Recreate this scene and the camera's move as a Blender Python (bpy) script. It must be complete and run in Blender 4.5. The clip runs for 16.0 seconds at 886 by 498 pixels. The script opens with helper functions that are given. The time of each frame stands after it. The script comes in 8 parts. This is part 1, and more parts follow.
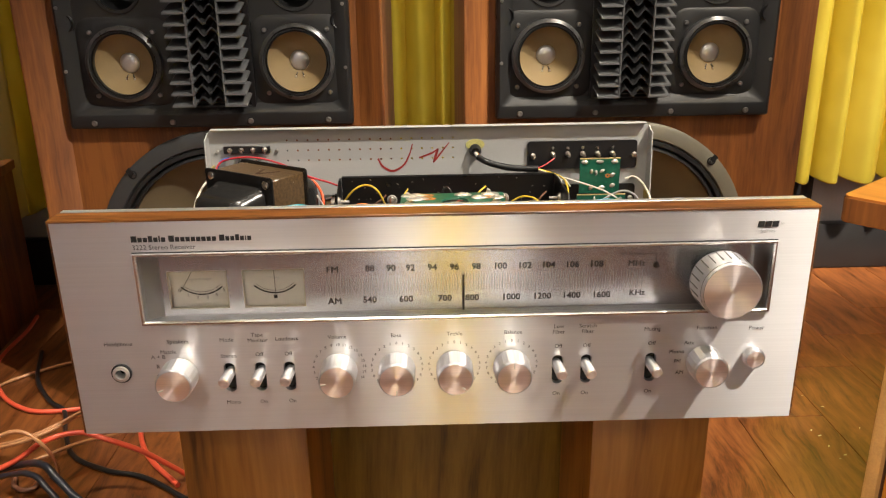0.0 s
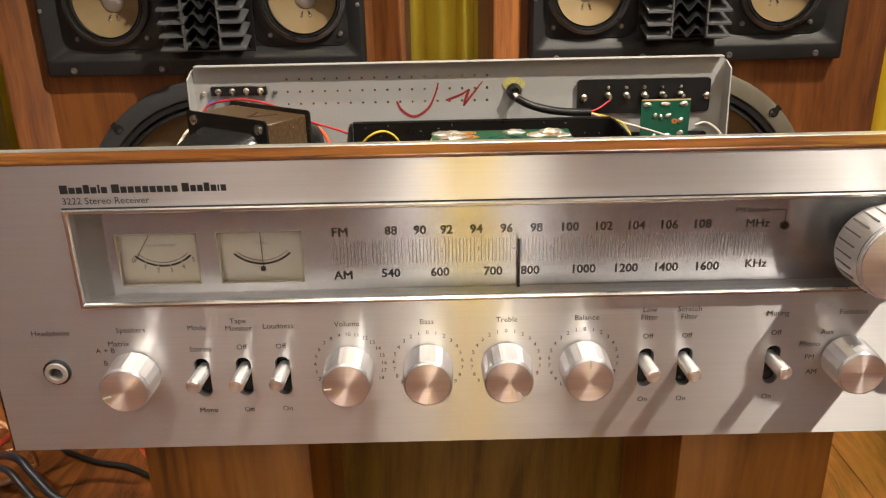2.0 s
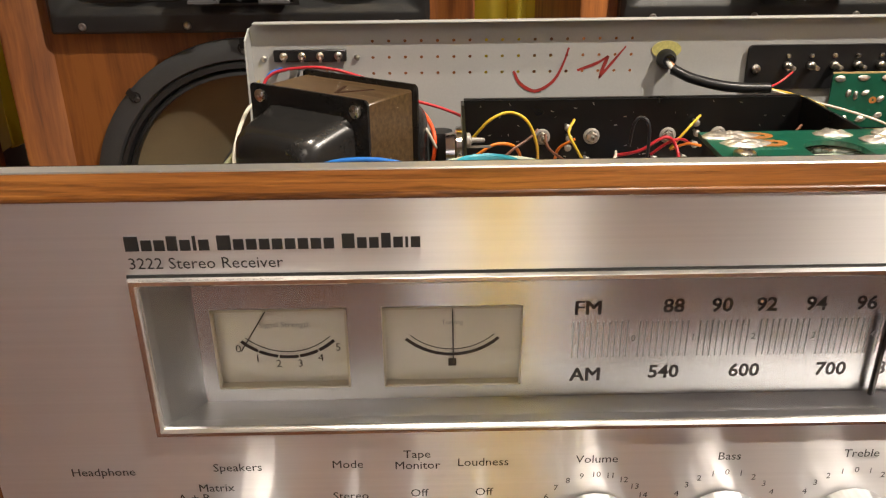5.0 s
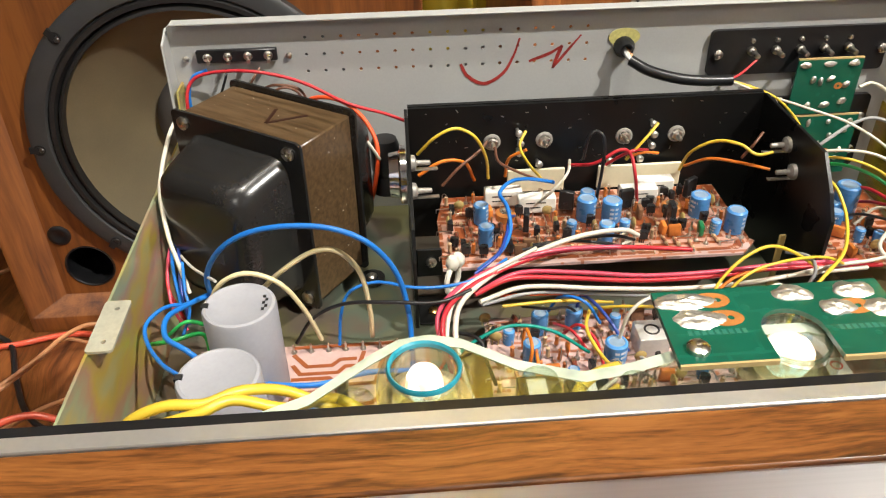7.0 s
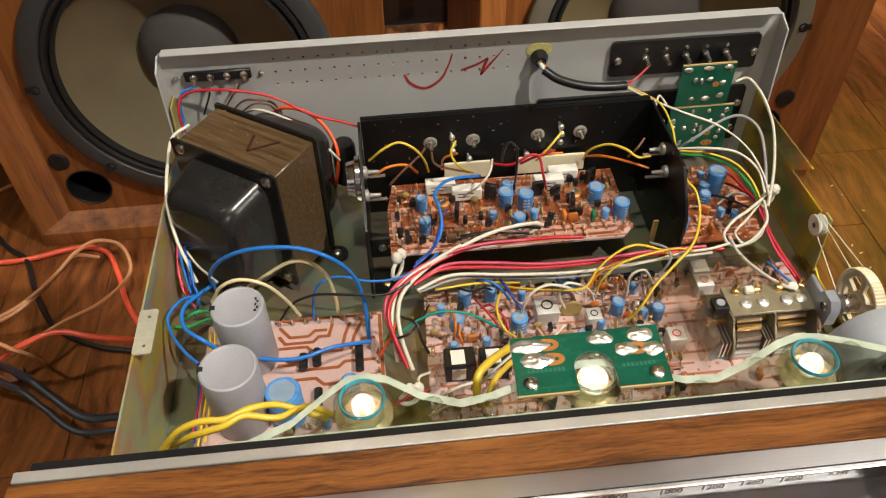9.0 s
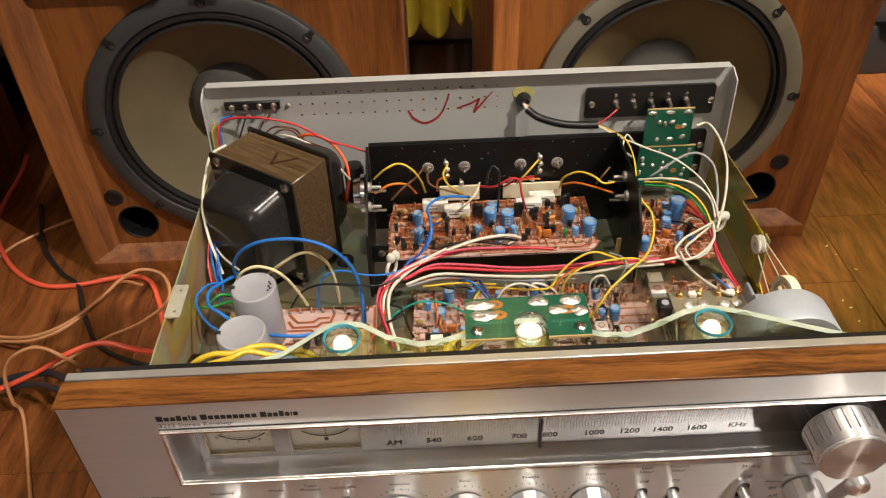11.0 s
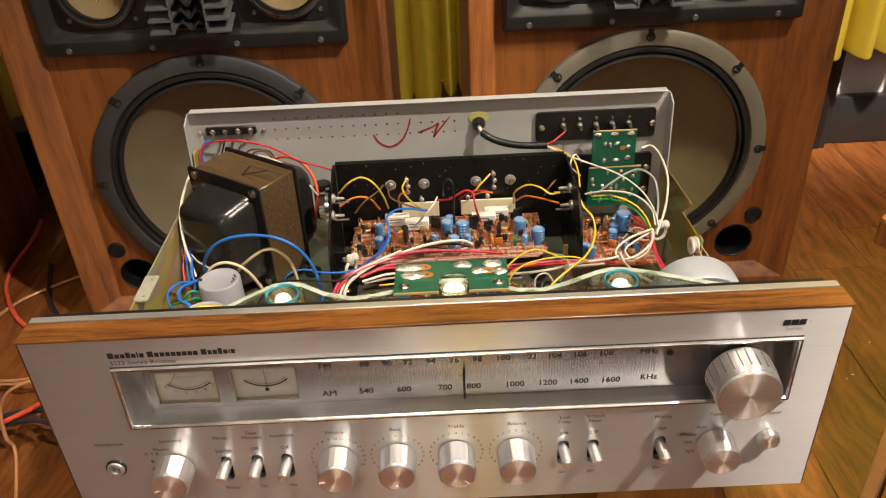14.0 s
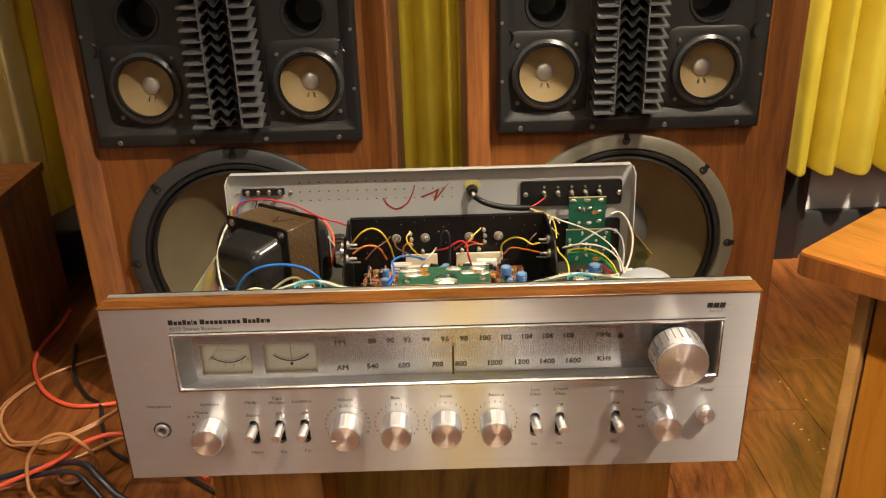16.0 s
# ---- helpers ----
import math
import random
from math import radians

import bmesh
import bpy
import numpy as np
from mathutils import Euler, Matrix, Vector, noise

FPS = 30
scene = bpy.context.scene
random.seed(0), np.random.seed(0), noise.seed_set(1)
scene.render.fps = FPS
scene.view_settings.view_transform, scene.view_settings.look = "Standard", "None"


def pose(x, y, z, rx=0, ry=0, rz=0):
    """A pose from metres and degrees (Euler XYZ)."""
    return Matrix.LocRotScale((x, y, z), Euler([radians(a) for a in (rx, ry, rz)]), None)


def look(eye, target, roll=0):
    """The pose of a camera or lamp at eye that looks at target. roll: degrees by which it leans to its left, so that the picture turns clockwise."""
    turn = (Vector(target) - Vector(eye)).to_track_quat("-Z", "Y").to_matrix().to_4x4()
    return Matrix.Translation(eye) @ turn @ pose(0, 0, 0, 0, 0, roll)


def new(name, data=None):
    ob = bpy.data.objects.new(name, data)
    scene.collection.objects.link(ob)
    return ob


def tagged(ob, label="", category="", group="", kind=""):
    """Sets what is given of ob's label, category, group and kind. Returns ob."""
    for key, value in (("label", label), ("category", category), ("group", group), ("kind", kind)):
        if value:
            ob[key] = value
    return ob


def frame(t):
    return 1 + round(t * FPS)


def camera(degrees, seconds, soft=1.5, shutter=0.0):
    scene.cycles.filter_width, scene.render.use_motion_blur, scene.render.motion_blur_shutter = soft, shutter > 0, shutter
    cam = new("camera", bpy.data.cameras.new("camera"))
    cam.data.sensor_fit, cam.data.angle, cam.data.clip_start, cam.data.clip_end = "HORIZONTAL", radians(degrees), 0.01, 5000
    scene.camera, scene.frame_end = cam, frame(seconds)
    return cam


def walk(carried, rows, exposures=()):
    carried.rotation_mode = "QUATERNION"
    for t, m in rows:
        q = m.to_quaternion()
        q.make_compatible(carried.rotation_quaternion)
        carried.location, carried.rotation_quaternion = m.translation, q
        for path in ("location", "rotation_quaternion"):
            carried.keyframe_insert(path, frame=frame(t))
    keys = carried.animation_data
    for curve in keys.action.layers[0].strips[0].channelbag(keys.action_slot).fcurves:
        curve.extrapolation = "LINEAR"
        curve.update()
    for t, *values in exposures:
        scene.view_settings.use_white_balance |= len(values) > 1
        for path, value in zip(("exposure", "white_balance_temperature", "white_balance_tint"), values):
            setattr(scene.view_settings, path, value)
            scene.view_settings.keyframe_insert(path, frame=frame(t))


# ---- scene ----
cam = camera(58.3, 16.0, 1.2)
PATH = [
    (0, (-0.007, -0.444, 0.635), (0.035, 1.445, -0.02), -0.8),
    (0.5, (-0.006, -0.42, 0.626), (0.027, 1.463, -0.047), -0.9),
    (1, (-0.008, -0.386, 0.613), (0.013, 1.491, -0.077), -1.0),
    (1.5, (-0.009, -0.348, 0.6), (0.003, 1.521, -0.111), -1.0),
    (2, (-0.02, -0.321, 0.586), (-0.013, 1.542, -0.142), -1.2),
    (2.5, (-0.037, -0.299, 0.579), (-0.031, 1.558, -0.163), -1.1),
    (3, (-0.056, -0.262, 0.57), (-0.045, 1.585, -0.195), -1.1),
    (3.5, (-0.074, -0.229, 0.567), (-0.063, 1.611, -0.217), -1.2),
    (4, (-0.095, -0.206, 0.566), (-0.082, 1.63, -0.227), -0.8),
    (4.2, (-0.102, -0.198, 0.563), (-0.087, 1.636, -0.234), -0.7),
    (6.3, (-0.107, -0.128, 0.602), (-0.055, 1.62, -0.368), -1.1),
    (6.5, (-0.1, -0.119, 0.613), (-0.031, 1.602, -0.402), -1.1),
    (7, (-0.094, -0.109, 0.64), (0.008, 1.53, -0.501), -1.1),
    (7.5, (-0.091, -0.098, 0.662), (0.029, 1.443, -0.607), -1.4),
    (8, (-0.079, -0.098, 0.702), (0.051, 1.356, -0.664), -1.5),
    (8.5, (-0.077, -0.122, 0.754), (0.053, 1.277, -0.669), -1.5),
    (9, (-0.07, -0.147, 0.783), (0.048, 1.238, -0.655), -1.4),
    (9.5, (-0.06, -0.175, 0.805), (0.036, 1.232, -0.614), -1.4),
    (9.7, (-0.057, -0.187, 0.815), (0.03, 1.232, -0.592), -1.4),
    (11.8, (-0.022, -0.265, 0.793), (-0.019, 1.308, -0.442), -2.5),
    (12, (-0.016, -0.262, 0.79), (-0.018, 1.316, -0.44), -2.8),
    (12.5, (-0.009, -0.256, 0.777), (-0.014, 1.333, -0.438), -3.0),
    (13, (0.0, -0.265, 0.762), (-0.006, 1.34, -0.432), -3.1),
    (13.5, (0.005, -0.292, 0.758), (0.001, 1.344, -0.392), -3.0),
    (14, (0.008, -0.337, 0.767), (0.002, 1.345, -0.315), -2.8),
    (14.5, (0.005, -0.391, 0.772), (-0.004, 1.345, -0.221), -2.6),
    (15, (0.008, -0.426, 0.76), (-0.001, 1.357, -0.146), -2.3),
    (15.5, (0.01, -0.459, 0.75), (0.003, 1.362, -0.078), -2.0),
    (16, (0.011, -0.484, 0.741), (0.009, 1.363, -0.027), -1.7),
]
EXPOSURES = [(0, 0.46, 6480, 9), (2, 0.35, 6520, 10), (4.2, 0.19, 6620, 11), (6.5, 0.64, 6200, 9), (7.3, 0.36, 5960, 6), (8.5, -0.12, 6160, 7), (9.7, 0.0, 6320, 9), (12.5, 0.02, 6650, 11), (14.8, 0.2, 6950, 11), (16, 0.22, 7200, 10)]
walk(cam, [(t, look(eye, target, roll)) for t, eye, target, roll in PATH], EXPOSURES)

# ---- light ----
world = bpy.data.worlds.new("room_air")
scene.world = world
world.use_nodes = True
world.node_tree.nodes["Background"].inputs[0].default_value = (1.0, 0.86, 0.66, 1)
world.node_tree.nodes["Background"].inputs[1].default_value = 0.02


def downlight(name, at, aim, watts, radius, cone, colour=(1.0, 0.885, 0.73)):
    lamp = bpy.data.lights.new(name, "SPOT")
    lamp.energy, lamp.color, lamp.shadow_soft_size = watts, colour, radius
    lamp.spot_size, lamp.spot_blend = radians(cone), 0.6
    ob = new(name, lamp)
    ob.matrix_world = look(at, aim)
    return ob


downlight("downlight_side", (1.25, -0.68, 2.44), (0.0, 0.12, 0.42), 275, 0.030, 33, (1.0, 0.905, 0.785))
# Soft fill from the front, added unseen for speakers and table.
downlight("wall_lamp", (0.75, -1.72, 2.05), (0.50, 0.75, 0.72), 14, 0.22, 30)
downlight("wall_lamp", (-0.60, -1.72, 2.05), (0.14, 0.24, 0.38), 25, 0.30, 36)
# Unseen spots added as fill: right curtain, speaker fronts, left floor.
downlight("downlight_right", (1.05, -0.10, 2.44), (0.98, 1.12, 0.85), 900, 0.05, 28)
downlight("downlight_front", (1.05, -0.30, 2.44), (0.52, 0.72, 0.72), 190, 0.12, 31)
downlight("downlight_left", (-1.05, 0.05, 2.44), (-0.66, 0.18, 0.0), 104, 0.06, 31)
# Overhead lamp, placed by the bright streaks above the knobs.
downlight("downlight_middle", (-0.05, -0.13, 2.44), (-0.05, 0.12, 0.41), 98, 0.04, 23)
# More added fill, each cone kept to the front floor, table or one curtain.
downlight("downlight_near", (0.02, -0.85, 2.44), (0.0, -0.58, 0.0), 45, 0.05, 24)
downlight("downlight_table", (-0.20, -1.20, 2.44), (0.52, 0.06, 0.24), 340, 0.04, 13)
downlight("downlight_corner", (-1.10, 0.25, 2.44), (-0.90, 1.12, 0.55), 90, 0.04, 22)
downlight("downlight_gap", (0.03, -0.20, 2.44), (0.02, 1.12, 0.40), 115, 0.03, 11)
downlight("downlight_back", (0.02, 0.72, 2.44), (0.02, 1.16, 0.70), 480, 0.04, 46)
# Added behind the camera to brighten what the faceplate reflects.
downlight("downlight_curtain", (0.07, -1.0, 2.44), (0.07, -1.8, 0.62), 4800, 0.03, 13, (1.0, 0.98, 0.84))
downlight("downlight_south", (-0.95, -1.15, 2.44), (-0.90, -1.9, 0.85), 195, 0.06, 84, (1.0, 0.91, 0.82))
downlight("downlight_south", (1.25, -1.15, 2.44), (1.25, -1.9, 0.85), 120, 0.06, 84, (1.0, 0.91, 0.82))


# ---- mesh tools ----
def rect_prism(bm, x0, x1, y0, y1, z0, z1, bevel=0.0, seg=2):
    vs = [bm.verts.new(c) for c in ((x0, y0, z0), (x1, y0, z0), (x1, y1, z0), (x0, y1, z0),
                                    (x0, y0, z1), (x1, y0, z1), (x1, y1, z1), (x0, y1, z1))]
    fs = [bm.faces.new([vs[i] for i in q]) for q in ((3, 2, 1, 0), (4, 5, 6, 7), (0, 1, 5, 4), (1, 2, 6, 5), (2, 3, 7, 6), (3, 0, 4, 7))]
    if bevel:
        es = {e for f in fs for e in f.edges}
        bmesh.ops.bevel(bm, geom=list(es), offset=bevel, segments=seg, affect="EDGES", profile=0.5)
    return bm


def slab(x0, x1, y0, y1, z0, z1, bevel=0.0, seg=2):
    return rect_prism(bmesh.new(), x0, x1, y0, y1, z0, z1, bevel, seg)


AXES = {"x": ((0, 1, 0), (0, 0, 1), (1, 0, 0)), "y": ((0, 0, 1), (1, 0, 0), (0, 1, 0)), "z": ((1, 0, 0), (0, 1, 0), (0, 0, 1))}


def lathe(bm, at, axis, profile, seg=32, flute=0, depth=0.0, rings=()):
    """Turns a profile of (radius, height) round an axis; flutes cut the radius of the profile rows named in rings."""
    u, v, w = [Vector(a) for a in AXES[axis]]
    at = Vector(at)
    loops = []
    for k, (r, h) in enumerate(profile):
        if r < 1e-6:
            loops.append([bm.verts.new(at + w * h)])
            continue
        loop = []
        for i in range(seg):
            a = 2 * math.pi * i / seg
            rr = r - (depth if flute and k in rings and i % flute == 0 else 0)
            loop.append(bm.verts.new(at + w * h + u * (rr * math.cos(a)) + v * (rr * math.sin(a))))
        loops.append(loop)
    for a, b in zip(loops, loops[1:]):
        if len(a) == 1 and len(b) == 1:
            continue
        for i in range(seg):
            j = (i + 1) % seg
            if len(a) == 1:
                bm.faces.new((a[0], b[j], b[i]))
            elif len(b) == 1:
                bm.faces.new((a[i], a[j], b[0]))
            else:
                bm.faces.new((a[i], a[j], b[j], b[i]))
    return bm


def rod(bm, p, q, r, seg=8, r2=None):
    p, q = Vector(p), Vector(q)
    d = (q - p).normalized()
    u = d.orthogonal().normalized()
    v = d.cross(u)
    r2 = r if r2 is None else r2
    rings = []
    for c, rr in ((p, r), (q, r2)):
        rings.append([bm.verts.new(c + u * rr * math.cos(2 * math.pi * i / seg) + v * rr * math.sin(2 * math.pi * i / seg)) for i in range(seg)])
    for i in range(seg):
        j = (i + 1) % seg
        bm.faces.new((rings[0][i], rings[0][j], rings[1][j], rings[1][i]))
    bm.faces.new(rings[0][::-1])
    bm.faces.new(rings[1])
    return bm


def smooth_path(points, steps=8):
    P = [Vector(p) for p in points]
    P = [P[0] * 2 - P[1]] + P + [P[-1] * 2 - P[-2]]
    out = []
    for a, b, c, d in zip(P, P[1:], P[2:], P[3:]):
        for i in range(steps):
            t = i / steps
            out.append(0.5 * (2 * b + (c - a) * t + (2 * a - 5 * b + 4 * c - d) * t * t + (3 * b - a - 3 * c + d) * t ** 3))
    return out + [P[-2]]


def tube(bm, points, r, seg=7, steps=8, spline=True):
    path = smooth_path(points, steps) if spline else [Vector(p) for p in points]
    n = len(path)
    u = None
    rings = []
    for i, p in enumerate(path):
        d = (path[min(i + 1, n - 1)] - path[max(i - 1, 0)]).normalized()
        u = d.orthogonal().normalized() if u is None else (u - d * u.dot(d)).normalized()
        v = d.cross(u)
        rings.append([bm.verts.new(p + u * r * math.cos(2 * math.pi * k / seg) + v * r * math.sin(2 * math.pi * k / seg)) for k in range(seg)])
    for a, b in zip(rings, rings[1:]):
        for k in range(seg):
            m = (k + 1) % seg
            bm.faces.new((a[k], a[m], b[m], b[k]))
    bm.faces.new(rings[0][::-1])
    bm.faces.new(rings[-1])
    return bm


def outline(points, holes, lo, hi, axis="y"):
    """A flat plate with holes through it. Points are (a, b) in the plate's plane; lo and hi bound its thickness."""
    bm = bmesh.new()
    put = {"y": lambda a, b: (a, lo, b), "z": lambda a, b: (a, b, lo), "x": lambda a, b: (lo, a, b)}[axis]
    edges = []
    for ring in (points, *holes):
        vs = [bm.verts.new(put(a, b)) for a, b in ring]
        edges += [bm.edges.new((vs[i], vs[(i + 1) % len(vs)])) for i in range(len(vs))]
    bmesh.ops.triangle_fill(bm, use_beauty=True, use_dissolve=False, edges=edges)
    bmesh.ops.recalc_face_normals(bm, faces=bm.faces[:])
    shift = {"y": (0, hi - lo, 0), "z": (0, 0, hi - lo), "x": (hi - lo, 0, 0)}[axis]
    ret = bmesh.ops.extrude_face_region(bm, geom=bm.faces[:])
    bmesh.ops.translate(bm, vec=shift, verts=[g for g in ret["geom"] if isinstance(g, bmesh.types.BMVert)])
    bmesh.ops.recalc_face_normals(bm, faces=bm.faces[:])
    return bm


def ring_points(cx, cy, r, n=24, ry=None):
    return [(cx + r * math.cos(2 * math.pi * i / n), cy + (ry or r) * math.sin(2 * math.pi * i / n)) for i in range(n)]


def round_rect(x0, x1, y0, y1, r, n=4):
    out = []
    for cx, cy, a in ((x1 - r, y1 - r, 0), (x0 + r, y1 - r, 90), (x0 + r, y0 + r, 180), (x1 - r, y0 + r, 270)):
        out += [(cx + r * math.cos(radians(a + 90 * i / n)), cy + r * math.sin(radians(a + 90 * i / n))) for i in range(n + 1)]
    return out


def loft(bm, loops, close=True, cap=True):
    rows = [[bm.verts.new(p) for p in loop] for loop in loops]
    for a, b in zip(rows, rows[1:]):
        n = len(a)
        for i in range(n if close else n - 1):
            j = (i + 1) % n
            bm.faces.new((a[i], a[j], b[j], b[i]))
    if cap:
        bm.faces.new(rows[0][::-1])
        bm.faces.new(rows[-1])
    bmesh.ops.recalc_face_normals(bm, faces=bm.faces[:])
    return bm


def mesh_of(name, bm, material, smooth=40.0):
    me = bpy.data.meshes.new(name)
    bmesh.ops.recalc_face_normals(bm, faces=bm.faces[:])
    bm.to_mesh(me)
    bm.free()
    for m in (material if isinstance(material, (list, tuple)) else [material]):
        me.materials.append(m)
    if smooth:
        me.polygons.foreach_set("use_smooth", [True] * len(me.polygons))
        me.set_sharp_from_angle(angle=radians(smooth))
    return me


def part(name, bm, material, parent=None, label="", smooth=40.0):
    """One mesh object, under a thing or a part where a parent is given."""
    ob = new(name, mesh_of(name, bm, material, smooth))
    ob.parent = parent
    return tagged(ob, label)


def place(name, me, parent, m, label=""):
    """One more object on a shared mesh."""
    ob = new(name, me)
    ob.parent = parent
    ob.matrix_basis = m
    return tagged(ob, label)


def thing(name, at=(0, 0, 0), turn=0.0, label="", category="", group=""):
    ob = new(name)
    ob.empty_display_size = 0.05
    ob.matrix_world = pose(*at, 0, 0, turn)
    return tagged(ob, label, category, group)


WORDS = []


def write(text, x, z, size, material, parent, y=-0.0003, align="CENTER", bold=0.0, turn=0.0, name="lettering", m=None, squeeze=1.0):
    cu = bpy.data.curves.new(name, "FONT")
    cu.body, cu.size, cu.align_x, cu.align_y = text, size, align, "CENTER"
    cu.offset, cu.resolution_u = bold, 2
    ob = new(name, cu)
    WORDS.append((ob, material, parent, (pose(x, y, z, 90, 0, 0) if m is None else m) @ pose(0, 0, 0, 0, 0, turn) @ Matrix.Diagonal((squeeze, 1, 1, 1)), name))


def finish_words():
    deps = bpy.context.evaluated_depsgraph_get()
    made = [bpy.data.meshes.new_from_object(w[0].evaluated_get(deps)) for w in WORDS]
    for (ob, material, parent, m, name), me in zip(WORDS, made):
        bpy.data.objects.remove(ob)
        me.transform(m)
        me.materials.clear()
        me.materials.append(material)
        me.name = name
        o = new(name, me)
        o.parent = parent


# ---- materials ----
def nodes_of(name):
    m = bpy.data.materials.new(name)
    m.use_nodes = True
    nt = m.node_tree
    return m, nt, nt.nodes["Principled BSDF"]


def add(nt, kind, operation="", **values):
    n = nt.nodes.new(kind)
    if operation:
        n.operation = operation
    for key, value in values.items():
        n.inputs[key].default_value = value
    return n


def coords(nt, scale=(1, 1, 1), rot=(0, 0, 0), kind="Object"):
    tc = add(nt, "ShaderNodeTexCoord")
    mp = add(nt, "ShaderNodeMapping")
    mp.inputs["Scale"].default_value = scale
    mp.inputs["Rotation"].default_value = [radians(a) for a in rot]
    nt.links.new(tc.outputs[kind], mp.inputs["Vector"])
    return mp.outputs["Vector"]


def ramp(nt, fac, stops):
    r = add(nt, "ShaderNodeValToRGB")
    while len(r.color_ramp.elements) < len(stops):
        r.color_ramp.elements.new(0.5)
    for e, (p, c) in zip(r.color_ramp.elements, stops):
        e.position, e.color = p, (*c, 1)
    nt.links.new(fac, r.inputs["Fac"])
    return r.outputs["Color"]


def noise_tex(nt, vec, scale, detail=4.0, rough=0.55):
    n = add(nt, "ShaderNodeTexNoise", Scale=scale, Detail=detail, Roughness=rough)
    nt.links.new(vec, n.inputs["Vector"])
    return n.outputs["Fac"]


def bump(nt, bsdf, height, strength, distance):
    b = add(nt, "ShaderNodeBump", Strength=strength, Distance=distance)
    nt.links.new(height, b.inputs["Height"])
    nt.links.new(b.outputs["Normal"], bsdf.inputs["Normal"])


def shade(c, k):
    return tuple(min(1.0, v * k) for v in c)


def surface(name, colour, rough=0.5, metal=0.0, spread=0.15, scale=40.0, fine=600.0, relief=0.1, coat=0.0, rough_spread=0.1, random_tint=0.0, spec=0.5, sheen=0.0):
    """A plain material with two scales of variation, in metres of the object."""
    m, nt, b = nodes_of(name)
    vec = coords(nt)
    big = noise_tex(nt, vec, scale, 3)
    small = noise_tex(nt, vec, fine, 2)
    mix = add(nt, "ShaderNodeMath", operation="MULTIPLY_ADD")
    mix.inputs[1].default_value = 0.65
    half = add(nt, "ShaderNodeMath", operation="MULTIPLY")
    half.inputs[1].default_value = 0.35
    nt.links.new(small, half.inputs[0])
    nt.links.new(big, mix.inputs[0])
    nt.links.new(half.outputs[0], mix.inputs[2])
    col = ramp(nt, mix.outputs[0], [(0.3, shade(colour, 1 - spread)), (0.7, shade(colour, 1 + spread))])
    if random_tint:
        info = add(nt, "ShaderNodeObjectInfo")
        mr = add(nt, "ShaderNodeMapRange")
        mr.inputs["To Min"].default_value, mr.inputs["To Max"].default_value = 1 - random_tint, 1 + random_tint
        nt.links.new(info.outputs["Random"], mr.inputs["Value"])
        hsv = add(nt, "ShaderNodeHueSaturation")
        nt.links.new(mr.outputs[0], hsv.inputs["Value"])
        nt.links.new(col, hsv.inputs["Color"])
        col = hsv.outputs["Color"]
    nt.links.new(col, b.inputs["Base Color"])
    rr = add(nt, "ShaderNodeMapRange")
    rr.inputs["To Min"].default_value, rr.inputs["To Max"].default_value = max(0.02, rough - rough_spread), min(1, rough + rough_spread)
    nt.links.new(big, rr.inputs["Value"])
    nt.links.new(rr.outputs[0], b.inputs["Roughness"])
    b.inputs["Metallic"].default_value = metal
    b.inputs["Coat Weight"].default_value = coat
    b.inputs["Coat Roughness"].default_value = 0.12
    b.inputs["Specular IOR Level"].default_value = spec
    if sheen:
        b.inputs["Sheen Weight"].default_value = sheen
    if relief:
        bump(nt, b, small, relief, 0.0004)
    return m


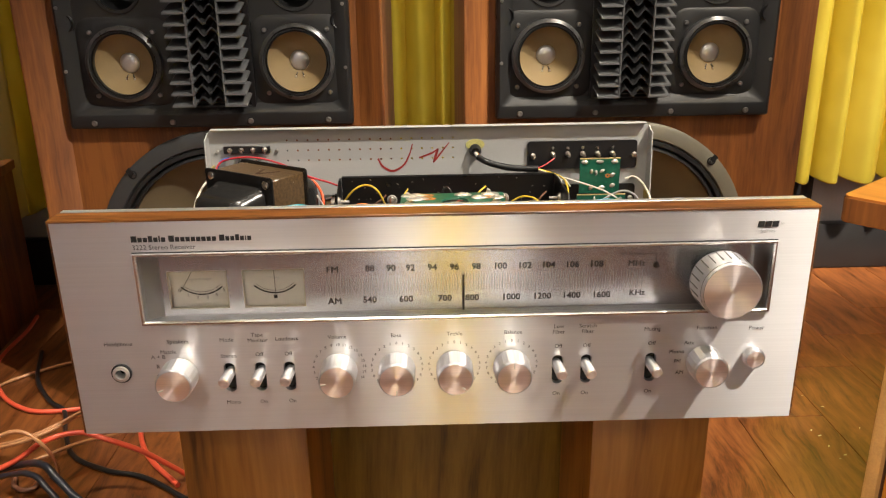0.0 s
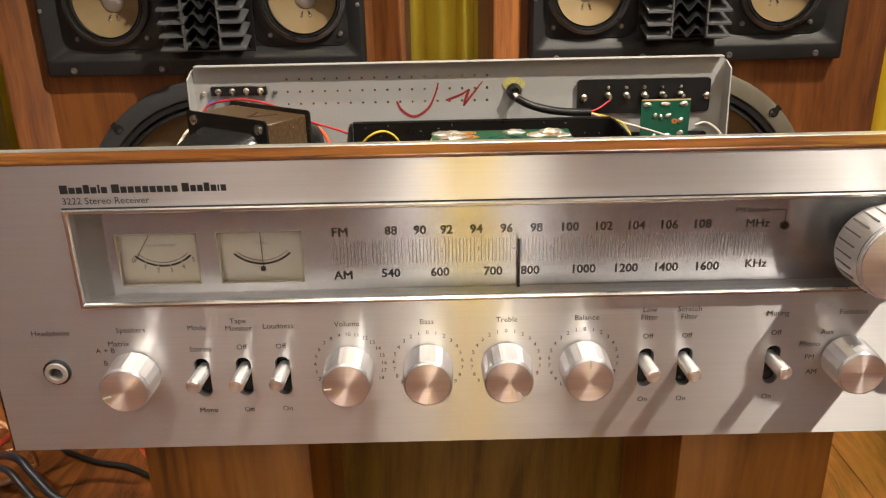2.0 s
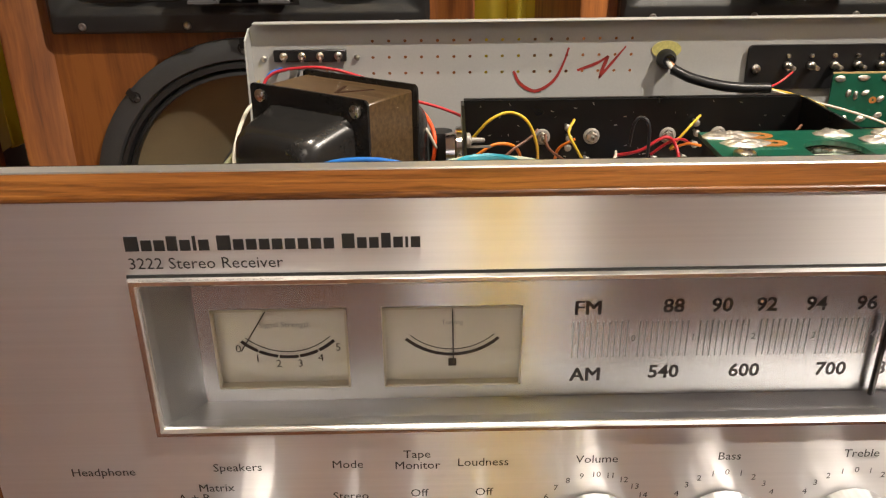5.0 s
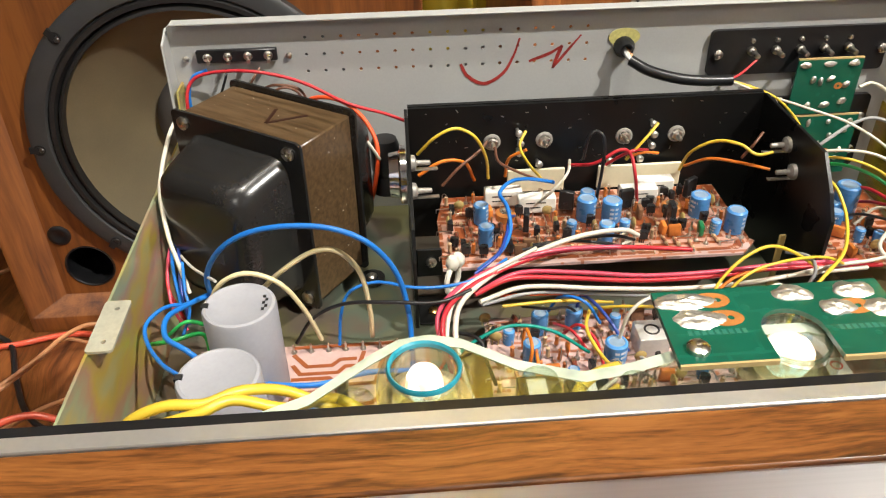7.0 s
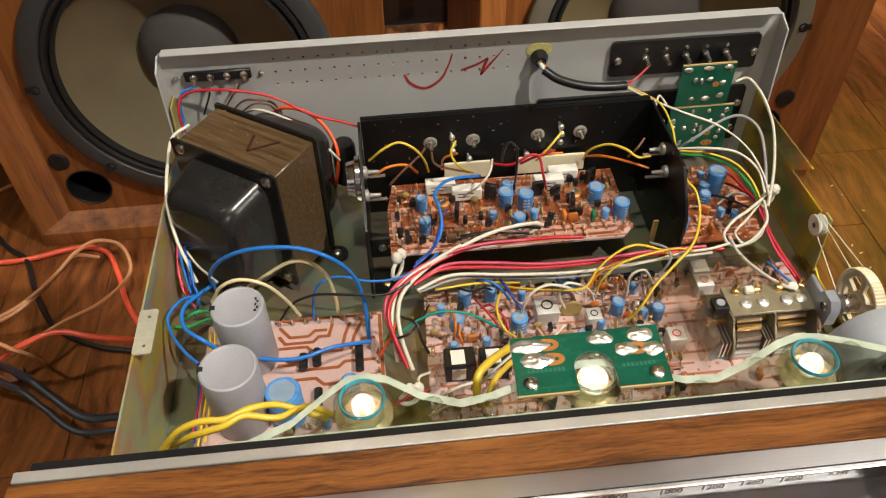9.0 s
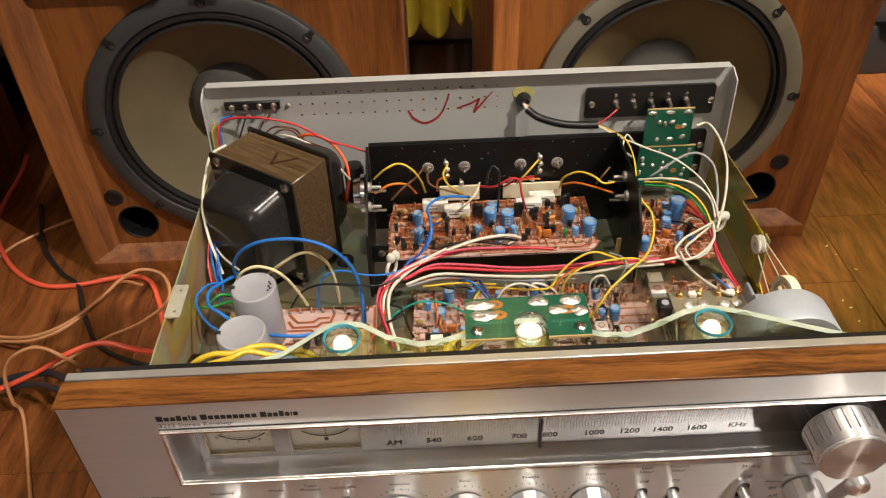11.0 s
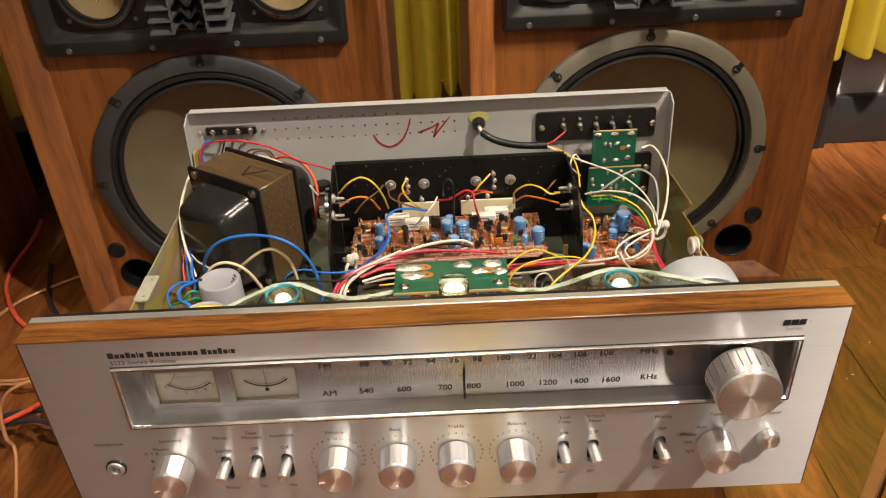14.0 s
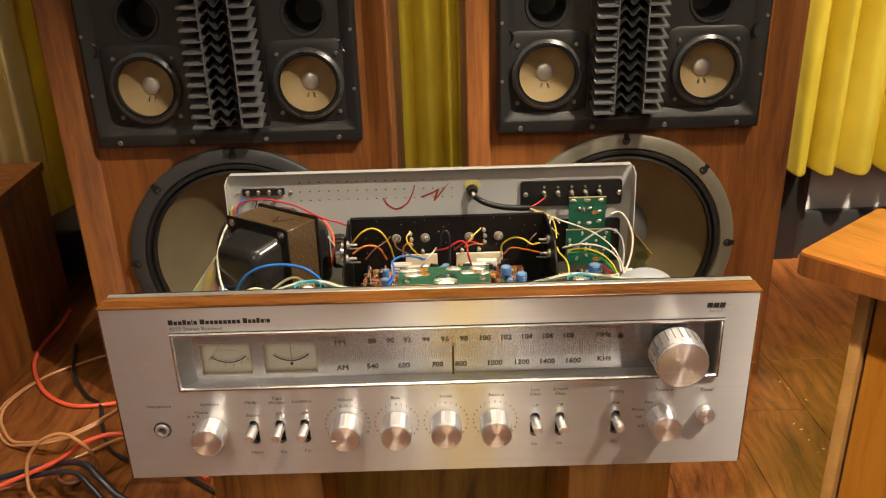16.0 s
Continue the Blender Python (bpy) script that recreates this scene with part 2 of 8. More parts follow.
def veneer(name, dark, mid, light, along="z", rough=0.35, coat=0.25, grain=1.0, swirl=0.25, rot=(0, 0, 0), random_shift=False, pore=0.28):
    """Wood with long grain, growth figure and fine pores."""
    m, nt, b = nodes_of(name)
    k = {"x": (0.07, 1, 1), "y": (1, 0.07, 1), "z": (1, 1, 0.07)}[along]
    vec = coords(nt, rot=rot)
    if random_shift:
        info = add(nt, "ShaderNodeObjectInfo")
        mul = add(nt, "ShaderNodeVectorMath", operation="MULTIPLY_ADD")
        cx = add(nt, "ShaderNodeCombineXYZ")
        for i in range(3):
            nt.links.new(info.outputs["Random"], cx.inputs[i])
        nt.links.new(cx.outputs[0], mul.inputs[0])
        mul.inputs[1].default_value = (7.3, 11.9, 5.1)
        nt.links.new(vec, mul.inputs[2])
        vec = mul.outputs[0]
    warp = add(nt, "ShaderNodeTexNoise", Scale=5.0, Detail=2.0)
    nt.links.new(vec, warp.inputs["Vector"])
    off = add(nt, "ShaderNodeVectorMath", operation="MULTIPLY_ADD")
    nt.links.new(warp.outputs["Color"], off.inputs[0])
    off.inputs[1].default_value = (swirl * 0.2,) * 3
    nt.links.new(vec, off.inputs[2])
    st = add(nt, "ShaderNodeVectorMath", operation="MULTIPLY")
    nt.links.new(off.outputs[0], st.inputs[0])
    st.inputs[1].default_value = k
    figure = noise_tex(nt, st.outputs[0], 55 * grain, 5, 0.6)
    pores = noise_tex(nt, st.outputs[0], 420 * grain, 2, 0.5)
    cloud = noise_tex(nt, vec, 4.0, 2)
    mix = add(nt, "ShaderNodeMath", operation="MULTIPLY_ADD")
    nt.links.new(pores, mix.inputs[0])
    mix.inputs[1].default_value = pore
    nt.links.new(figure, mix.inputs[2])
    mix2 = add(nt, "ShaderNodeMath", operation="MULTIPLY_ADD")
    nt.links.new(cloud, mix2.inputs[0])
    mix2.inputs[1].default_value = 0.25
    nt.links.new(mix.outputs[0], mix2.inputs[2])
    col = ramp(nt, mix2.outputs[0], [(0.38 + pore / 2, dark), (0.54 + pore / 2, mid), (0.76 + pore / 2, light)])
    nt.links.new(col, b.inputs["Base Color"])
    b.inputs["Roughness"].default_value = rough
    b.inputs["Coat Weight"].default_value = coat
    b.inputs["Coat Roughness"].default_value = 0.2
    bump(nt, b, pores, 0.12, 0.0005)
    return m


def brushed(name, colour, rough, aniso, along="x", radial="", scratch=0.06, spread=0.06, metal=1.0, haze=0.0):
    """Brushed metal: fine lines along one axis, or turned round one."""
    m, nt, b = nodes_of(name)
    vec = coords(nt, {"x": (6, 900, 900), "y": (900, 6, 900), "z": (900, 900, 6)}[along])
    lines = noise_tex(nt, vec, 1.0, 3)
    blot = noise_tex(nt, coords(nt), 9.0, 3)
    col = ramp(nt, lines, [(0.3, shade(colour, 1 - spread)), (0.7, shade(colour, 1 + spread))])
    nt.links.new(col, b.inputs["Base Color"])
    b.inputs["Metallic"].default_value = metal
    mr = add(nt, "ShaderNodeMapRange")
    mr.inputs["To Min"].default_value, mr.inputs["To Max"].default_value = rough * 0.85, rough * 1.2
    nt.links.new(blot, mr.inputs["Value"])
    nt.links.new(mr.outputs[0], b.inputs["Roughness"])
    b.inputs["Anisotropic"].default_value = aniso
    if radial:
        tg = add(nt, "ShaderNodeTangent")
        tg.direction_type, tg.axis = "RADIAL", radial
        nt.links.new(tg.outputs[0], b.inputs["Tangent"])
        b.inputs["Anisotropic Rotation"].default_value = 0.25
    else:
        cx = add(nt, "ShaderNodeCombineXYZ")
        cx.inputs[{"x": 2, "y": 0, "z": 0}[along]].default_value = 1.0
        nt.links.new(cx.outputs[0], b.inputs["Tangent"])
        bump(nt, b, lines, scratch, 0.0002)
    if haze:
        soft_lobe = add(nt, "ShaderNodeBsdfPrincipled", Roughness=0.72, Metallic=0.88 if not radial else 0.7, Anisotropic=0.0 if radial else 0.5)
        if not radial:
            nt.links.new(cx.outputs[0], soft_lobe.inputs["Tangent"])
        nt.links.new(col, soft_lobe.inputs["Base Color"])
        mix = add(nt, "ShaderNodeMixShader", Fac=haze)
        nt.links.new(b.outputs[0], mix.inputs[1])
        nt.links.new(soft_lobe.outputs[0], mix.inputs[2])
        nt.links.new(mix.outputs[0], nt.nodes["Material Output"].inputs["Surface"])
    return m


def clear(name, tint, gloss=0.10, rough=0.03):
    """A thin clear sheet: tinted see-through with a constant share of mirror."""
    m, nt, b = nodes_of(name)
    tr = add(nt, "ShaderNodeBsdfTransparent")
    tr.inputs["Color"].default_value = (*tint, 1)
    gl = add(nt, "ShaderNodeBsdfGlossy", Roughness=rough)
    lw = add(nt, "ShaderNodeLayerWeight", Blend=0.5)
    steep = add(nt, "ShaderNodeMath", operation="POWER")
    steep.inputs[1].default_value = 4.0
    nt.links.new(lw.outputs["Facing"], steep.inputs[0])
    boost = add(nt, "ShaderNodeMath", operation="MULTIPLY_ADD")
    boost.inputs[1].default_value, boost.inputs[2].default_value = 0.55, gloss
    nt.links.new(steep.outputs[0], boost.inputs[0])
    mix = add(nt, "ShaderNodeMixShader")
    nt.links.new(boost.outputs[0], mix.inputs[0])
    nt.links.new(tr.outputs[0], mix.inputs[1])
    nt.links.new(gl.outputs[0], mix.inputs[2])
    nt.links.new(mix.outputs[0], nt.nodes["Material Output"].inputs["Surface"])
    nt.nodes.remove(b)
    return m


def board(name, base, trace, scale=90.0, width=0.06, rough=0.4):
    """A printed board: lacquered ground with copper tracks in straight runs and round lands."""
    m, nt, b = nodes_of(name)
    vec = coords(nt)
    br = add(nt, "ShaderNodeTexBrick", Scale=1.0)
    br.inputs["Mortar Size"].default_value = width * 0.01
    br.inputs["Mortar Smooth"].default_value = 0.0
    br.inputs["Brick Width"].default_value = 1.6 / scale
    br.inputs["Row Height"].default_value = 0.5 / scale
    br.squash, br.squash_frequency, br.offset = 1.7, 3, 0.37
    nt.links.new(vec, br.inputs["Vector"])
    some = ramp(nt, noise_tex(nt, vec, scale * 0.9, 1), [(0.46, (0, 0, 0)), (0.49, (1, 1, 1))])
    runs = add(nt, "ShaderNodeMath", operation="MULTIPLY")
    nt.links.new(br.outputs["Fac"], runs.inputs[0])
    nt.links.new(some, runs.inputs[1])
    v2 = add(nt, "ShaderNodeTexVoronoi", Scale=scale * 2.6)
    nt.links.new(vec, v2.inputs["Vector"])
    land = ramp(nt, v2.outputs["Distance"], [(0.20, (1, 1, 1)), (0.23, (0, 0, 0))])
    mx = add(nt, "ShaderNodeMath", operation="MAXIMUM")
    nt.links.new(runs.outputs[0], mx.inputs[0])
    nt.links.new(land, mx.inputs[1])
    grain = ramp(nt, noise_tex(nt, vec, 60, 3), [(0.3, shade(base, 0.8)), (0.7, shade(base, 1.2))])
    mixc = add(nt, "ShaderNodeMix")
    mixc.data_type = "RGBA"
    nt.links.new(mx.outputs[0], mixc.inputs["Factor"])
    nt.links.new(grain, mixc.inputs[6])
    mixc.inputs[7].default_value = (*trace, 1)
    nt.links.new(mixc.outputs[2], b.inputs["Base Color"])
    b.inputs["Roughness"].default_value = rough
    b.inputs["Coat Weight"].default_value = 0.3
    bump(nt, b, mx.outputs[0], 0.3, 0.0002)
    return m


def dust_layer(name, colour, cover):
    """A broken film of dust that lets the surface through."""
    m, nt, b = nodes_of(name)
    b.inputs["Base Color"].default_value = (*colour, 1)
    b.inputs["Roughness"].default_value = 1.0
    clear_part = add(nt, "ShaderNodeBsdfTransparent")
    streak = noise_tex(nt, coords(nt, (14, 60, 60)), 1.0, 5, 0.65)
    share = ramp(nt, streak, [(0.42, (0, 0, 0)), (0.75, (cover, cover, cover))])
    mix = add(nt, "ShaderNodeMixShader")
    nt.links.new(share, mix.inputs[0])
    nt.links.new(clear_part.outputs[0], mix.inputs[1])
    nt.links.new(b.outputs[0], mix.inputs[2])
    nt.links.new(mix.outputs[0], nt.nodes["Material Output"].inputs["Surface"])
    return m


def trim_veneer():
    """Rosewood foil: long soft bands, fine dark streaks and scattered pores."""
    m, nt, b = nodes_of("rosewood_trim")
    vec = coords(nt)
    warp = add(nt, "ShaderNodeTexNoise", Scale=16.0, Detail=2.0)
    nt.links.new(vec, warp.inputs["Vector"])
    off = add(nt, "ShaderNodeVectorMath", operation="MULTIPLY_ADD")
    nt.links.new(warp.outputs["Color"], off.inputs[0])
    off.inputs[1].default_value = (0.010, 0.010, 0.010)
    nt.links.new(vec, off.inputs[2])

    def layer(stretch, scale, detail):
        st = add(nt, "ShaderNodeVectorMath", operation="MULTIPLY")
        nt.links.new(off.outputs[0], st.inputs[0])
        st.inputs[1].default_value = (stretch, 1, 1)
        return noise_tex(nt, st.outputs[0], scale, detail, 0.6)

    bands, streaks, pores = layer(0.09, 110, 3), layer(0.030, 620, 3), layer(0.10, 1500, 2)
    total = bands
    for f, w in ((streaks, 0.75), (pores, 0.45)):
        mix = add(nt, "ShaderNodeMath", operation="MULTIPLY_ADD")
        nt.links.new(f, mix.inputs[0])
        mix.inputs[1].default_value = w
        nt.links.new(total, mix.inputs[2])
        total = mix.outputs[0]
    halve = add(nt, "ShaderNodeMath", operation="MULTIPLY")
    halve.inputs[1].default_value = 0.5
    nt.links.new(total, halve.inputs[0])
    col = ramp(nt, halve.outputs[0], [(0.40, (0.024, 0.009, 0.003)), (0.49, (0.092, 0.031, 0.007)), (0.57, (0.175, 0.061, 0.013)), (0.68, (0.245, 0.094, 0.022))])
    nt.links.new(col, b.inputs["Base Color"])
    b.inputs["Roughness"].default_value = 0.36
    b.inputs["Coat Weight"].default_value = 0.15
    b.inputs["Coat Roughness"].default_value = 0.2
    bump(nt, b, pores, 0.10, 0.0004)
    return m


def frosted(name, colour, cover):
    """Cut acrylic: part clear, part milky."""
    m, nt, b = nodes_of(name)
    b.inputs["Base Color"].default_value = (*colour, 1)
    b.inputs["Roughness"].default_value = 0.25
    tr = add(nt, "ShaderNodeBsdfTransparent")
    tr.inputs["Color"].default_value = (0.90, 0.95, 0.88, 1)
    blot = noise_tex(nt, coords(nt), 70, 3)
    share = ramp(nt, blot, [(0.35, (cover * 0.75,) * 3), (0.65, (min(1, cover * 1.25),) * 3)])
    mix = add(nt, "ShaderNodeMixShader")
    nt.links.new(share, mix.inputs[0])
    nt.links.new(tr.outputs[0], mix.inputs[1])
    nt.links.new(b.outputs[0], mix.inputs[2])
    nt.links.new(mix.outputs[0], nt.nodes["Material Output"].inputs["Surface"])
    return m


def bulb_glass():
    """Lit bulb glass: the filament's white heat breaks up in the moulded glass."""
    m, nt, b = nodes_of("lit_bulb_glass")
    f = noise_tex(nt, coords(nt), 260, 2)
    heat = ramp(nt, f, [(0.40, (0.75, 0.34, 0.14)), (0.50, (1.0, 0.74, 0.48)), (0.60, (1.0, 0.95, 0.86))])
    nt.links.new(heat, b.inputs["Emission Color"])
    b.inputs["Emission Strength"].default_value = 1.4
    b.inputs["Base Color"].default_value = (0.6, 0.55, 0.48, 1)
    b.inputs["Roughness"].default_value = 0.1
    return m


M = {}
M["dust"] = dust_layer("settled_dust", (0.30, 0.27, 0.21), 0.40)
M["plate"] = brushed("brushed_aluminium", (0.78, 0.772, 0.768), 0.29, 1.0, "x", spread=0.03, haze=0.17)
M["dial"] = brushed("dial_aluminium", (0.68, 0.685, 0.705), 0.25, 0.99, "x", spread=0.03, haze=0.07)
M["knob_side"] = brushed("turned_aluminium", (0.80, 0.80, 0.82), 0.38, 0.8, "y", radial="Y", haze=0.16)
# Pink of both knob faces is the red floor's reflection, put into the colour.
M["knob_face"] = brushed("spun_aluminium", (0.95, 0.84, 0.79), 0.42, 0.85, "x", radial="Y", metal=0.96, haze=0.10)
M["knob_pink"] = brushed("spun_aluminium_floor_pink", (0.95, 0.80, 0.74), 0.42, 0.85, "x", radial="Y", metal=0.96, haze=0.10)
M["chrome"] = surface("chrome", (0.62, 0.62, 0.62), 0.12, 1.0, 0.08, rough_spread=0.05, relief=0.02)
M["cap_silver"] = surface("silver_dust_cap", (0.66, 0.65, 0.63), 0.36, 0.75, 0.06, 60)
M["dark_metal"] = brushed("shaded_aluminium", (0.52, 0.52, 0.53), 0.40, 0.4, "x")
# Window walls: aluminium greyed, with the recess's shade in the colour.
M["bevel"] = surface("shaded_bevel_aluminium", (0.46, 0.46, 0.46), 0.38, 1.0, 0.06, 60)
M["lip"] = surface("polished_lip", (0.80, 0.79, 0.77), 0.22, 1.0, 0.05, 60)
M["rail"] = surface("bright_rail", (0.82, 0.81, 0.79), 0.42, 0.9, 0.05, 30)
M["lamp_bowl"] = surface("tarnished_bowl", (0.60, 0.44, 0.26), 0.40, 0.3, 0.3, 300)
M["steel"] = surface("screw_steel", (0.62, 0.58, 0.52), 0.28, 1.0, 0.15, 200)
M["worn_screw"] = surface("worn_screw", (0.30, 0.29, 0.27), 0.35, 0.8, 0.15, 200)
M["driver_rim"] = surface("driver_rim", (0.055, 0.055, 0.055), 0.30, 0.0, 0.2, 60)
# Darker copy of the vane grey: shade between the wings put into colour.
M["lens_fold"] = surface("lens_fold_shaded", (0.022, 0.022, 0.023), 0.45, 0.0, 0.2, 60)
M["dark_screw"] = surface("blackened_screw", (0.10, 0.095, 0.09), 0.35, 0.8, 0.15, 200)
M["solder"] = surface("solder", (0.58, 0.55, 0.50), 0.43, 0.9, 0.35, 260, 900, relief=0.6)
M["grey_paint"] = surface("grey_panel_paint", (0.40, 0.40, 0.39), 0.45, 0.0, 0.06, 12, 900, 0.05)
M["zinc"] = None
M["black_paint"] = surface("black_enamel", (0.017, 0.0165, 0.016), 0.24, 0.0, 0.35, 30, 700, 0.08, rough_spread=0.10)
M["black_steel"] = surface("black_steel", (0.006, 0.006, 0.006), 0.30, 0.0, 0.3, 30, 900, 0.03, spec=0.35)
M["black_plastic"] = surface("black_plastic", (0.009, 0.009, 0.010), 0.35, 0.0, 0.3, 60, 900, 0.1)
M["groove"] = surface("shaded_groove", (0.16, 0.155, 0.15), 0.5, 0.3, 0.1, 200)
M["ink"] = surface("black_print", (0.015, 0.015, 0.016), 0.5, 0, 0.1, relief=0)
M["ink_thin"] = surface("fine_print", (0.03, 0.03, 0.032), 0.5, 0, 0.1, relief=0)
M["grey_ink"] = surface("grey_print", (0.30, 0.30, 0.30), 0.5, 0, 0.1, relief=0)
M["red_ink"] = surface("red_marker", (0.30, 0.025, 0.02), 0.6, 0, 0.35, 120, relief=0)
M["brown_marker"] = surface("brown_marker", (0.030, 0.010, 0.005), 0.5, 0, 0.3, 200, relief=0)
M["red_core"] = surface("red_coil_core", (0.55, 0.06, 0.02), 0.5, 0, 0.2, 200)
M["olive_plate"] = surface("plated_steel", (0.36, 0.32, 0.22), 0.45, 0.6, 0.15, 90)
M["yellow_paint"] = surface("yellow_seal_paint", (0.50, 0.46, 0.16), 0.6, 0, 0.3, 200)
M["ivory"] = surface("meter_card", (0.72, 0.70, 0.63), 0.5, 0, 0.05, 40)
M["meter_side"] = surface("meter_shell", (0.58, 0.53, 0.42), 0.4, 0, 0.1, 60)
M["trim_wood"] = trim_veneer()
M["cabinet_wood"] = veneer("walnut_veneer", (0.065, 0.017, 0.003), (0.16, 0.047, 0.007), (0.26, 0.088, 0.015), "z", 0.58, 0.0, 0.9, 0.1)
M["stand_wood"] = veneer("teak_veneer", (0.12, 0.040, 0.005), (0.28, 0.106, 0.013), (0.42, 0.178, 0.030), "z", 0.45, 0.12, 0.7, 0.1)
M["stand_dark"] = surface("dark_gap_brown", (0.045, 0.016, 0.006), 0.5, 0, 0.3, 60)
M["stand_back"] = veneer("olive_veneer", (0.075, 0.036, 0.005), (0.16, 0.085, 0.010), (0.24, 0.14, 0.020), "z", 0.45, 0.1, 1.2, 0.1)
M["table_wood"] = veneer("table_veneer", (0.075, 0.020, 0.006), (0.30, 0.088, 0.018), (0.42, 0.145, 0.030), "y", 0.34, 0.2, 0.9, 0.5)
M["floor_wood"] = veneer("rosewood_floor", (0.028, 0.008, 0.003), (0.125, 0.038, 0.010), (0.23, 0.080, 0.022), "y", 0.30, 0.2, 1.5, 0.35, random_shift=True)
M["baffle"] = surface("charcoal_moulding", (0.012, 0.0125, 0.013), 0.5, 0, 0.2, 25, 1200, 0.35)
M["vane"] = surface("grey_vane", (0.105, 0.107, 0.11), 0.45, 0, 0.15, 40, 1200, 0.2)
M["cone_tan"] = surface("tan_paper_cone", (0.27, 0.19, 0.088), 0.75, 0, 0.15, 30, 900, 0.4)
M["cone_brown"] = surface("woofer_paper_cone", (0.140, 0.112, 0.062), 0.8, 0, 0.18, 14, 900, 0.4)
M["cone_olive"] = surface("olive_paper_cone", (0.150, 0.118, 0.055), 0.8, 0, 0.18, 14, 900, 0.4)
M["cone_dark"] = surface("dust_cap_paper", (0.075, 0.07, 0.065), 0.8, 0, 0.2, 30, 900, 0.4)
M["rubber"] = surface("rubber_surround", (0.014, 0.014, 0.014), 0.5, 0, 0.2, 60)
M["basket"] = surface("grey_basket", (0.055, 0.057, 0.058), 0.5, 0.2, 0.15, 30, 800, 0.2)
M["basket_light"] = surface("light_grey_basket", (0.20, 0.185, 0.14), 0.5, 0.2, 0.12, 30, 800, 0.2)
# Near-black for openings and seams, their inner shade put into the colour.
M["hole"] = surface("dark_inside", (0.006, 0.006, 0.006), 0.7, 0, 0.2)
M["curtain"] = None
M["wall"] = surface("grey_wall_paint", (0.42, 0.42, 0.43), 0.8, 0, 0.08, 3, 300, 0.2)
M["wall_pale"] = surface("grey_lilac_wall_paint", (0.32, 0.315, 0.355), 0.8, 0, 0.08, 3, 300, 0.2)
M["wall_warm"] = surface("cream_wall_paint", (0.66, 0.62, 0.55), 0.8, 0, 0.08, 3, 300, 0.2)
M["ceiling"] = surface("white_ceiling_paint", (0.75, 0.72, 0.66), 0.85, 0, 0.05, 3, 300, 0.2)
M["baseboard"] = surface("black_skirting", (0.015, 0.015, 0.016), 0.35, 0, 0.2, 10)
M["lamination"] = veneer("varnished_core", (0.030, 0.017, 0.008), (0.072, 0.043, 0.019), (0.125, 0.078, 0.038), "x", 0.32, 0.35, 6.0, 0.01)
M["cap_grey"] = surface("grey_can_sleeve", (0.33, 0.33, 0.36), 0.38, 0, 0.08, 60)
M["cap_blue"] = surface("blue_sleeve", (0.08, 0.25, 0.56), 0.3, 0, 0.12, 150, random_tint=0.25)
M["cap_top"] = surface("can_top", (0.34, 0.46, 0.62), 0.35, 0.4, 0.1, 200)
M["cap_green"] = surface("green_film_capacitor", (0.02, 0.17, 0.06), 0.3, 0, 0.15, 150)
M["cap_orange"] = surface("orange_dipped_part", (0.55, 0.17, 0.03), 0.35, 0, 0.2, 200, random_tint=0.3)
M["cap_tan"] = surface("tan_disc", (0.40, 0.29, 0.10), 0.5, 0, 0.15, 200)
M["resistor"] = surface("tan_resistor", (0.45, 0.30, 0.17), 0.45, 0, 0.25, 500, random_tint=0.4)
M["resistor_dark"] = surface("brown_resistor", (0.16, 0.08, 0.04), 0.45, 0, 0.3, 500, random_tint=0.4)
M["ceramic"] = surface("white_ceramic", (0.72, 0.69, 0.62), 0.6, 0, 0.08, 100)
M["transistor"] = surface("black_epoxy", (0.015, 0.015, 0.016), 0.3, 0, 0.2, 200)
M["mica"] = surface("mica_washer", (0.34, 0.32, 0.29), 0.35, 0.3, 0.2, 300)
M["tin"] = surface("tin_lead", (0.66, 0.62, 0.56), 0.3, 1.0, 0.1, 300)
M["brass"] = surface("brass_pin", (0.70, 0.46, 0.18), 0.28, 1.0, 0.15, 200)
M["pcb_brown"] = board("phenolic_board", (0.235, 0.060, 0.017), (0.46, 0.26, 0.19), 78, 0.10)
M["pcb_pink"] = board("phenolic_board_printed", (0.50, 0.35, 0.32), (0.34, 0.13, 0.07), 62, 0.09)
M["pcb_field"] = surface("lacquered_copper_field", (0.50, 0.345, 0.315), 0.4, 0, 0.12, 40, 500, 0.1, coat=0.3)
M["pcb_green"] = board("green_board", (0.006, 0.085, 0.050), (0.009, 0.105, 0.064), 60, 0.05, 0.3)
M["pale_green"] = surface("faint_board_print", (0.030, 0.150, 0.105), 0.4, 0, 0.1, 200, relief=0)
M["pcb_edge"] = surface("board_edge", (0.45, 0.33, 0.14), 0.6, 0, 0.1, 200)
M["land"] = surface("bare_copper_land", (0.50, 0.20, 0.05), 0.4, 0.3, 0.15, 200)
M["can_metal"] = surface("satin_coil_can", (0.70, 0.70, 0.68), 0.40, 0.55, 0.10, 200)
M["pink_track"] = surface("tinned_pink_track", (0.47, 0.27, 0.21), 0.4, 0, 0.15, 200)
M["band_red"] = surface("colour_band", (0.22, 0.030, 0.015), 0.4, 0, 0.2, 300, random_tint=0.5)
M["sleeve_print"] = surface("pale_sleeve_print", (0.50, 0.58, 0.68), 0.4, 0, 0.1, 300)
M["track"] = surface("lacquered_track", (0.27, 0.075, 0.022), 0.4, 0, 0.15, 200)
M["nylon"] = surface("nylon", (0.66, 0.64, 0.55), 0.4, 0, 0.06, 100)
M["gear"] = surface("cream_plastic", (0.66, 0.60, 0.42), 0.4, 0, 0.06, 100)
M["flywheel"] = surface("grey_cast_wheel", (0.38, 0.41, 0.45), 0.42, 0.1, 0.08, 60)
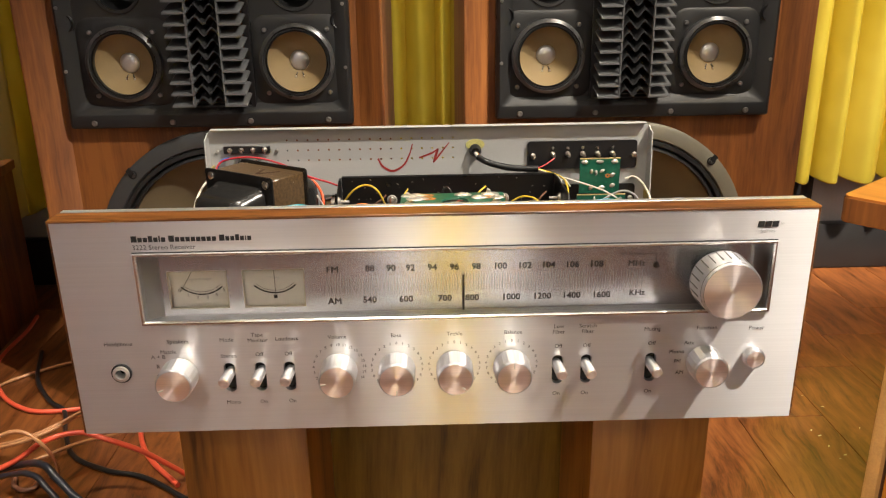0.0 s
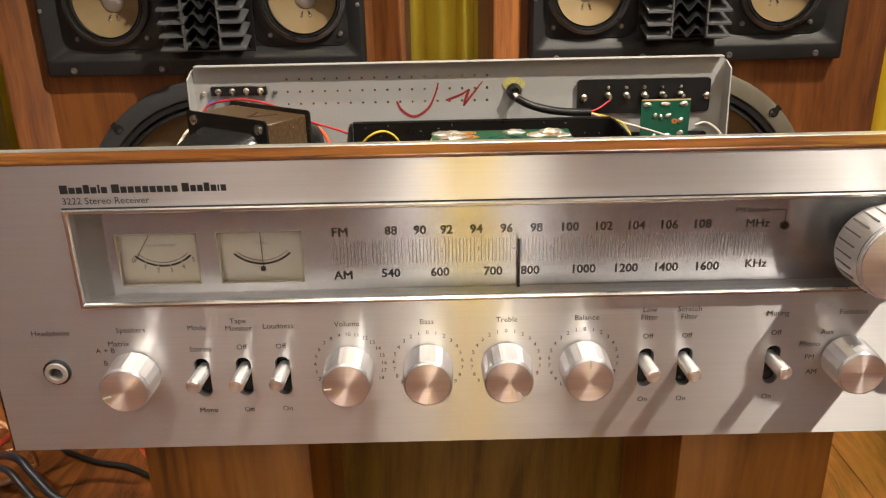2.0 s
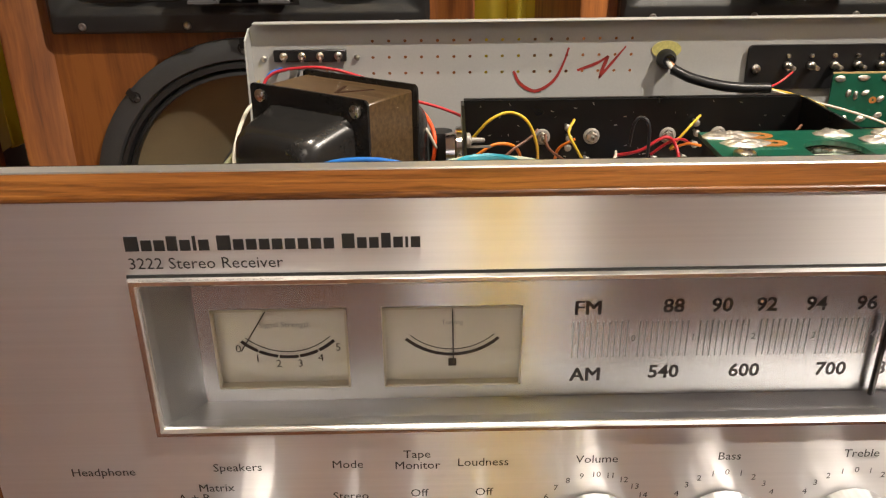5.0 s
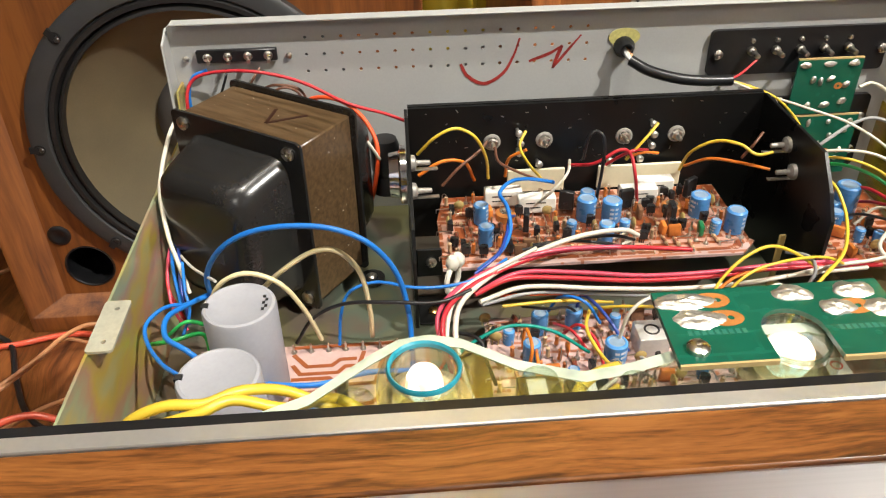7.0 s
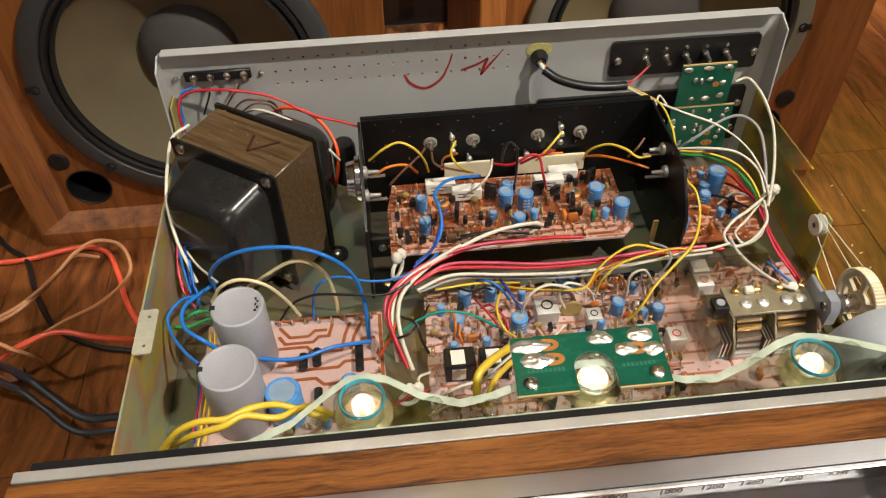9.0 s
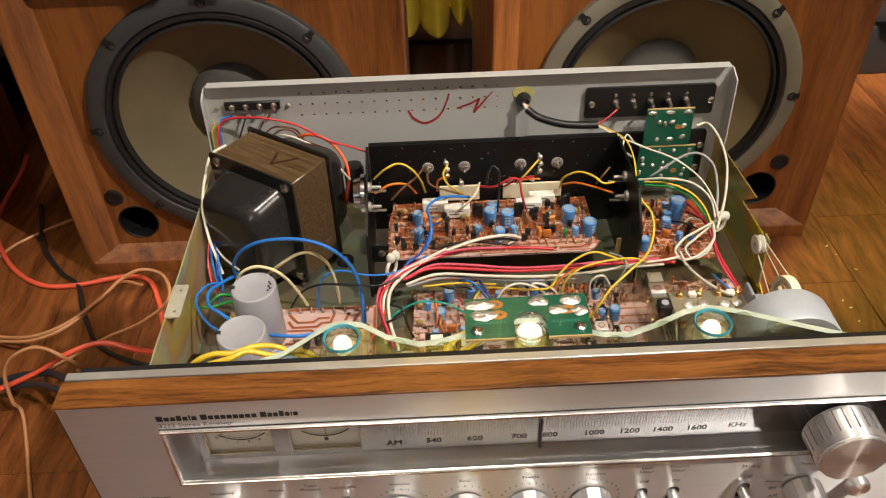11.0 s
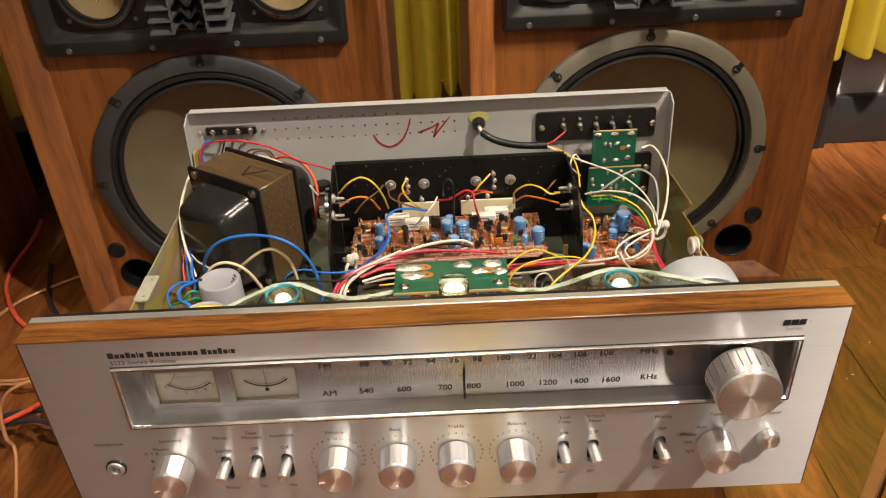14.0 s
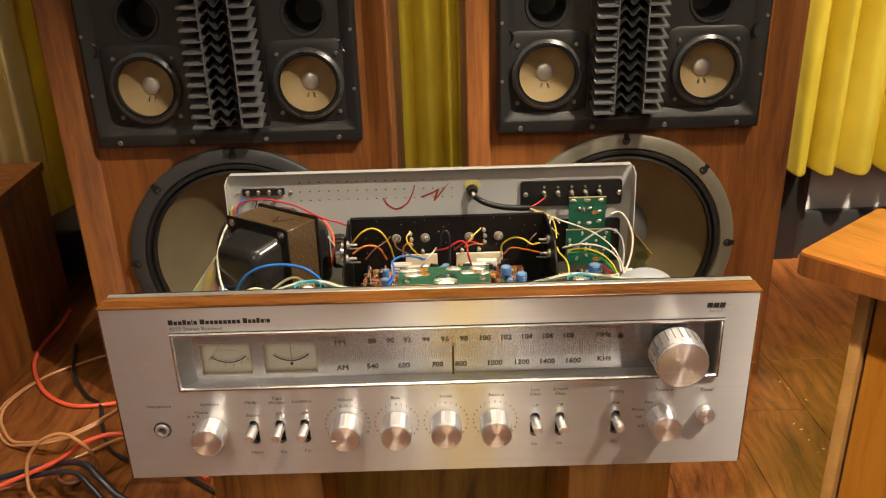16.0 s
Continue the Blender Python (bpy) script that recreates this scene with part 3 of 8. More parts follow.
M["block"] = surface("blue_grey_plastic", (0.31, 0.34, 0.40), 0.36, 0.25, 0.12, 100)
M["glass"] = clear("window_acrylic", (0.97, 0.97, 0.97), 0.05, 0.12)
M["acrylic"] = clear("light_guide_acrylic", (0.86, 0.90, 0.84), 0.13, 0.05)
M["acrylic_edge"] = frosted("cut_acrylic_edge", (0.60, 0.68, 0.56), 0.68)
M["shield"] = clear("smoky_shield", (0.90, 0.87, 0.80), 0.13, 0.08)
M["bulb"] = bulb_glass()
M["cyan"] = clear("cyan_bulb_sleeve", (0.86, 0.96, 0.95), 0.08, 0.05)
M["cyan_rim"] = surface("cyan_sleeve_rim", (0.03, 0.27, 0.36), 0.3, 0, 0.1, 200)
WIRE = {"red": (0.47, 0.022, 0.032), "scarlet": (0.75, 0.09, 0.02), "white": (0.64, 0.60, 0.50), "cream": (0.72, 0.62, 0.36), "yellow": (0.68, 0.48, 0.04),
        "blue": (0.02, 0.16, 0.55), "navy": (0.02, 0.05, 0.28), "green": (0.04, 0.42, 0.10), "teal": (0.01, 0.25, 0.20), "black": (0.012, 0.012, 0.013),
        "orange": (0.72, 0.20, 0.02), "brown": (0.16, 0.07, 0.04), "grey": (0.30, 0.30, 0.30), "pink": (0.50, 0.060, 0.105), "clear": (0.55, 0.52, 0.46),
        "copper": (0.50, 0.24, 0.11), "coral": (0.72, 0.10, 0.05), "slate": (0.02, 0.025, 0.035)}
for k, c in WIRE.items():
    M["wire_" + k] = surface(k + "_insulation", c, 0.35, 0, 0.1, 60, 500, 0.05)


def zinc_plate(name, stops, metal=0.55, rough=0.33):
    """Yellow-passivated zinc with its drifting rainbow."""
    m, nt, b = nodes_of(name)
    f = noise_tex(nt, coords(nt, (6, 6, 14)), 2.2, 3)
    col = ramp(nt, f, stops)
    nt.links.new(col, b.inputs["Base Color"])
    b.inputs["Metallic"].default_value = metal
    b.inputs["Roughness"].default_value = rough
    bump(nt, b, noise_tex(nt, coords(nt), 500, 2), 0.06, 0.0004)
    return m


def satin(name, deep, pale):
    m, nt, b = nodes_of(name)
    vec = coords(nt)
    f = noise_tex(nt, vec, 5, 3)
    col = ramp(nt, f, [(0.3, deep), (0.7, pale)])
    nt.links.new(col, b.inputs["Base Color"])
    b.inputs["Roughness"].default_value = 0.34
    b.inputs["Metallic"].default_value = 0.55
    b.inputs["Coat Weight"].default_value = 0.16
    b.inputs["Coat Roughness"].default_value = 0.24
    b.inputs["Coat Tint"].default_value = (1.0, 0.94, 0.72, 1)
    b.inputs["Specular IOR Level"].default_value = 0.2
    b.inputs["Specular Tint"].default_value = (1.0, 0.85, 0.35, 1)
    weave = noise_tex(nt, coords(nt, (1500, 1500, 120)), 1.0, 2)
    bump(nt, b, weave, 0.15, 0.0006)
    return m


# One zinc finish in three tones: right wall more golden, floor darker.
M["zinc"] = zinc_plate("passivated_zinc", [(0.30, (0.46, 0.51, 0.28)), (0.42, (0.62, 0.48, 0.09)), (0.50, (0.56, 0.35, 0.22)), (0.58, (0.47, 0.53, 0.32)), (0.68, (0.66, 0.55, 0.15))])
M["zinc_gold"] = zinc_plate("golden_zinc", [(0.32, (0.44, 0.52, 0.14)), (0.42, (0.80, 0.62, 0.05)), (0.50, (0.62, 0.40, 0.16)), (0.57, (0.40, 0.50, 0.22)), (0.66, (0.82, 0.68, 0.12))], 0.75, 0.24)
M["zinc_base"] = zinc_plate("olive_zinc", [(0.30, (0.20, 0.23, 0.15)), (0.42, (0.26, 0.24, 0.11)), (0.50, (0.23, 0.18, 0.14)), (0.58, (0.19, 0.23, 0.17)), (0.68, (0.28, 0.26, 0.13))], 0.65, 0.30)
M["pale_zinc"] = surface("pale_zinc", (0.56, 0.54, 0.42), 0.42, 0.45, 0.15, 120)
M["curtain"] = satin("gold_satin", (0.40, 0.305, 0.030), (0.53, 0.425, 0.065))
M["cream_cloth"] = satin("cream_satin", (0.52, 0.43, 0.20), (0.62, 0.53, 0.28))


# ---- room ----


def wall(name, x0, x1, y0, y1, z0, z1, material):
    return tagged(part(name, slab(x0, x1, y0, y1, z0, z1), material, smooth=0), "plain painted wall of the room", "wall", kind="structure")


wall("wall_north", -2.3, 2.3, 1.225, 1.36, 0, 2.5, M["wall"])
wall("wall_south", -2.3, 2.3, -2.0, -1.9, 0, 2.5, M["wall_pale"])
wall("wall_west", -2.4, -2.3, -2.0, 1.36, 0, 2.5, M["wall_warm"])
wall("wall_east", 2.3, 2.4, -2.0, 1.36, 0, 2.5, M["wall_warm"])
tagged(part("ceiling", slab(-2.4, 2.4, -2.0, 1.36, 2.5, 2.6), M["ceiling"], smooth=0), "plain white painted ceiling", "ceiling", kind="structure")
tagged(part("baseboard", slab(-2.3, 2.3, 1.200, 1.2255, 0.0, 0.105, 0.004), M["baseboard"]), "black skirting board along the wall", "baseboard", kind="structure")
floor = tagged(part("floor", slab(-2.4, 2.4, -2.0, 1.36, -0.06, -0.004), M["baseboard"], smooth=0), "glossy red-brown rosewood laminate plank floor", "floor", kind="structure")


def drape(name, x0, x1, y, hem, folds, seed, top=2.43, label="long gold satin curtain hanging in deep rounded pleats", power=0.7, deep=1.0, cloth="curtain", ragged=1.0):
    """A pleated satin panel: rounded folds side by side with narrow creases between them, each hanging to its own scalloped hem."""
    rnd = random.Random(seed)
    bm = bmesh.new()
    per = 14
    widths = [rnd.uniform(0.75, 1.3) for _ in range(folds)]
    total = sum(widths)
    depth = [rnd.uniform(0.75, 1.25) for _ in range(folds)]
    drop = [ragged * rnd.uniform(-0.010, 0.008) for _ in range(folds)]
    lean = [rnd.uniform(-0.010, 0.010) for _ in range(folds + 1)]
    ends = [0.0]
    for w in widths:
        ends.append(ends[-1] + w / total)
    grid = []
    for v in [0.0, 0.006, 0.014, 0.030] + [k / 16 for k in range(1, 17)]:
        line = []
        for a in range(folds):
            for i in range(per if a < folds - 1 else per + 1):
                f = i / per
                bulge = math.sin(math.pi * f) ** power
                left = x0 + (x1 - x0) * ends[a] + lean[a] * (1 - v)
                right = x0 + (x1 - x0) * ends[a + 1] + lean[a + 1] * (1 - v)
                z = hem + (top - hem) * v ** 1.3
                ripple = 0.10 * math.sin(2.0 * math.pi * f + 4.0 * z + a * 1.7)
                yy = y + 0.026 - (0.056 - 0.014 * v) * deep * depth[a] * (bulge + ripple * bulge)
                fall = (drop[a] - 0.013 * bulge) * max(0.0, 1 - 6 * v)
                line.append(bm.verts.new((left + (right - left) * f, yy, z + fall)))
        grid.append(line)
    for a, b in zip(grid, grid[1:]):
        for i in range(len(a) - 1):
            bm.faces.new((a[i], a[i + 1], b[i + 1], b[i]))
    ob = tagged(part(name, bm, M[cloth], smooth=75), label, "curtain")
    sol = ob.modifiers.new("cloth", "SOLIDIFY")
    sol.thickness = 0.003
    return ob


def curtain_rail(x0, x1, y):
    r = part("curtain_rail", rod(bmesh.new(), (x0, y, 2.44), (x1, y, 2.44), 0.012, 14), M["chrome"])
    tagged(r, "round metal curtain rail on the wall", "curtain rail", kind="structure")
    part("rail_bracket", slab(x0 + 0.1, x0 + 0.13, min(y, y + 0.1 * (1 if y > 0 else -1)), max(y, y + 0.1 * (1 if y > 0 else -1)), 2.425, 2.5), M["chrome"], r)


curtain_rail(-1.9, 1.95, 1.145)
curtain_rail(-0.2, 0.4, -1.80)
drape("curtain", -1.75, -0.70, 1.145, 0.205, 15, 3)
# Narrow cream panel in front of the gold one.
drape("curtain", -0.93, -0.80, 1.085, 0.195, 3, 21, label="narrow cream satin drape hanging in soft folds", power=1.0, deep=0.6, cloth="cream_cloth")
drape("curtain", -0.30, 0.30, 1.145, 0.182, 12, 5, power=0.7, deep=1.15, ragged=2.0)
drape("curtain", 0.735, 1.9, 1.145, 0.222, 18, 11)
drape("curtain", -0.01, 0.15, -1.80, 0.06, 3, 8)


# ---- loudspeakers ----
def frame_box(bm, x0, x1, z0, z1, w, y0, y1, foot, slant=0.0, rise=0.0):
    """Four boards round an opening, with mitres; slant sets the inner faces back towards y1, rise does so at the foot."""
    outer = [(x0, z0), (x1, z0), (x1, z1), (x0, z1)]
    rings = {("o", y0): outer, ("o", y1): outer}
    for y, k, f in ((y0, w, foot), (y1, w + slant, foot + rise)):
        rings["i", y] = [(x0 + k, z0 + f), (x1 - k, z0 + f), (x1 - k, z1 - k), (x0 + k, z1 - k)]
    vs = {key: [bm.verts.new((a, key[1], b)) for a, b in ring] for key, ring in rings.items()}
    for k in range(4):
        j = (k + 1) % 4
        bm.faces.new((vs["o", y0][k], vs["o", y0][j], vs["i", y0][j], vs["i", y0][k]))
        bm.faces.new((vs["o", y1][k], vs["i", y1][k], vs["i", y1][j], vs["o", y1][j]))
        bm.faces.new((vs["o", y0][k], vs["o", y1][k], vs["o", y1][j], vs["o", y0][j]))
        bm.faces.new((vs["i", y0][k], vs["i", y0][j], vs["i", y1][j], vs["i", y1][k]))
    return bm


def cone_driver(owner, name, at, r, basket, cone, cap, cap_r, depth, cap_bulge, lugs, share=0.13, roll=0.88):
    """A cone loudspeaker that faces -y: basket ring, surround, cone and dust cap; bolts round the ring."""
    x, y, z = at
    bm = bmesh.new()
    ringw = share * r
    lathe(bm, (x, y, z), "y", [(r, 0.0), (r, -0.010), (r - 0.005, -0.0135), (r - ringw, -0.0125), (r - ringw - 0.003, -0.008), (r - ringw - 0.003, 0.004)], 64)
    d = part(name, bm, basket, owner)
    r1 = r - ringw - 0.002
    r2 = r1 * roll
    bm = bmesh.new()
    lathe(bm, (x, y, z), "y", [(r1, -0.008), (r1 * 0.985, -0.012), (r1 * 0.955, -0.012), (r1 * 0.94, -0.005), (r1 * 0.925, -0.010), (r1 * 0.905, -0.011), (r2, -0.002), (r2 * 0.99, 0.006)], 64)
    part("surround", bm, M["rubber"], d)
    bm = bmesh.new()
    prof = [(r2 * 1.0, -0.001)] + [(r2 + (cap_r - r2) * k / 8, -0.001 + depth * (k / 8) ** 0.85) for k in range(1, 9)]
    lathe(bm, (x, y, z), "y", prof, 64)
    part("cone", bm, cone, d)
    bm = bmesh.new()
    base = depth * 0.97
    lathe(bm, (x, y, z), "y", [(cap_r * math.cos(a * math.pi / 12), base - cap_bulge * math.sin(a * math.pi / 12)) for a in range(0, 6)] + [(0, base - cap_bulge)], 40)
    part("dust_cap", bm, cap, d)
    for k in range(lugs):
        if lugs == 8:
            a = 2 * math.pi * k / lugs
            c, t = math.cos(a), math.sin(a)
            # Recess and notch are black shapes on the rim, coloured like shaded holes.
            q = r - 0.0095
            notch = bmesh.new()
            lathe(notch, (x + q * c, y - 0.0136, z + q * t), "y", [(0.0064, 0.003), (0.0064, -0.0003), (0.0046, -0.0003), (0.0042, 0.0016), (0, 0.0016)], 16)
            part("bolt_recess", notch, M["hole"], d)
            bm = bmesh.new()
            rect_prism(bm, -0.0036, 0.0036, -0.0006, 0.003, 0.0, 0.0105)
            bmesh.ops.rotate(bm, verts=bm.verts[:], cent=(0, 0, 0), matrix=Matrix.Rotation(-a + math.pi / 2, 3, "Y"))
            bmesh.ops.translate(bm, verts=bm.verts[:], vec=(x + q * c, y - 0.0136, z + q * t))
            part("rim_notch", bm, M["hole"], d)
            bm = bmesh.new()
            lathe(bm, (x + (q - 0.003) * c, y - 0.0140, z + (q - 0.003) * t), "y", [(0.0030, 0.002), (0.0030, -0.0004), (0.0022, -0.0012), (0, -0.0012)], 12)
            part("bolt", bm, M["dark_screw"], d)
        else:
            a = 2 * math.pi * (k + 0.5) / lugs
            bm = bmesh.new()
            lathe(bm, (x + (r + 0.009) * math.cos(a), y - 0.001, z + (r + 0.009) * math.sin(a)), "y", [(0.0034, 0.001), (0.0034, -0.0015), (0.0024, -0.0027), (0, -0.0027)], 10)
            part("screw", bm, M["worn_screw"], d)
    return d


def loudspeaker(cx, front, hand, basket, cone, label):
    """A floor-standing walnut box whose parts are given about the middle of its front foot; y is 0 at the wooden baffle. hand is -1 for the mirrored one of the pair."""
    s = thing("loudspeaker", (cx, front, 0), 0, label, "loudspeaker", "pair of large loudspeakers")
    W, H, D = 0.247, 1.052, 0.36
    bm = bmesh.new()
    frame_box(bm, -W, W, 0.0, H, 0.004, -0.034, 0.012, 0.022, 0.045, 0.013)
    bmesh.ops.bevel(bm, geom=bm.edges[:], offset=0.0012, segments=1, affect="EDGES")
    part("front_frame", bm, M["cabinet_wood"], s)
    bm = bmesh.new()
    frame_box(bm, -W + 0.001, W - 0.001, 0.001, H - 0.001, 0.020, 0.0125, D - 0.02, 0.020)
    part("cabinet_shell", bm, M["cabinet_wood"], s, smooth=0)
    part("cabinet_back", slab(-W + 0.001, W - 0.001, D - 0.02, D, 0.001, H - 0.001, 0.001), M["cabinet_wood"], s, smooth=0)
    px, pz = -0.1695 * hand, 0.0725
    hole = ring_points(px, pz, 0.0275, 32)
    wz = 0.2395
    part("baffle_board", outline([(-W + 0.030, 0.022), (W - 0.030, 0.022), (W - 0.030, H - 0.024), (-W + 0.030, H - 0.024)], [hole, ring_points(0.0, wz, 0.166, 48), [(-0.18, 0.460), (0.18, 0.460), (0.18, 0.96), (-0.18, 0.96)]], 0.0, 0.010), M["cabinet_wood"], s, smooth=0)
    bm = bmesh.new()
    lathe(bm, (px, 0, pz), "y", [(0.0298, 0.0), (0.0298, -0.0008), (0.0285, -0.0012), (0.0272, 0.0), (0.0266, 0.10), (0, 0.10)], 40)
    part("bass_port", bm, M["black_plastic"], s, "round black bass port")
    bm = bmesh.new()
    lathe(bm, (-0.1935 * hand, 0, 0.1195), "y", [(0.0135, 0.0), (0.0135, -0.0015), (0.0120, -0.0028), (0.0080, -0.0030), (0.0060, -0.0018), (0, -0.0018)], 24)
    part("peg_socket", bm, M["black_plastic"], s, "black grille peg socket")
    cone_driver(s, "woofer", (0.0, -0.001, wz), 0.1855, basket, cone, M["cone_dark"], 0.062, 0.055, 0.030, 8, 0.115, 0.90)
    # moulded upper baffle
    z0, z1 = 0.4325, 0.992
    mids = (-0.113 * hand, 0.1265 * hand)
    mz, tz = 0.5215, 0.6215
    lens_x = 0.0085 * hand
    holes = [ring_points(mx, mz, 0.0455, 32) for mx in mids] + [ring_points(mx, tz, 0.0280, 28) for mx in mids] + [round_rect(lens_x - 0.045, lens_x + 0.045, 0.467, 0.942, 0.003)]
    up = part("upper_baffle", outline(round_rect(-0.2005, 0.2005, z0, z1, 0.004), holes, -0.010, 0.0), M["baffle"], s, "moulded charcoal plastic panel", smooth=0)
    ins = bmesh.new()
    a = round_rect(-0.2005, 0.2005, z0, z1, 0.004)
    b_ = round_rect(-0.1985, 0.1985, z0 + 0.0022, z1 - 0.004, 0.004)
    c_ = round_rect(-0.1955, 0.1955, z0 + 0.0175, z1 - 0.006, 0.004)
    e_ = round_rect(-0.1905, 0.1905, z0 + 0.0205, z1 - 0.008, 0.005)
    d_ = round_rect(-0.176, 0.176, z0 + 0.033, z1 - 0.012, 0.012)
    loft(ins, [[(p, -0.008, q) for p, q in a], [(p, -0.0150, q) for p, q in a], [(p, -0.0175, q) for p, q in b_], [(p, -0.0200, q) for p, q in c_], [(p, -0.0192, q) for p, q in e_], [(p, -0.0095, q) for p, q in d_]], cap=False)
    part("raised_border", ins, M["baffle"], up, smooth=25)
    for x0, x1 in ((-0.186, -0.045), (-0.020, 0.024), (0.058, 0.188)):
        film_bm = bmesh.new()
        film_bm.faces.new([film_bm.verts.new(p) for p in ((x0, -0.0196, z0 + 0.0206), (x1, -0.0196, z0 + 0.0206), (x1, -0.0125, z0 + 0.0290), (x0, -0.0125, z0 + 0.0290))])
        part("dust_film", film_bm, M["dust"], up, "thin pale dust", smooth=0)
    for mx in mids:
        bm = bmesh.new()
        q = round_rect(mx - 0.064, mx + 0.064, mz - 0.060, mz + 0.064, 0.022, 6)
        q2 = round_rect(mx - 0.0605, mx + 0.0605, mz - 0.0565, mz + 0.0605, 0.020, 6)
        loft(bm, [[(p, -0.0095, z) for p, z in q], [(p, -0.0122, z) for p, z in q2], [(p, -0.0115, z) for p, z in ring_points(mx, mz, 0.0515, 28)]], cap=False)
        part("driver_surround", bm, M["baffle"], up)
        mid = cone_driver(s, "midrange_driver", (mx, -0.011, mz), 0.0520, M["driver_rim"], M["cone_tan"], M["cap_silver"], 0.0140, 0.0180, 0.0050, 4, 0.085, 0.925)
        for sx in (-0.006, 0.006):
            bm = bmesh.new()
            tube(bm, [(mx + sx * 0.6, 0.004, mz - 0.0165), (mx + sx * 0.8, 0.001, mz - 0.0190), (mx + sx * 0.9, 0.003, mz - 0.0215)], 0.0008, 6, 4)
            part("lead_wire", bm, M["black_plastic"], mid)
            bm = bmesh.new()
            lathe(bm, (mx + sx * 0.9, 0.0005, mz - 0.0220), "y", [(0.0016, 0.002), (0.0016, -0.0004), (0, -0.0010)], 8)
            part("lead_eyelet", bm, M["steel"], mid)
        bm = bmesh.new()
        lathe(bm, (mx, -0.0105, tz), "y", [(0.0335, 0.0), (0.0325, -0.0014), (0.0300, -0.0008), (0.0285, 0.010), (0.0265, 0.052), (0.020, 0.060), (0, 0.060)], 40)
        part("tweeter_horn", bm, M["hole"], s, "deep round black horn throat")
    for mx in (-0.1885, 0.1885):
        bm = bmesh.new()
        lathe(bm, (mx, -0.010, 0.577), "y", [(0.0130, 0.0), (0.0130, -0.0035), (0.0118, -0.0048), (0.0100, -0.0035), (0.0088, -0.0010), (0.0045, -0.0010), (0.0038, -0.0034), (0, -0.0036)], 24)
        part("level_control", bm, M["black_plastic"], s)
    for mx in (-0.1655, -0.0553, 0.0553, 0.1655):
        bm = bmesh.new()
        lathe(bm, (mx, -0.0178, 0.4405), "y", [(0.0042, 0.001), (0.0042, -0.0014), (0.0030, -0.0028), (0.0010, -0.0028), (0, -0.0020)], 12)
        part("screw", bm, M["worn_screw"], up)
    for sx in (-0.1935, 0.1935):
        for z in (0.513, 0.598, 0.70, 0.79):
            bm = bmesh.new()
            lathe(bm, (sx, -0.0195, z), "y", [(0.0026, 0.001), (0.0026, -0.001), (0, -0.0018)], 10)
            part("screw", bm, M["worn_screw"], up)
    # stacked lens plates
    lens = part("lens_bracket", outline([(lens_x - 0.055, 0.452), (lens_x + 0.055, 0.452), (lens_x + 0.055, 0.952), (lens_x - 0.055, 0.952)], [[(lens_x - 0.049, 0.462), (lens_x + 0.049, 0.462), (lens_x + 0.049, 0.942), (lens_x - 0.049, 0.942)]], -0.014, -0.009), M["black_plastic"], s)
    wing_me = []
    for x0, x1, k in ((lens_x - 0.0510, lens_x - 0.0215, 1), (lens_x + 0.0215, lens_x + 0.0510, -1)):
        wing = bmesh.new()
        o = 0.006 * k
        lo = [(x0, -0.052, 0.0), (x1, -0.052, 0.0), (x1 + (o if k > 0 else 0), -0.012, 0.0115), (x0 + (o if k < 0 else 0), -0.012, 0.0115)]
        loft(wing, [lo, [(p[0], p[1], p[2] + 0.0024) for p in lo]])
        xa = x1 if k > 0 else x0
        rect_prism(wing, xa - 0.0010, xa + 0.0010, -0.052, -0.046, 0.0, 0.0145)
        wing_me.append(mesh_of("lens_plate", wing, M["vane"], 0))
    zig = bmesh.new()
    lo = []
    for i in range(17):
        u = i / 16
        lo.append((lens_x - 0.0215 + 0.043 * u, 0.0060 - 0.0052 * math.cos(4 * math.pi * u)))
    loft_rows = []
    for x, z in lo:
        loft_rows.append([(x, -0.044, z), (x, -0.012, z + 0.010), (x, -0.012, z + 0.0120), (x, -0.044, z + 0.0022)])
    loft(zig, loft_rows)
    zig_me = mesh_of("lens_fold", zig, M["lens_fold"], 30)
    for k in range(31):
        z = 0.4660 + 0.01535 * k
        for w in wing_me:
            place("lens_plate", w, lens, pose(0, 0, z))
        place("lens_fold", zig_me, lens, pose(0, 0, z))
    return s


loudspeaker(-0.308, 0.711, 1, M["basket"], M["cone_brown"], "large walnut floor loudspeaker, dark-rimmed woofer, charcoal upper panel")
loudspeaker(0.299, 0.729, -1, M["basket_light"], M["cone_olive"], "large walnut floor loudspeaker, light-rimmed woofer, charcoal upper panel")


# ---- furniture ----
def stand():
    s = thing("stand", (0.004, 0.035, 0), 0, "teak-veneered cabinet stand with a recessed middle under the receiver", "stand")
    part("side_panel", slab(-0.184, -0.096, 0.0, 0.27, 0.0, 0.344, 0.0015), M["stand_wood"], s)
    part("side_panel", slab(0.102, 0.184, 0.0, 0.27, 0.0, 0.344, 0.0015), M["stand_wood"], s)
    part("back_panel", slab(-0.096, 0.102, 0.112, 0.13, 0.0, 0.344, 0.001), M["stand_back"], s, "olive-brown veneered back panel")
    part("top_board", slab(-0.184, 0.184, -0.002, 0.27, 0.344, 0.3615, 0.001), M["stand_wood"], s)


stand()


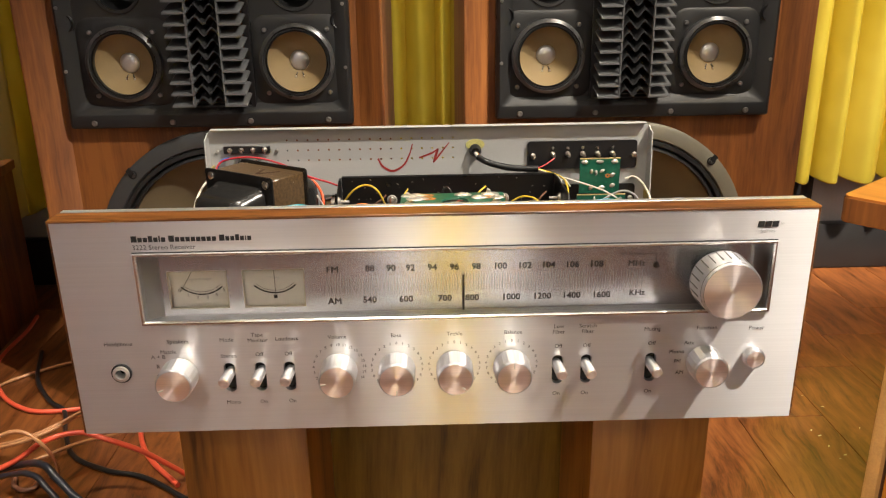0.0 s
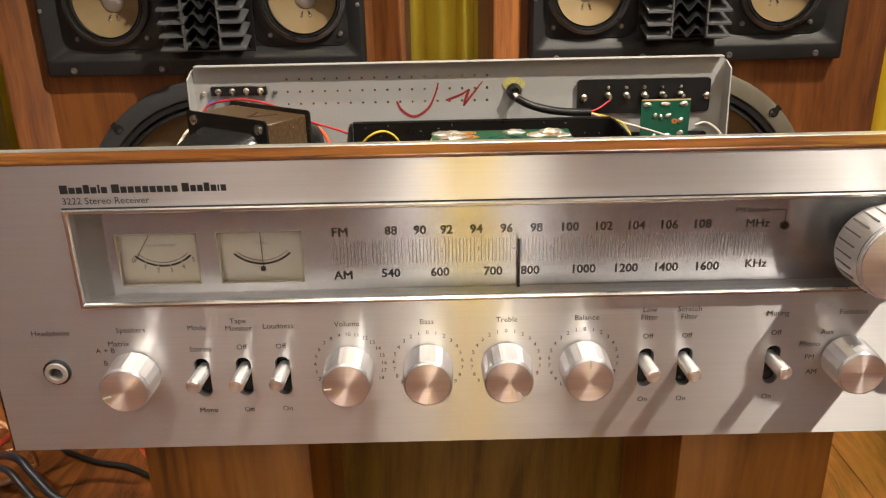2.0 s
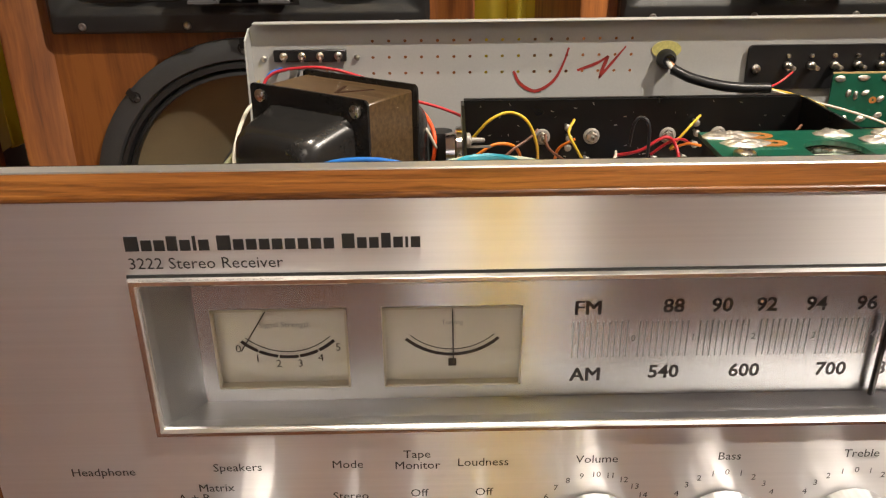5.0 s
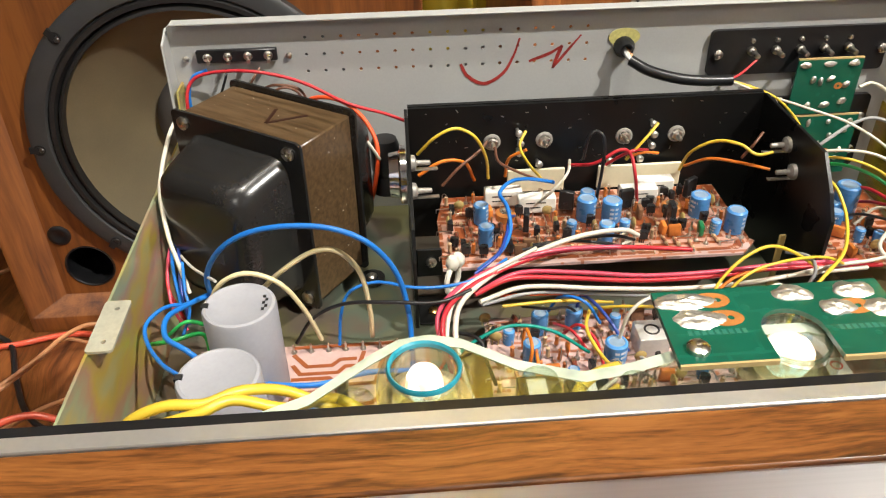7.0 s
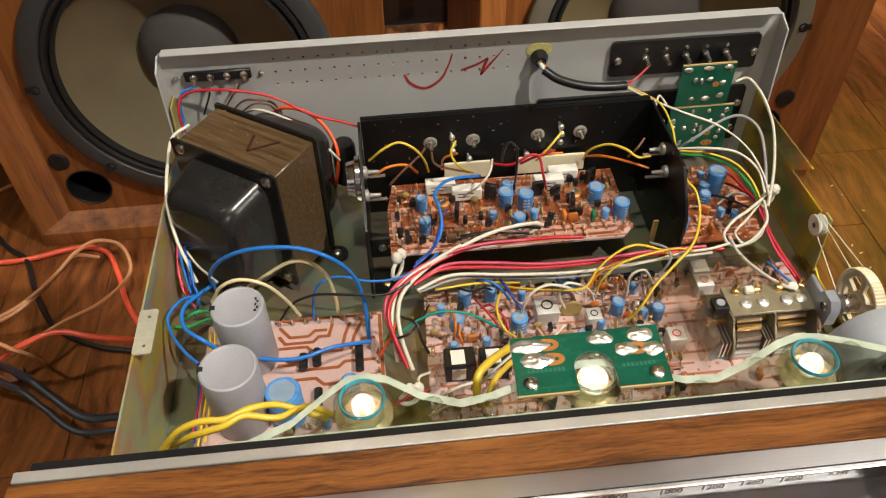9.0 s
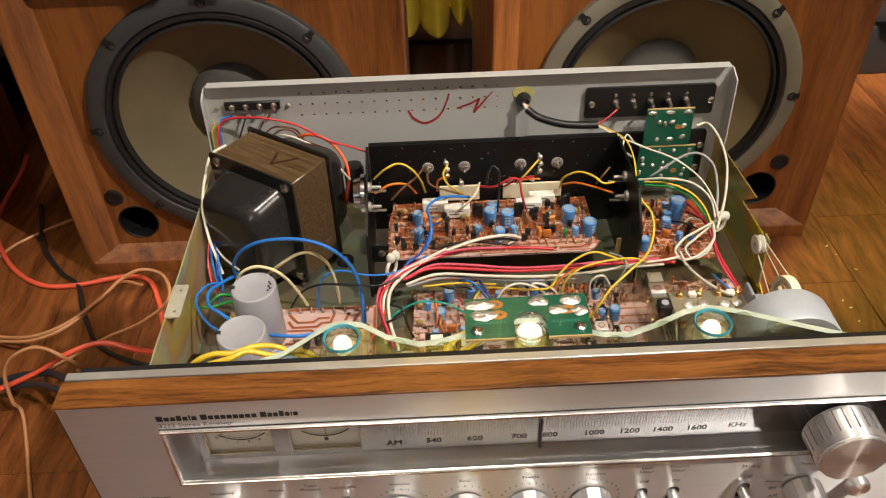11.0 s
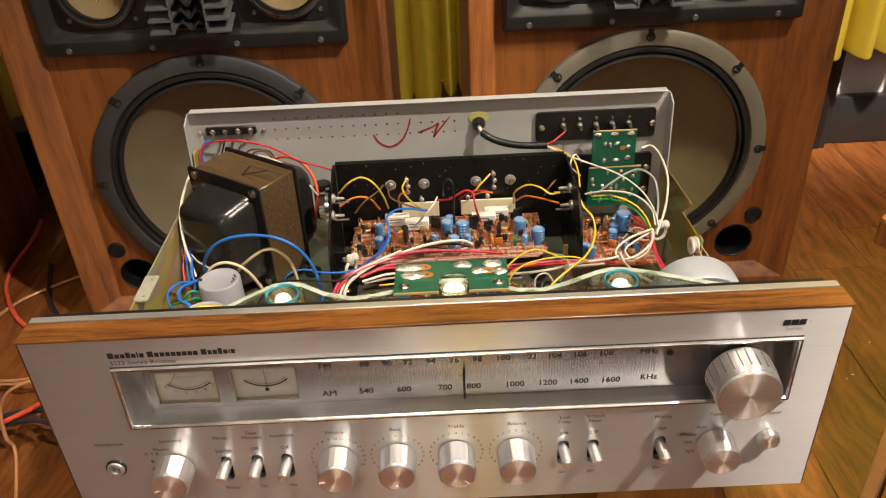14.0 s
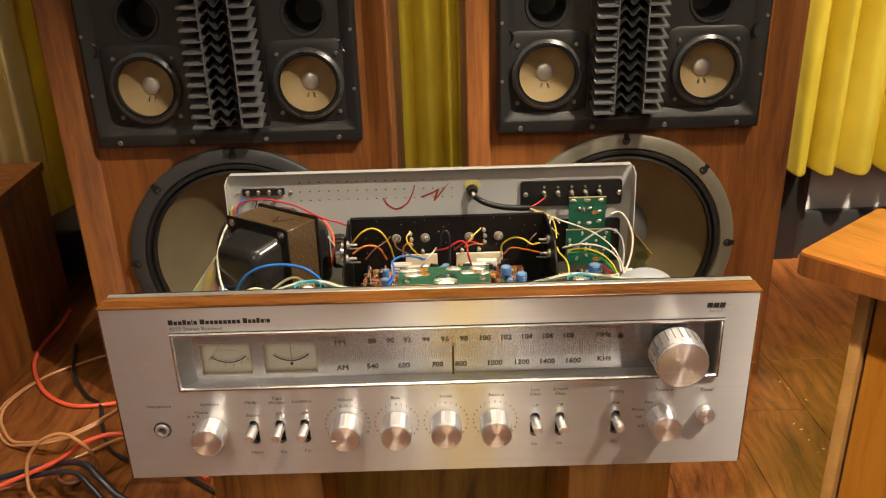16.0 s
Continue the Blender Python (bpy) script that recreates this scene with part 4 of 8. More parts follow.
def side_table():
    s = thing("side_table", (0.313, 0.136, 0), 40.0, "narrow teak side cabinet with an overhanging red-brown top", "side table")
    w = veneer("side_cabinet_veneer", (0.20, 0.068, 0.006), (0.31, 0.118, 0.012), (0.38, 0.155, 0.020), "z", 0.42, 0.1, 0.8, 0.1)
    edge = surface("cut_plywood_edge", (0.34, 0.18, 0.055), 0.55, 0, 0.3, 30, 500, 0.2)
    top = outline(round_rect(0.0, 0.158, -0.44, 0.0, 0.006), [], 0.4500, 0.4710, "z")
    part("tabletop", top, M["table_wood"], s, smooth=30)
    part("top_edge_band", outline(round_rect(-0.0008, 0.1588, -0.4408, 0.0008, 0.0065), [round_rect(0.0, 0.158, -0.44, 0.0, 0.006)], 0.4510, 0.4690, "z"), M["cabinet_wood"], s, "darker edge band", smooth=30)
    part("cabinet_body", slab(0.048, 0.125, -0.405, -0.052, 0.0, 0.450, 0.001), w, s)
    part("side_stile", slab(0.044, 0.125, -0.0480, -0.0370, 0.0, 0.450, 0.0015), edge, s, "pale cut plywood edge")
    # Set-back groove with the gap's shade put into a dark colour.
    part("shadow_gap", slab(0.054, 0.125, -0.0520, -0.0480, 0.0, 0.450), M["stand_dark"], s, "dark recessed groove")


side_table()


def side_box():
    s = thing("cabinet", (-0.937, 0.841, 0), 6.6, "dark red-brown walnut cabinet standing on the floor", "cabinet")
    part("cabinet_body", slab(-0.16, 0.16, -0.22, 0.22, 0.0, 0.290, 0.002), M["cabinet_wood"], s)
    part("cabinet_top", slab(-0.165, 0.165, -0.225, 0.225, 0.290, 0.308, 0.002), M["cabinet_wood"], s)


side_box()


def wall_post():
    s = thing("cupboard", (0.770, 1.190, 0), 0, "slim black cupboard standing against the wall behind the curtain", "cupboard")
    part("cupboard_body", slab(-0.056, 0.040, -0.012, 0.008, 0.0, 0.62, 0.002), M["black_plastic"], s)
    part("cupboard_stile", slab(0.0402, 0.052, -0.009, 0.008, 0.0, 0.62, 0.002), M["baseboard"], s)


wall_post()


# ---- receiver: front ----
rec = thing("stereo_receiver", (0, 0, 0.362), 0, "silver-faced vintage stereo receiver with its cover off, on a stand", "receiver")
SWITCH = ((-0.1305, -1, 0), (-0.1115, -1, 1), (-0.0935, -1, 2), (0.0735, 1, 3), (0.0915, 1, 4), (0.1320, 1, 5))
KNOB_Z = 0.0408
win = [(-0.1785, 0.0755), (0.2015, 0.0755), (0.2015, 0.1195), (-0.1785, 0.1195)]
slots = [round_rect(x - 0.0034, x + 0.0034, 0.0275, 0.0475, 0.0033, 5) for x, _, _ in SWITCH]
face = part("faceplate", outline([(-0.225, 0.0), (0.225, 0.0), (0.225, 0.1395), (-0.225, 0.1395)], [win, *slots, ring_points(-0.1965, 0.0425, 0.0050, 20)], 0.0, 0.004), M["plate"], rec, "brushed aluminium faceplate", smooth=0)
for i, (x, _, _) in enumerate(SWITCH):
    part("slot_backing", slab(x - 0.006, x + 0.006, 0.0045, 0.006, 0.0255, 0.0495), M["hole"], face)

# window surround: a polished lip and slanting inner walls
bm = bmesh.new()


def grow(points, d):
    cx, cz = 0.0115, 0.096
    return [(x + (d if x > cx else -d), z + (d if z > cz else -d)) for x, z in points]


inner = [(-0.1700, 0.0740), (0.1955, 0.0740), (0.1955, 0.1165), (-0.1700, 0.1165)]
loft(bm, [[(x, 0.001, z) for x, z in grow(win, 0.0009)], [(x, -0.0017, z) for x, z in grow(win, 0.0009)], [(x, -0.0024, z) for x, z in grow(win, 0.0005)], [(x, -0.0024, z) for x, z in grow(win, -0.0005)], [(x, -0.0016, z) for x, z in grow(win, -0.0012)],
          [(x, -0.0006, z) for x, z in grow(win, -0.0014)]], cap=False)
part("window_seam", outline(grow(win, 0.0014), [grow(win, 0.0008)], -0.0004, 0.0), M["hole"], face, smooth=0)
part("window_lip", bm, M["lip"], face, "polished metal lip round the dial window")
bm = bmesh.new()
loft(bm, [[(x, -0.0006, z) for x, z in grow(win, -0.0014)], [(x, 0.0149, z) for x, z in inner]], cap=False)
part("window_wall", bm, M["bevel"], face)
pane = part("window_pane", slab(-0.1765, 0.1995, 0.0012, 0.0016, 0.0776, 0.1175), M["glass"], face, "clear acrylic dial window", smooth=0)
pane.visible_shadow = False

# dial plate with the two meters let into it
MET = ((-0.1661, -0.1298), (-0.1204, -0.0825))
mz0, mz1 = 0.0784, 0.1032
dial = part("dial_plate", outline([(-0.174, 0.064), (0.199, 0.064), (0.199, 0.1390), (-0.174, 0.1390)], [[(a, mz0), (b, mz0), (b, mz1), (a, mz1)] for a, b in MET], 0.0160, 0.0175), M["dial"], rec, "silver tuning scale", smooth=0)
for n, (a, b) in enumerate(MET):
    met = part("meter", slab(a - 0.001, b + 0.001, 0.0192, 0.0202, mz0 - 0.001, mz1 + 0.001), M["ivory"], rec, "small ivory needle meter", smooth=0)
    met.location.y = -0.0016
    bm = bmesh.new()
    loft(bm, [[(x, y, z) for x, z in ((a, mz0), (b, mz0), (b, mz1), (a, mz1))] for y in (0.0158, 0.0193)], cap=False)
    part("meter_wall", bm, M["meter_side"], met, smooth=0)
    bm = bmesh.new()
    for x0, x1, z0, z1 in ((a, b, mz0, mz0 + 0.0006), (a, b, mz1 - 0.0006, mz1), (a, a + 0.0006, mz0, mz1), (b - 0.0006, b, mz0, mz1)):
        rect_prism(bm, x0, x1, 0.0156, 0.0166, z0, z1)
    part("meter_rim", bm, M["meter_side"], met, smooth=0)
    cx = (a + b) / 2 + (0.0012 if n == 0 else 0.0)
    R, cz = 0.0184, 0.1050
    y = 0.0189

    def arc_strip(r0, r1, a0, a1, k=14):
        bm = bmesh.new()
        lo = [bm.verts.new((cx + r0 * math.sin(radians(a0 + (a1 - a0) * i / k)), y, cz - r0 * math.cos(radians(a0 + (a1 - a0) * i / k)))) for i in range(k + 1)]
        hi = [bm.verts.new((cx + r1 * math.sin(radians(a0 + (a1 - a0) * i / k)), y, cz - r1 * math.cos(radians(a0 + (a1 - a0) * i / k)))) for i in range(k + 1)]
        for i in range(k):
            bm.faces.new((lo[i], lo[i + 1], hi[i + 1], hi[i]))
        return bm

    part("scale_arc", arc_strip(R - 0.0018, R - 0.0015, -44, 44), M["ink"], met, smooth=0)
    if n == 0:
        for k in range(5):
            part("scale_arc", arc_strip(R - 0.0005, R + 0.0005, -44 + 17.8 * k, -44 + 17.8 * k + 16.6, 5), M["ink"], met, smooth=0)
        for k in range(6):
            t = radians(-41.5 + 16.6 * k)
            write(str(k), cx + (R + 0.0024) * math.sin(t), cz - (R + 0.0024) * math.cos(t), 0.0034, M["ink_thin"], met, y=0.0188)
        write("Signal Strength", cx - 0.0004, 0.0968, 0.0024, M["grey_ink"], met, y=0.0188)
        part("needle", rod(bmesh.new(), (cx - 0.0128, 0.0180, 0.0892), (cx - 0.0042, 0.0180, 0.1029), 0.00018, 6), M["ink"], met)
    else:
        part("scale_arc", arc_strip(R - 0.0005, R + 0.0005, -44, 44), M["ink"], met, smooth=0)
        write("Tuning", cx, 0.0968, 0.0022, M["grey_ink"], met, y=0.0188)
        part("needle", rod(bmesh.new(), (cx + 0.0003, 0.0180, 0.0838), (cx + 0.0001, 0.0180, 0.1028), 0.00018, 6), M["ink"], met)
        part("needle_tip", slab(cx - 0.0011, cx + 0.0011, 0.0183, 0.0187, 0.0832, 0.0854), M["ink"], met, smooth=0)

DY = 0.01592
dial.location.y = -0.0016
for s, x in zip(("88", "90", "92", "94", "96", "98", "100", "102", "104", "106", "108"), (-0.0420, -0.0290, -0.0170, -0.0036, 0.0100, 0.0235, 0.0383, 0.0535, 0.0682, 0.0830, 0.0980)):
    write(s, x, 0.1022, 0.0058, M["ink"], dial, y=DY, bold=0.00013)
for s, x in zip(("540", "600", "700", "800", "1000", "1200", "1400", "1600"), (-0.0428, -0.0203, 0.0040, 0.0210, 0.0453, 0.0648, 0.0832, 0.1020)):
    write(s, x, 0.0815, 0.0058, M["ink"], dial, y=DY, bold=0.00013)
for dx in (-0.00016, 0.00016):
    write("FM", -0.0650 + dx, 0.1019, 0.0062, M["ink"], dial, y=DY + dx * 0.1)
    write("AM", -0.0645 + dx, 0.0809, 0.0060, M["ink"], dial, y=DY + dx * 0.1)
    write("MHz", 0.1230 + dx * 0.6, 0.1020, 0.0056, M["ink"], dial, y=DY + dx * 0.1)
    write("KHz", 0.1245 + dx * 0.6, 0.0824, 0.0056, M["ink"], dial, y=DY + dx * 0.1)
write("FM Stereo", 0.1200, 0.1085, 0.0036, M["ink_thin"], dial, y=DY)
bm = bmesh.new()
step, first = 0.01645, -0.0522
for k in range(121):
    x = -0.0687 + 0.001645 * k
    if abs((x - first) / step - round((x - first) / step)) * step < 0.0011 and x > first - 0.004:
        continue
    rect_prism(bm, x - 0.00011, x + 0.00011, DY, DY + 0.0003, 0.0866, 0.0978)
tagged(part("scale_lines", bm, M["grey_ink"], dial, smooth=0), kind="stuff")
for k in range(11):
    write(str(k % 10), first + step * k, 0.0925, 0.0028, M["grey_ink"], dial, y=DY)
part("tuning_pointer", slab(0.0148, 0.0161, 0.0110, 0.0128, 0.0690, 0.0982, 0.0003, 1), M["black_plastic"], rec, "black dial pointer")
bm = bmesh.new()
lathe(bm, (0.1352, DY, 0.1008), "y", [(0.0019, 0.0005), (0.0019, -0.0006), (0.0012, -0.0010), (0, -0.0010)], 20)
part("stereo_lamp", bm, M["hole"], dial, "small dark stereo indicator lamp")
bm = bmesh.new()
rect_prism(bm, 0.1290, 0.1352, DY - 0.0001, DY, 0.1083, 0.1086)
rect_prism(bm, 0.1350, 0.1353, DY - 0.0001, DY, 0.1015, 0.1086)
part("indicator_line", bm, M["ink_thin"], dial, smooth=0)

# printed words
T = M["ink_thin"]
bm = bmesh.new()
x = -0.1790
for n, wide, tall in ((7, 0.00305, (0, 3, 5)), (9, 0.00305, (0,)), (7, 0.00285, (0, 3))):
    for k in range(n):
        w = wide * (1.25 if k == 0 else 0.45 if k == 5 and n == 7 else 1.0)
        rect_prism(bm, x, x + w - 0.00062, -0.0003, 0.0, 0.1272, 0.1309 if k in tall else 0.1299)
        x += w
    x += 0.0013
part("maker_mark", bm, M["ink"], face, "black printed maker's mark as plain bars", smooth=0)["kind"] = "stuff"
bm = bmesh.new()
for k in range(3):
    x = 0.1895 + 0.0043 * k
    lo = [(x, -0.0003, 0.1287), (x + 0.0037, -0.0003, 0.1287), (x + 0.0042, -0.0003, 0.1323), (x + 0.0005, -0.0003, 0.1323)]
    loft(bm, [lo, [(p[0], 0.0, p[2]) for p in lo]])
part("maker_mark", bm, M["ink"], face, "black printed maker's mark as plain shapes", smooth=0)
write("3222 Stereo Receiver", -0.1790, 0.1238, 0.0042, T, face, align="LEFT")
write("Series", 0.1960, 0.1263, 0.0038, M["grey_ink"], face)
for s, x, z in (("Headphone", -0.1962, 0.0620), ("Speakers", -0.1600, 0.0628), ("Mode", -0.1303, 0.0632), ("Loudness", -0.0937, 0.0632), ("Tape", -0.1115, 0.0662), ("Monitor", -0.1115, 0.0625),
                ("Volume", -0.0628, 0.0635), ("Bass", -0.0268, 0.0637), ("Treble", 0.0092, 0.0639), ("Balance", 0.0453, 0.0640), ("Low", 0.0735, 0.0672), ("Filter", 0.0735, 0.0634), ("Scratch", 0.0915, 0.0672),
                ("Filter", 0.0915, 0.0634), ("Muting", 0.1315, 0.0640), ("Function", 0.1655, 0.0640), ("Power", 0.1965, 0.0632), ("Matrix", -0.1665, 0.0560), ("A + B", -0.1730, 0.0526), ("B", -0.1738, 0.0462),
                ("A", -0.1745, 0.0398), ("Stereo", -0.1300, 0.0524), ("Off", -0.1112, 0.0530), ("Off", -0.0934, 0.0530), ("Mono", -0.1300, 0.0202), ("On", -0.1110, 0.0202), ("On", -0.0930, 0.0202),
                ("Off", 0.0735, 0.0538), ("Off", 0.0912, 0.0538), ("On", 0.0732, 0.0208), ("On", 0.0912, 0.0208), ("Off", 0.1318, 0.0542), ("On", 0.1315, 0.0208), ("Aux", 0.1552, 0.0540), ("Phono", 0.1480, 0.0480),
                ("FM", 0.1488, 0.0412), ("AM", 0.1508, 0.0335)):
    write(s, x, z, 0.0037, T, face)
write("TM", 0.2042, 0.1306, 0.0014, M["grey_ink"], face)

# sockets, knobs and levers
bm = bmesh.new()
lathe(bm, (-0.1965, 0, 0.0425), "y", [(0.0062, 0.0), (0.0062, -0.0014), (0.0056, -0.0018), (0.0050, -0.0012)], 32)
jack = part("headphone_socket", bm, M["black_plastic"], rec, "headphone socket with a metal bush")
bm = bmesh.new()
lathe(bm, (-0.1965, 0, 0.0425), "y", [(0.0053, -0.0012), (0.0050, -0.0026), (0.0032, -0.0028), (0.0030, -0.0016), (0.0029, 0.004)], 32)
part("bush", bm, M["rail"], jack)
bm = bmesh.new()
lathe(bm, (-0.1965, 0.004, 0.0425), "y", [(0.0031, 0), (0, 0)], 20)
part("socket_hole", bm, M["hole"], jack)


def knob(x, z, r, length, label, mark=None, y=0.0, flutes=36, name="control_knob"):
    """A turned knob: slightly larger fluted base, bright collar and a spun front face."""
    bm = bmesh.new()
    lathe(bm, (x, y, z), "y", [(r * 1.02, -0.0008), (r * 1.07, -0.0014), (r * 1.03, -length * 0.90)], flutes)
    k = part(name, bm, M["knob_side"], rec, label, smooth=0 if flutes < 30 else 30)
    bm = bmesh.new()
    lathe(bm, (x, y, z), "y", [(r * 0.98, -length * 0.88), (r * 1.02, -length * 0.905), (r * 1.01, -length * 0.925), (r * 0.985, -length * 0.93), (r, -length * 0.945), (r, -length + 0.0004), (r - 0.0006, -length)], 64)
    part("front_collar", bm, M["knob_side"], k)
    bm = bmesh.new()
    lathe(bm, (x, y, z), "y", [(r - 0.0008, -length), (r * 0.5, -length - 0.00005), (0, -length - 0.0001)], 64)
    part("front_face", bm, M["knob_face"] if r > 0.012 else M["knob_pink"], k, "spun metal face")
    if mark is not None:
        a = radians(mark)
        m = slab(-0.0003, 0.0003, -0.0003, 0.0, r * 0.62, r * 0.93)
        bmesh.ops.rotate(m, verts=m.verts[:], cent=(0, 0, 0), matrix=Matrix.Rotation(a, 3, "Y"))
        bmesh.ops.translate(m, verts=m.verts[:], vec=(x, y - length - 0.0001, z))
        part("index_mark", m, M["nylon"], k)
    return k


knob(-0.1608, KNOB_Z, 0.0108, 0.0165, "aluminium speaker selector knob", 250, flutes=18)
for x, mark in ((-0.0627, 262), (-0.0267, 180), (0.0090, 140), (0.0446, 0)):
    knob(x, KNOB_Z + 0.0005, 0.0108, 0.0175, "aluminium rotary control knob", mark, flutes=20)
knob(0.1650, KNOB_Z + 0.0005, 0.0105, 0.0170, "aluminium function selector knob", None, flutes=18)
knob(0.1958, 0.0440, 0.0062, 0.0060, "small aluminium power button", None, flutes=40, name="power_button")
big = knob(0.1705, 0.0958, 0.0176, 0.0215, "large ribbed aluminium tuning knob", None, y=0.001, flutes=64, name="tuning_knob")
# Strips at the knob's surface; the grooves' shade is in their grey.
groove = mesh_of("grip_groove", slab(-0.00035, 0.00035, -0.0140, -0.0015, -0.0004, 0.0003), M["groove"], 0)
for k in range(24):
    a = 2 * math.pi * k / 24
    place("grip_groove", groove, big, pose(0.1705 + 0.0185 * math.cos(a), 0, 0.0958 + 0.0185 * math.sin(a), 0, 90 - math.degrees(a), 0))
bm = bmesh.new()
lathe(bm, (0.1705, 0.016, 0.0958), "y", [(0.0110, 0.0), (0.0100, -0.012), (0.0060, -0.018)], 32)
part("tuning_shaft", bm, M["black_plastic"], rec)

# figures round the four rotary controls
for cx, words in ((-0.0627, ("2", "3", "4", "5", "6", "7", "8", "9", "10", "11", "12", "13", "14", "15", "16", "17", "18")),
                  (-0.0267, ("-", "9", "8", "7", "6", "5", "4", "3", "2", "1", "0", "1", "2", "3", "4", "5", "6", "7", "8", "9", "+")),
                  (0.0090, ("-", "9", "8", "7", "6", "5", "4", "3", "2", "1", "0", "1", "2", "3", "4", "5", "6", "7", "8", "9", "+")),
                  (0.0446, ("L", "9", "8", "7", "6", "5", "4", "3", "2", "1", "0", "1", "2", "3", "4", "5", "6", "7", "8", "9", "R"))):
    n = len(words)
    for i, s in enumerate(words):
        span = 116 if n == 17 else 142
        a = radians(-span + 2 * span * i / (n - 1))
        write(s, cx + 0.0158 * math.sin(a), 0.0425 + 0.0158 * math.cos(a), 0.0027, T, face)

for x, lean, up in SWITCH:
    bm = bmesh.new()
    up = 0.0402
    tip = Vector((x + 0.0010 * lean, -0.0120, up - 0.0003))
    base = Vector((x + (-0.0002) * lean, 0.004, up))
    rod(bm, base, tip, 0.0032, 18, 0.0035)
    lv = part("toggle_lever", bm, M["knob_side"], rec, "round aluminium switch lever")
    bm = bmesh.new()
    d = (tip - base).normalized()
    rod(bm, tip, tip + d * 0.0006, 0.0034, 18, 0.0027)
    part("lever_tip", bm, M["knob_face"], lv)

# wooden edge and the strips behind it
part("wood_edge", slab(-0.2265, 0.2265, -0.0004, 0.0165, 0.1394, 0.1412, 0.0005, 1), M["trim_wood"], rec, "rosewood-grained top edge, chipped along its front")
for x0, x1 in ((-0.2268, -0.2252), (0.2252, 0.2268)):
    part("wood_cheek", slab(x0, x1, 0.0008, 0.0165, 0.0, 0.1394, 0.0004, 1), M["trim_wood"], rec)
part("rear_rail", slab(-0.2255, 0.2255, 0.0168, 0.0220, 0.1330, 0.1414, 0.0004, 1), M["rail"], rec, "silver metal rail")
part("seal_strip", slab(-0.2200, 0.2200, 0.0222, 0.0262, 0.1300, 0.1402, 0.0004, 1), M["black_plastic"], rec, "black foam strip")
rnd = random.Random(4)
bm = bmesh.new()
for x, w in ((0.006, 0.005), (0.0125, 0.002), (-0.115, 0.0012), (0.085, 0.0010), (0.182, 0.0024), (0.193, 0.0014), (-0.06, 0.0009), (0.14, 0.0012)):
    bm = bmesh.new()
    rect_prism(bm, x - w / 2, x + w / 2, -0.0002, 0.0010, 0.1396, 0.1400 + rnd.uniform(0, 0.0004))
    part("edge_chip", bm, M["nylon"], rec, "pale chip in the wood edge", smooth=0)


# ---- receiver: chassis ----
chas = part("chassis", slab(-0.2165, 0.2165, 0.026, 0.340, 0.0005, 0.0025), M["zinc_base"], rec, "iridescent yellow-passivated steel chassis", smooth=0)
left = [(0.026, 0.0), (0.340, 0.0), (0.340, 0.095), (0.325, 0.095), (0.320, 0.073), (0.026, 0.073)]
part("side_wall", outline(left, [], -0.2180, -0.2168, "x"), M["zinc"], chas, smooth=0)
right = [(0.026, 0.0), (0.340, 0.0), (0.340, 0.062), (0.322, 0.060), (0.240, 0.066), (0.262, 0.047), (0.216, 0.050), (0.200, 0.014), (0.190, 0.010), (0.026, 0.010)]
part("side_wall", outline(right, [], 0.2168, 0.2180, "x"), M["zinc_gold"], chas, smooth=0)
part("front_wall", slab(-0.2165, 0.2165, 0.026, 0.0272, 0.0025, 0.1265), M["zinc"], chas, smooth=0)
tab = part("mounting_tab", outline(round_rect(-0.2178, -0.2072, 0.1275, 0.1590, 0.0016), [ring_points(-0.2118, 0.1330, 0.0011, 8), ring_points(-0.2118, 0.1535, 0.0011, 8)], 0.0732, 0.0744, "z"), M["pale_zinc"], chas, "pale zinc mounting tab with two holes", smooth=0)
holes = [ring_points(-0.1435 + 0.01033 * c, 0.0980 + 0.0102 * r, 0.0011, 8) for c in range(17) for r in range(3)]
rear = part("rear_panel", outline([(-0.2205, 0.0), (0.2180, 0.0), (0.2180, 0.1275), (0.2145, 0.1300), (-0.2170, 0.1300), (-0.2205, 0.1275)], holes, 0.3405, 0.3417), M["grey_paint"], rec, "grey painted rear panel with rows of vent holes", smooth=0)
part("top_flange", slab(-0.2170, 0.2145, 0.3330, 0.3417, 0.1302, 0.1312, 0.0003, 1), M["grey_paint"], rear)
for x0, x1 in ((-0.2212, -0.2200), (0.2176, 0.2188)):
    part("side_flange", outline([(0.340, 0.0), (0.340, 0.1275), (0.326, 0.122), (0.322, 0.070), (0.322, 0.0)], [], x0, x1, "x"), M["grey_paint"], rear, smooth=0)


def screw(parent, at, axis="y", r=0.0030, side=-1, material=None):
    bm = bmesh.new()
    lathe(bm, at, axis, [(r, 0), (r, side * 0.0012), (r * 0.7, side * 0.0019), (r * 0.25, side * 0.0021), (r * 0.22, side * 0.0012), (0, side * 0.0012)], 12)
    return part("screw", bm, material or M["steel"], parent)


tb = part("terminal_block", slab(-0.2060, -0.1600, 0.3370, 0.3402, 0.1066, 0.1140, 0.0006, 1), M["black_plastic"], rec, "black terminal block with four screws")
for k in range(4):
    screw(tb, (-0.1995 + 0.0115 * k, 0.3370, 0.1103), r=0.0026)
    part("solder_lug", slab(-0.2000 + 0.0115 * k, -0.1985 + 0.0115 * k, 0.3330, 0.3368, 0.1068, 0.1090), M["tin"], tb)
for x in (-0.2125, -0.1535):
    screw(rear, (x, 0.3403, 0.1085), r=0.0018)
ap = part("antenna_panel", outline(round_rect(0.0965, 0.2068, 0.0852, 0.1133, 0.003), [], 0.3375, 0.3402), M["black_plastic"], rec, "black antenna terminal panel")
for x in (0.1018, 0.2040):
    screw(ap, (x, 0.3374, 0.0985), r=0.0030)
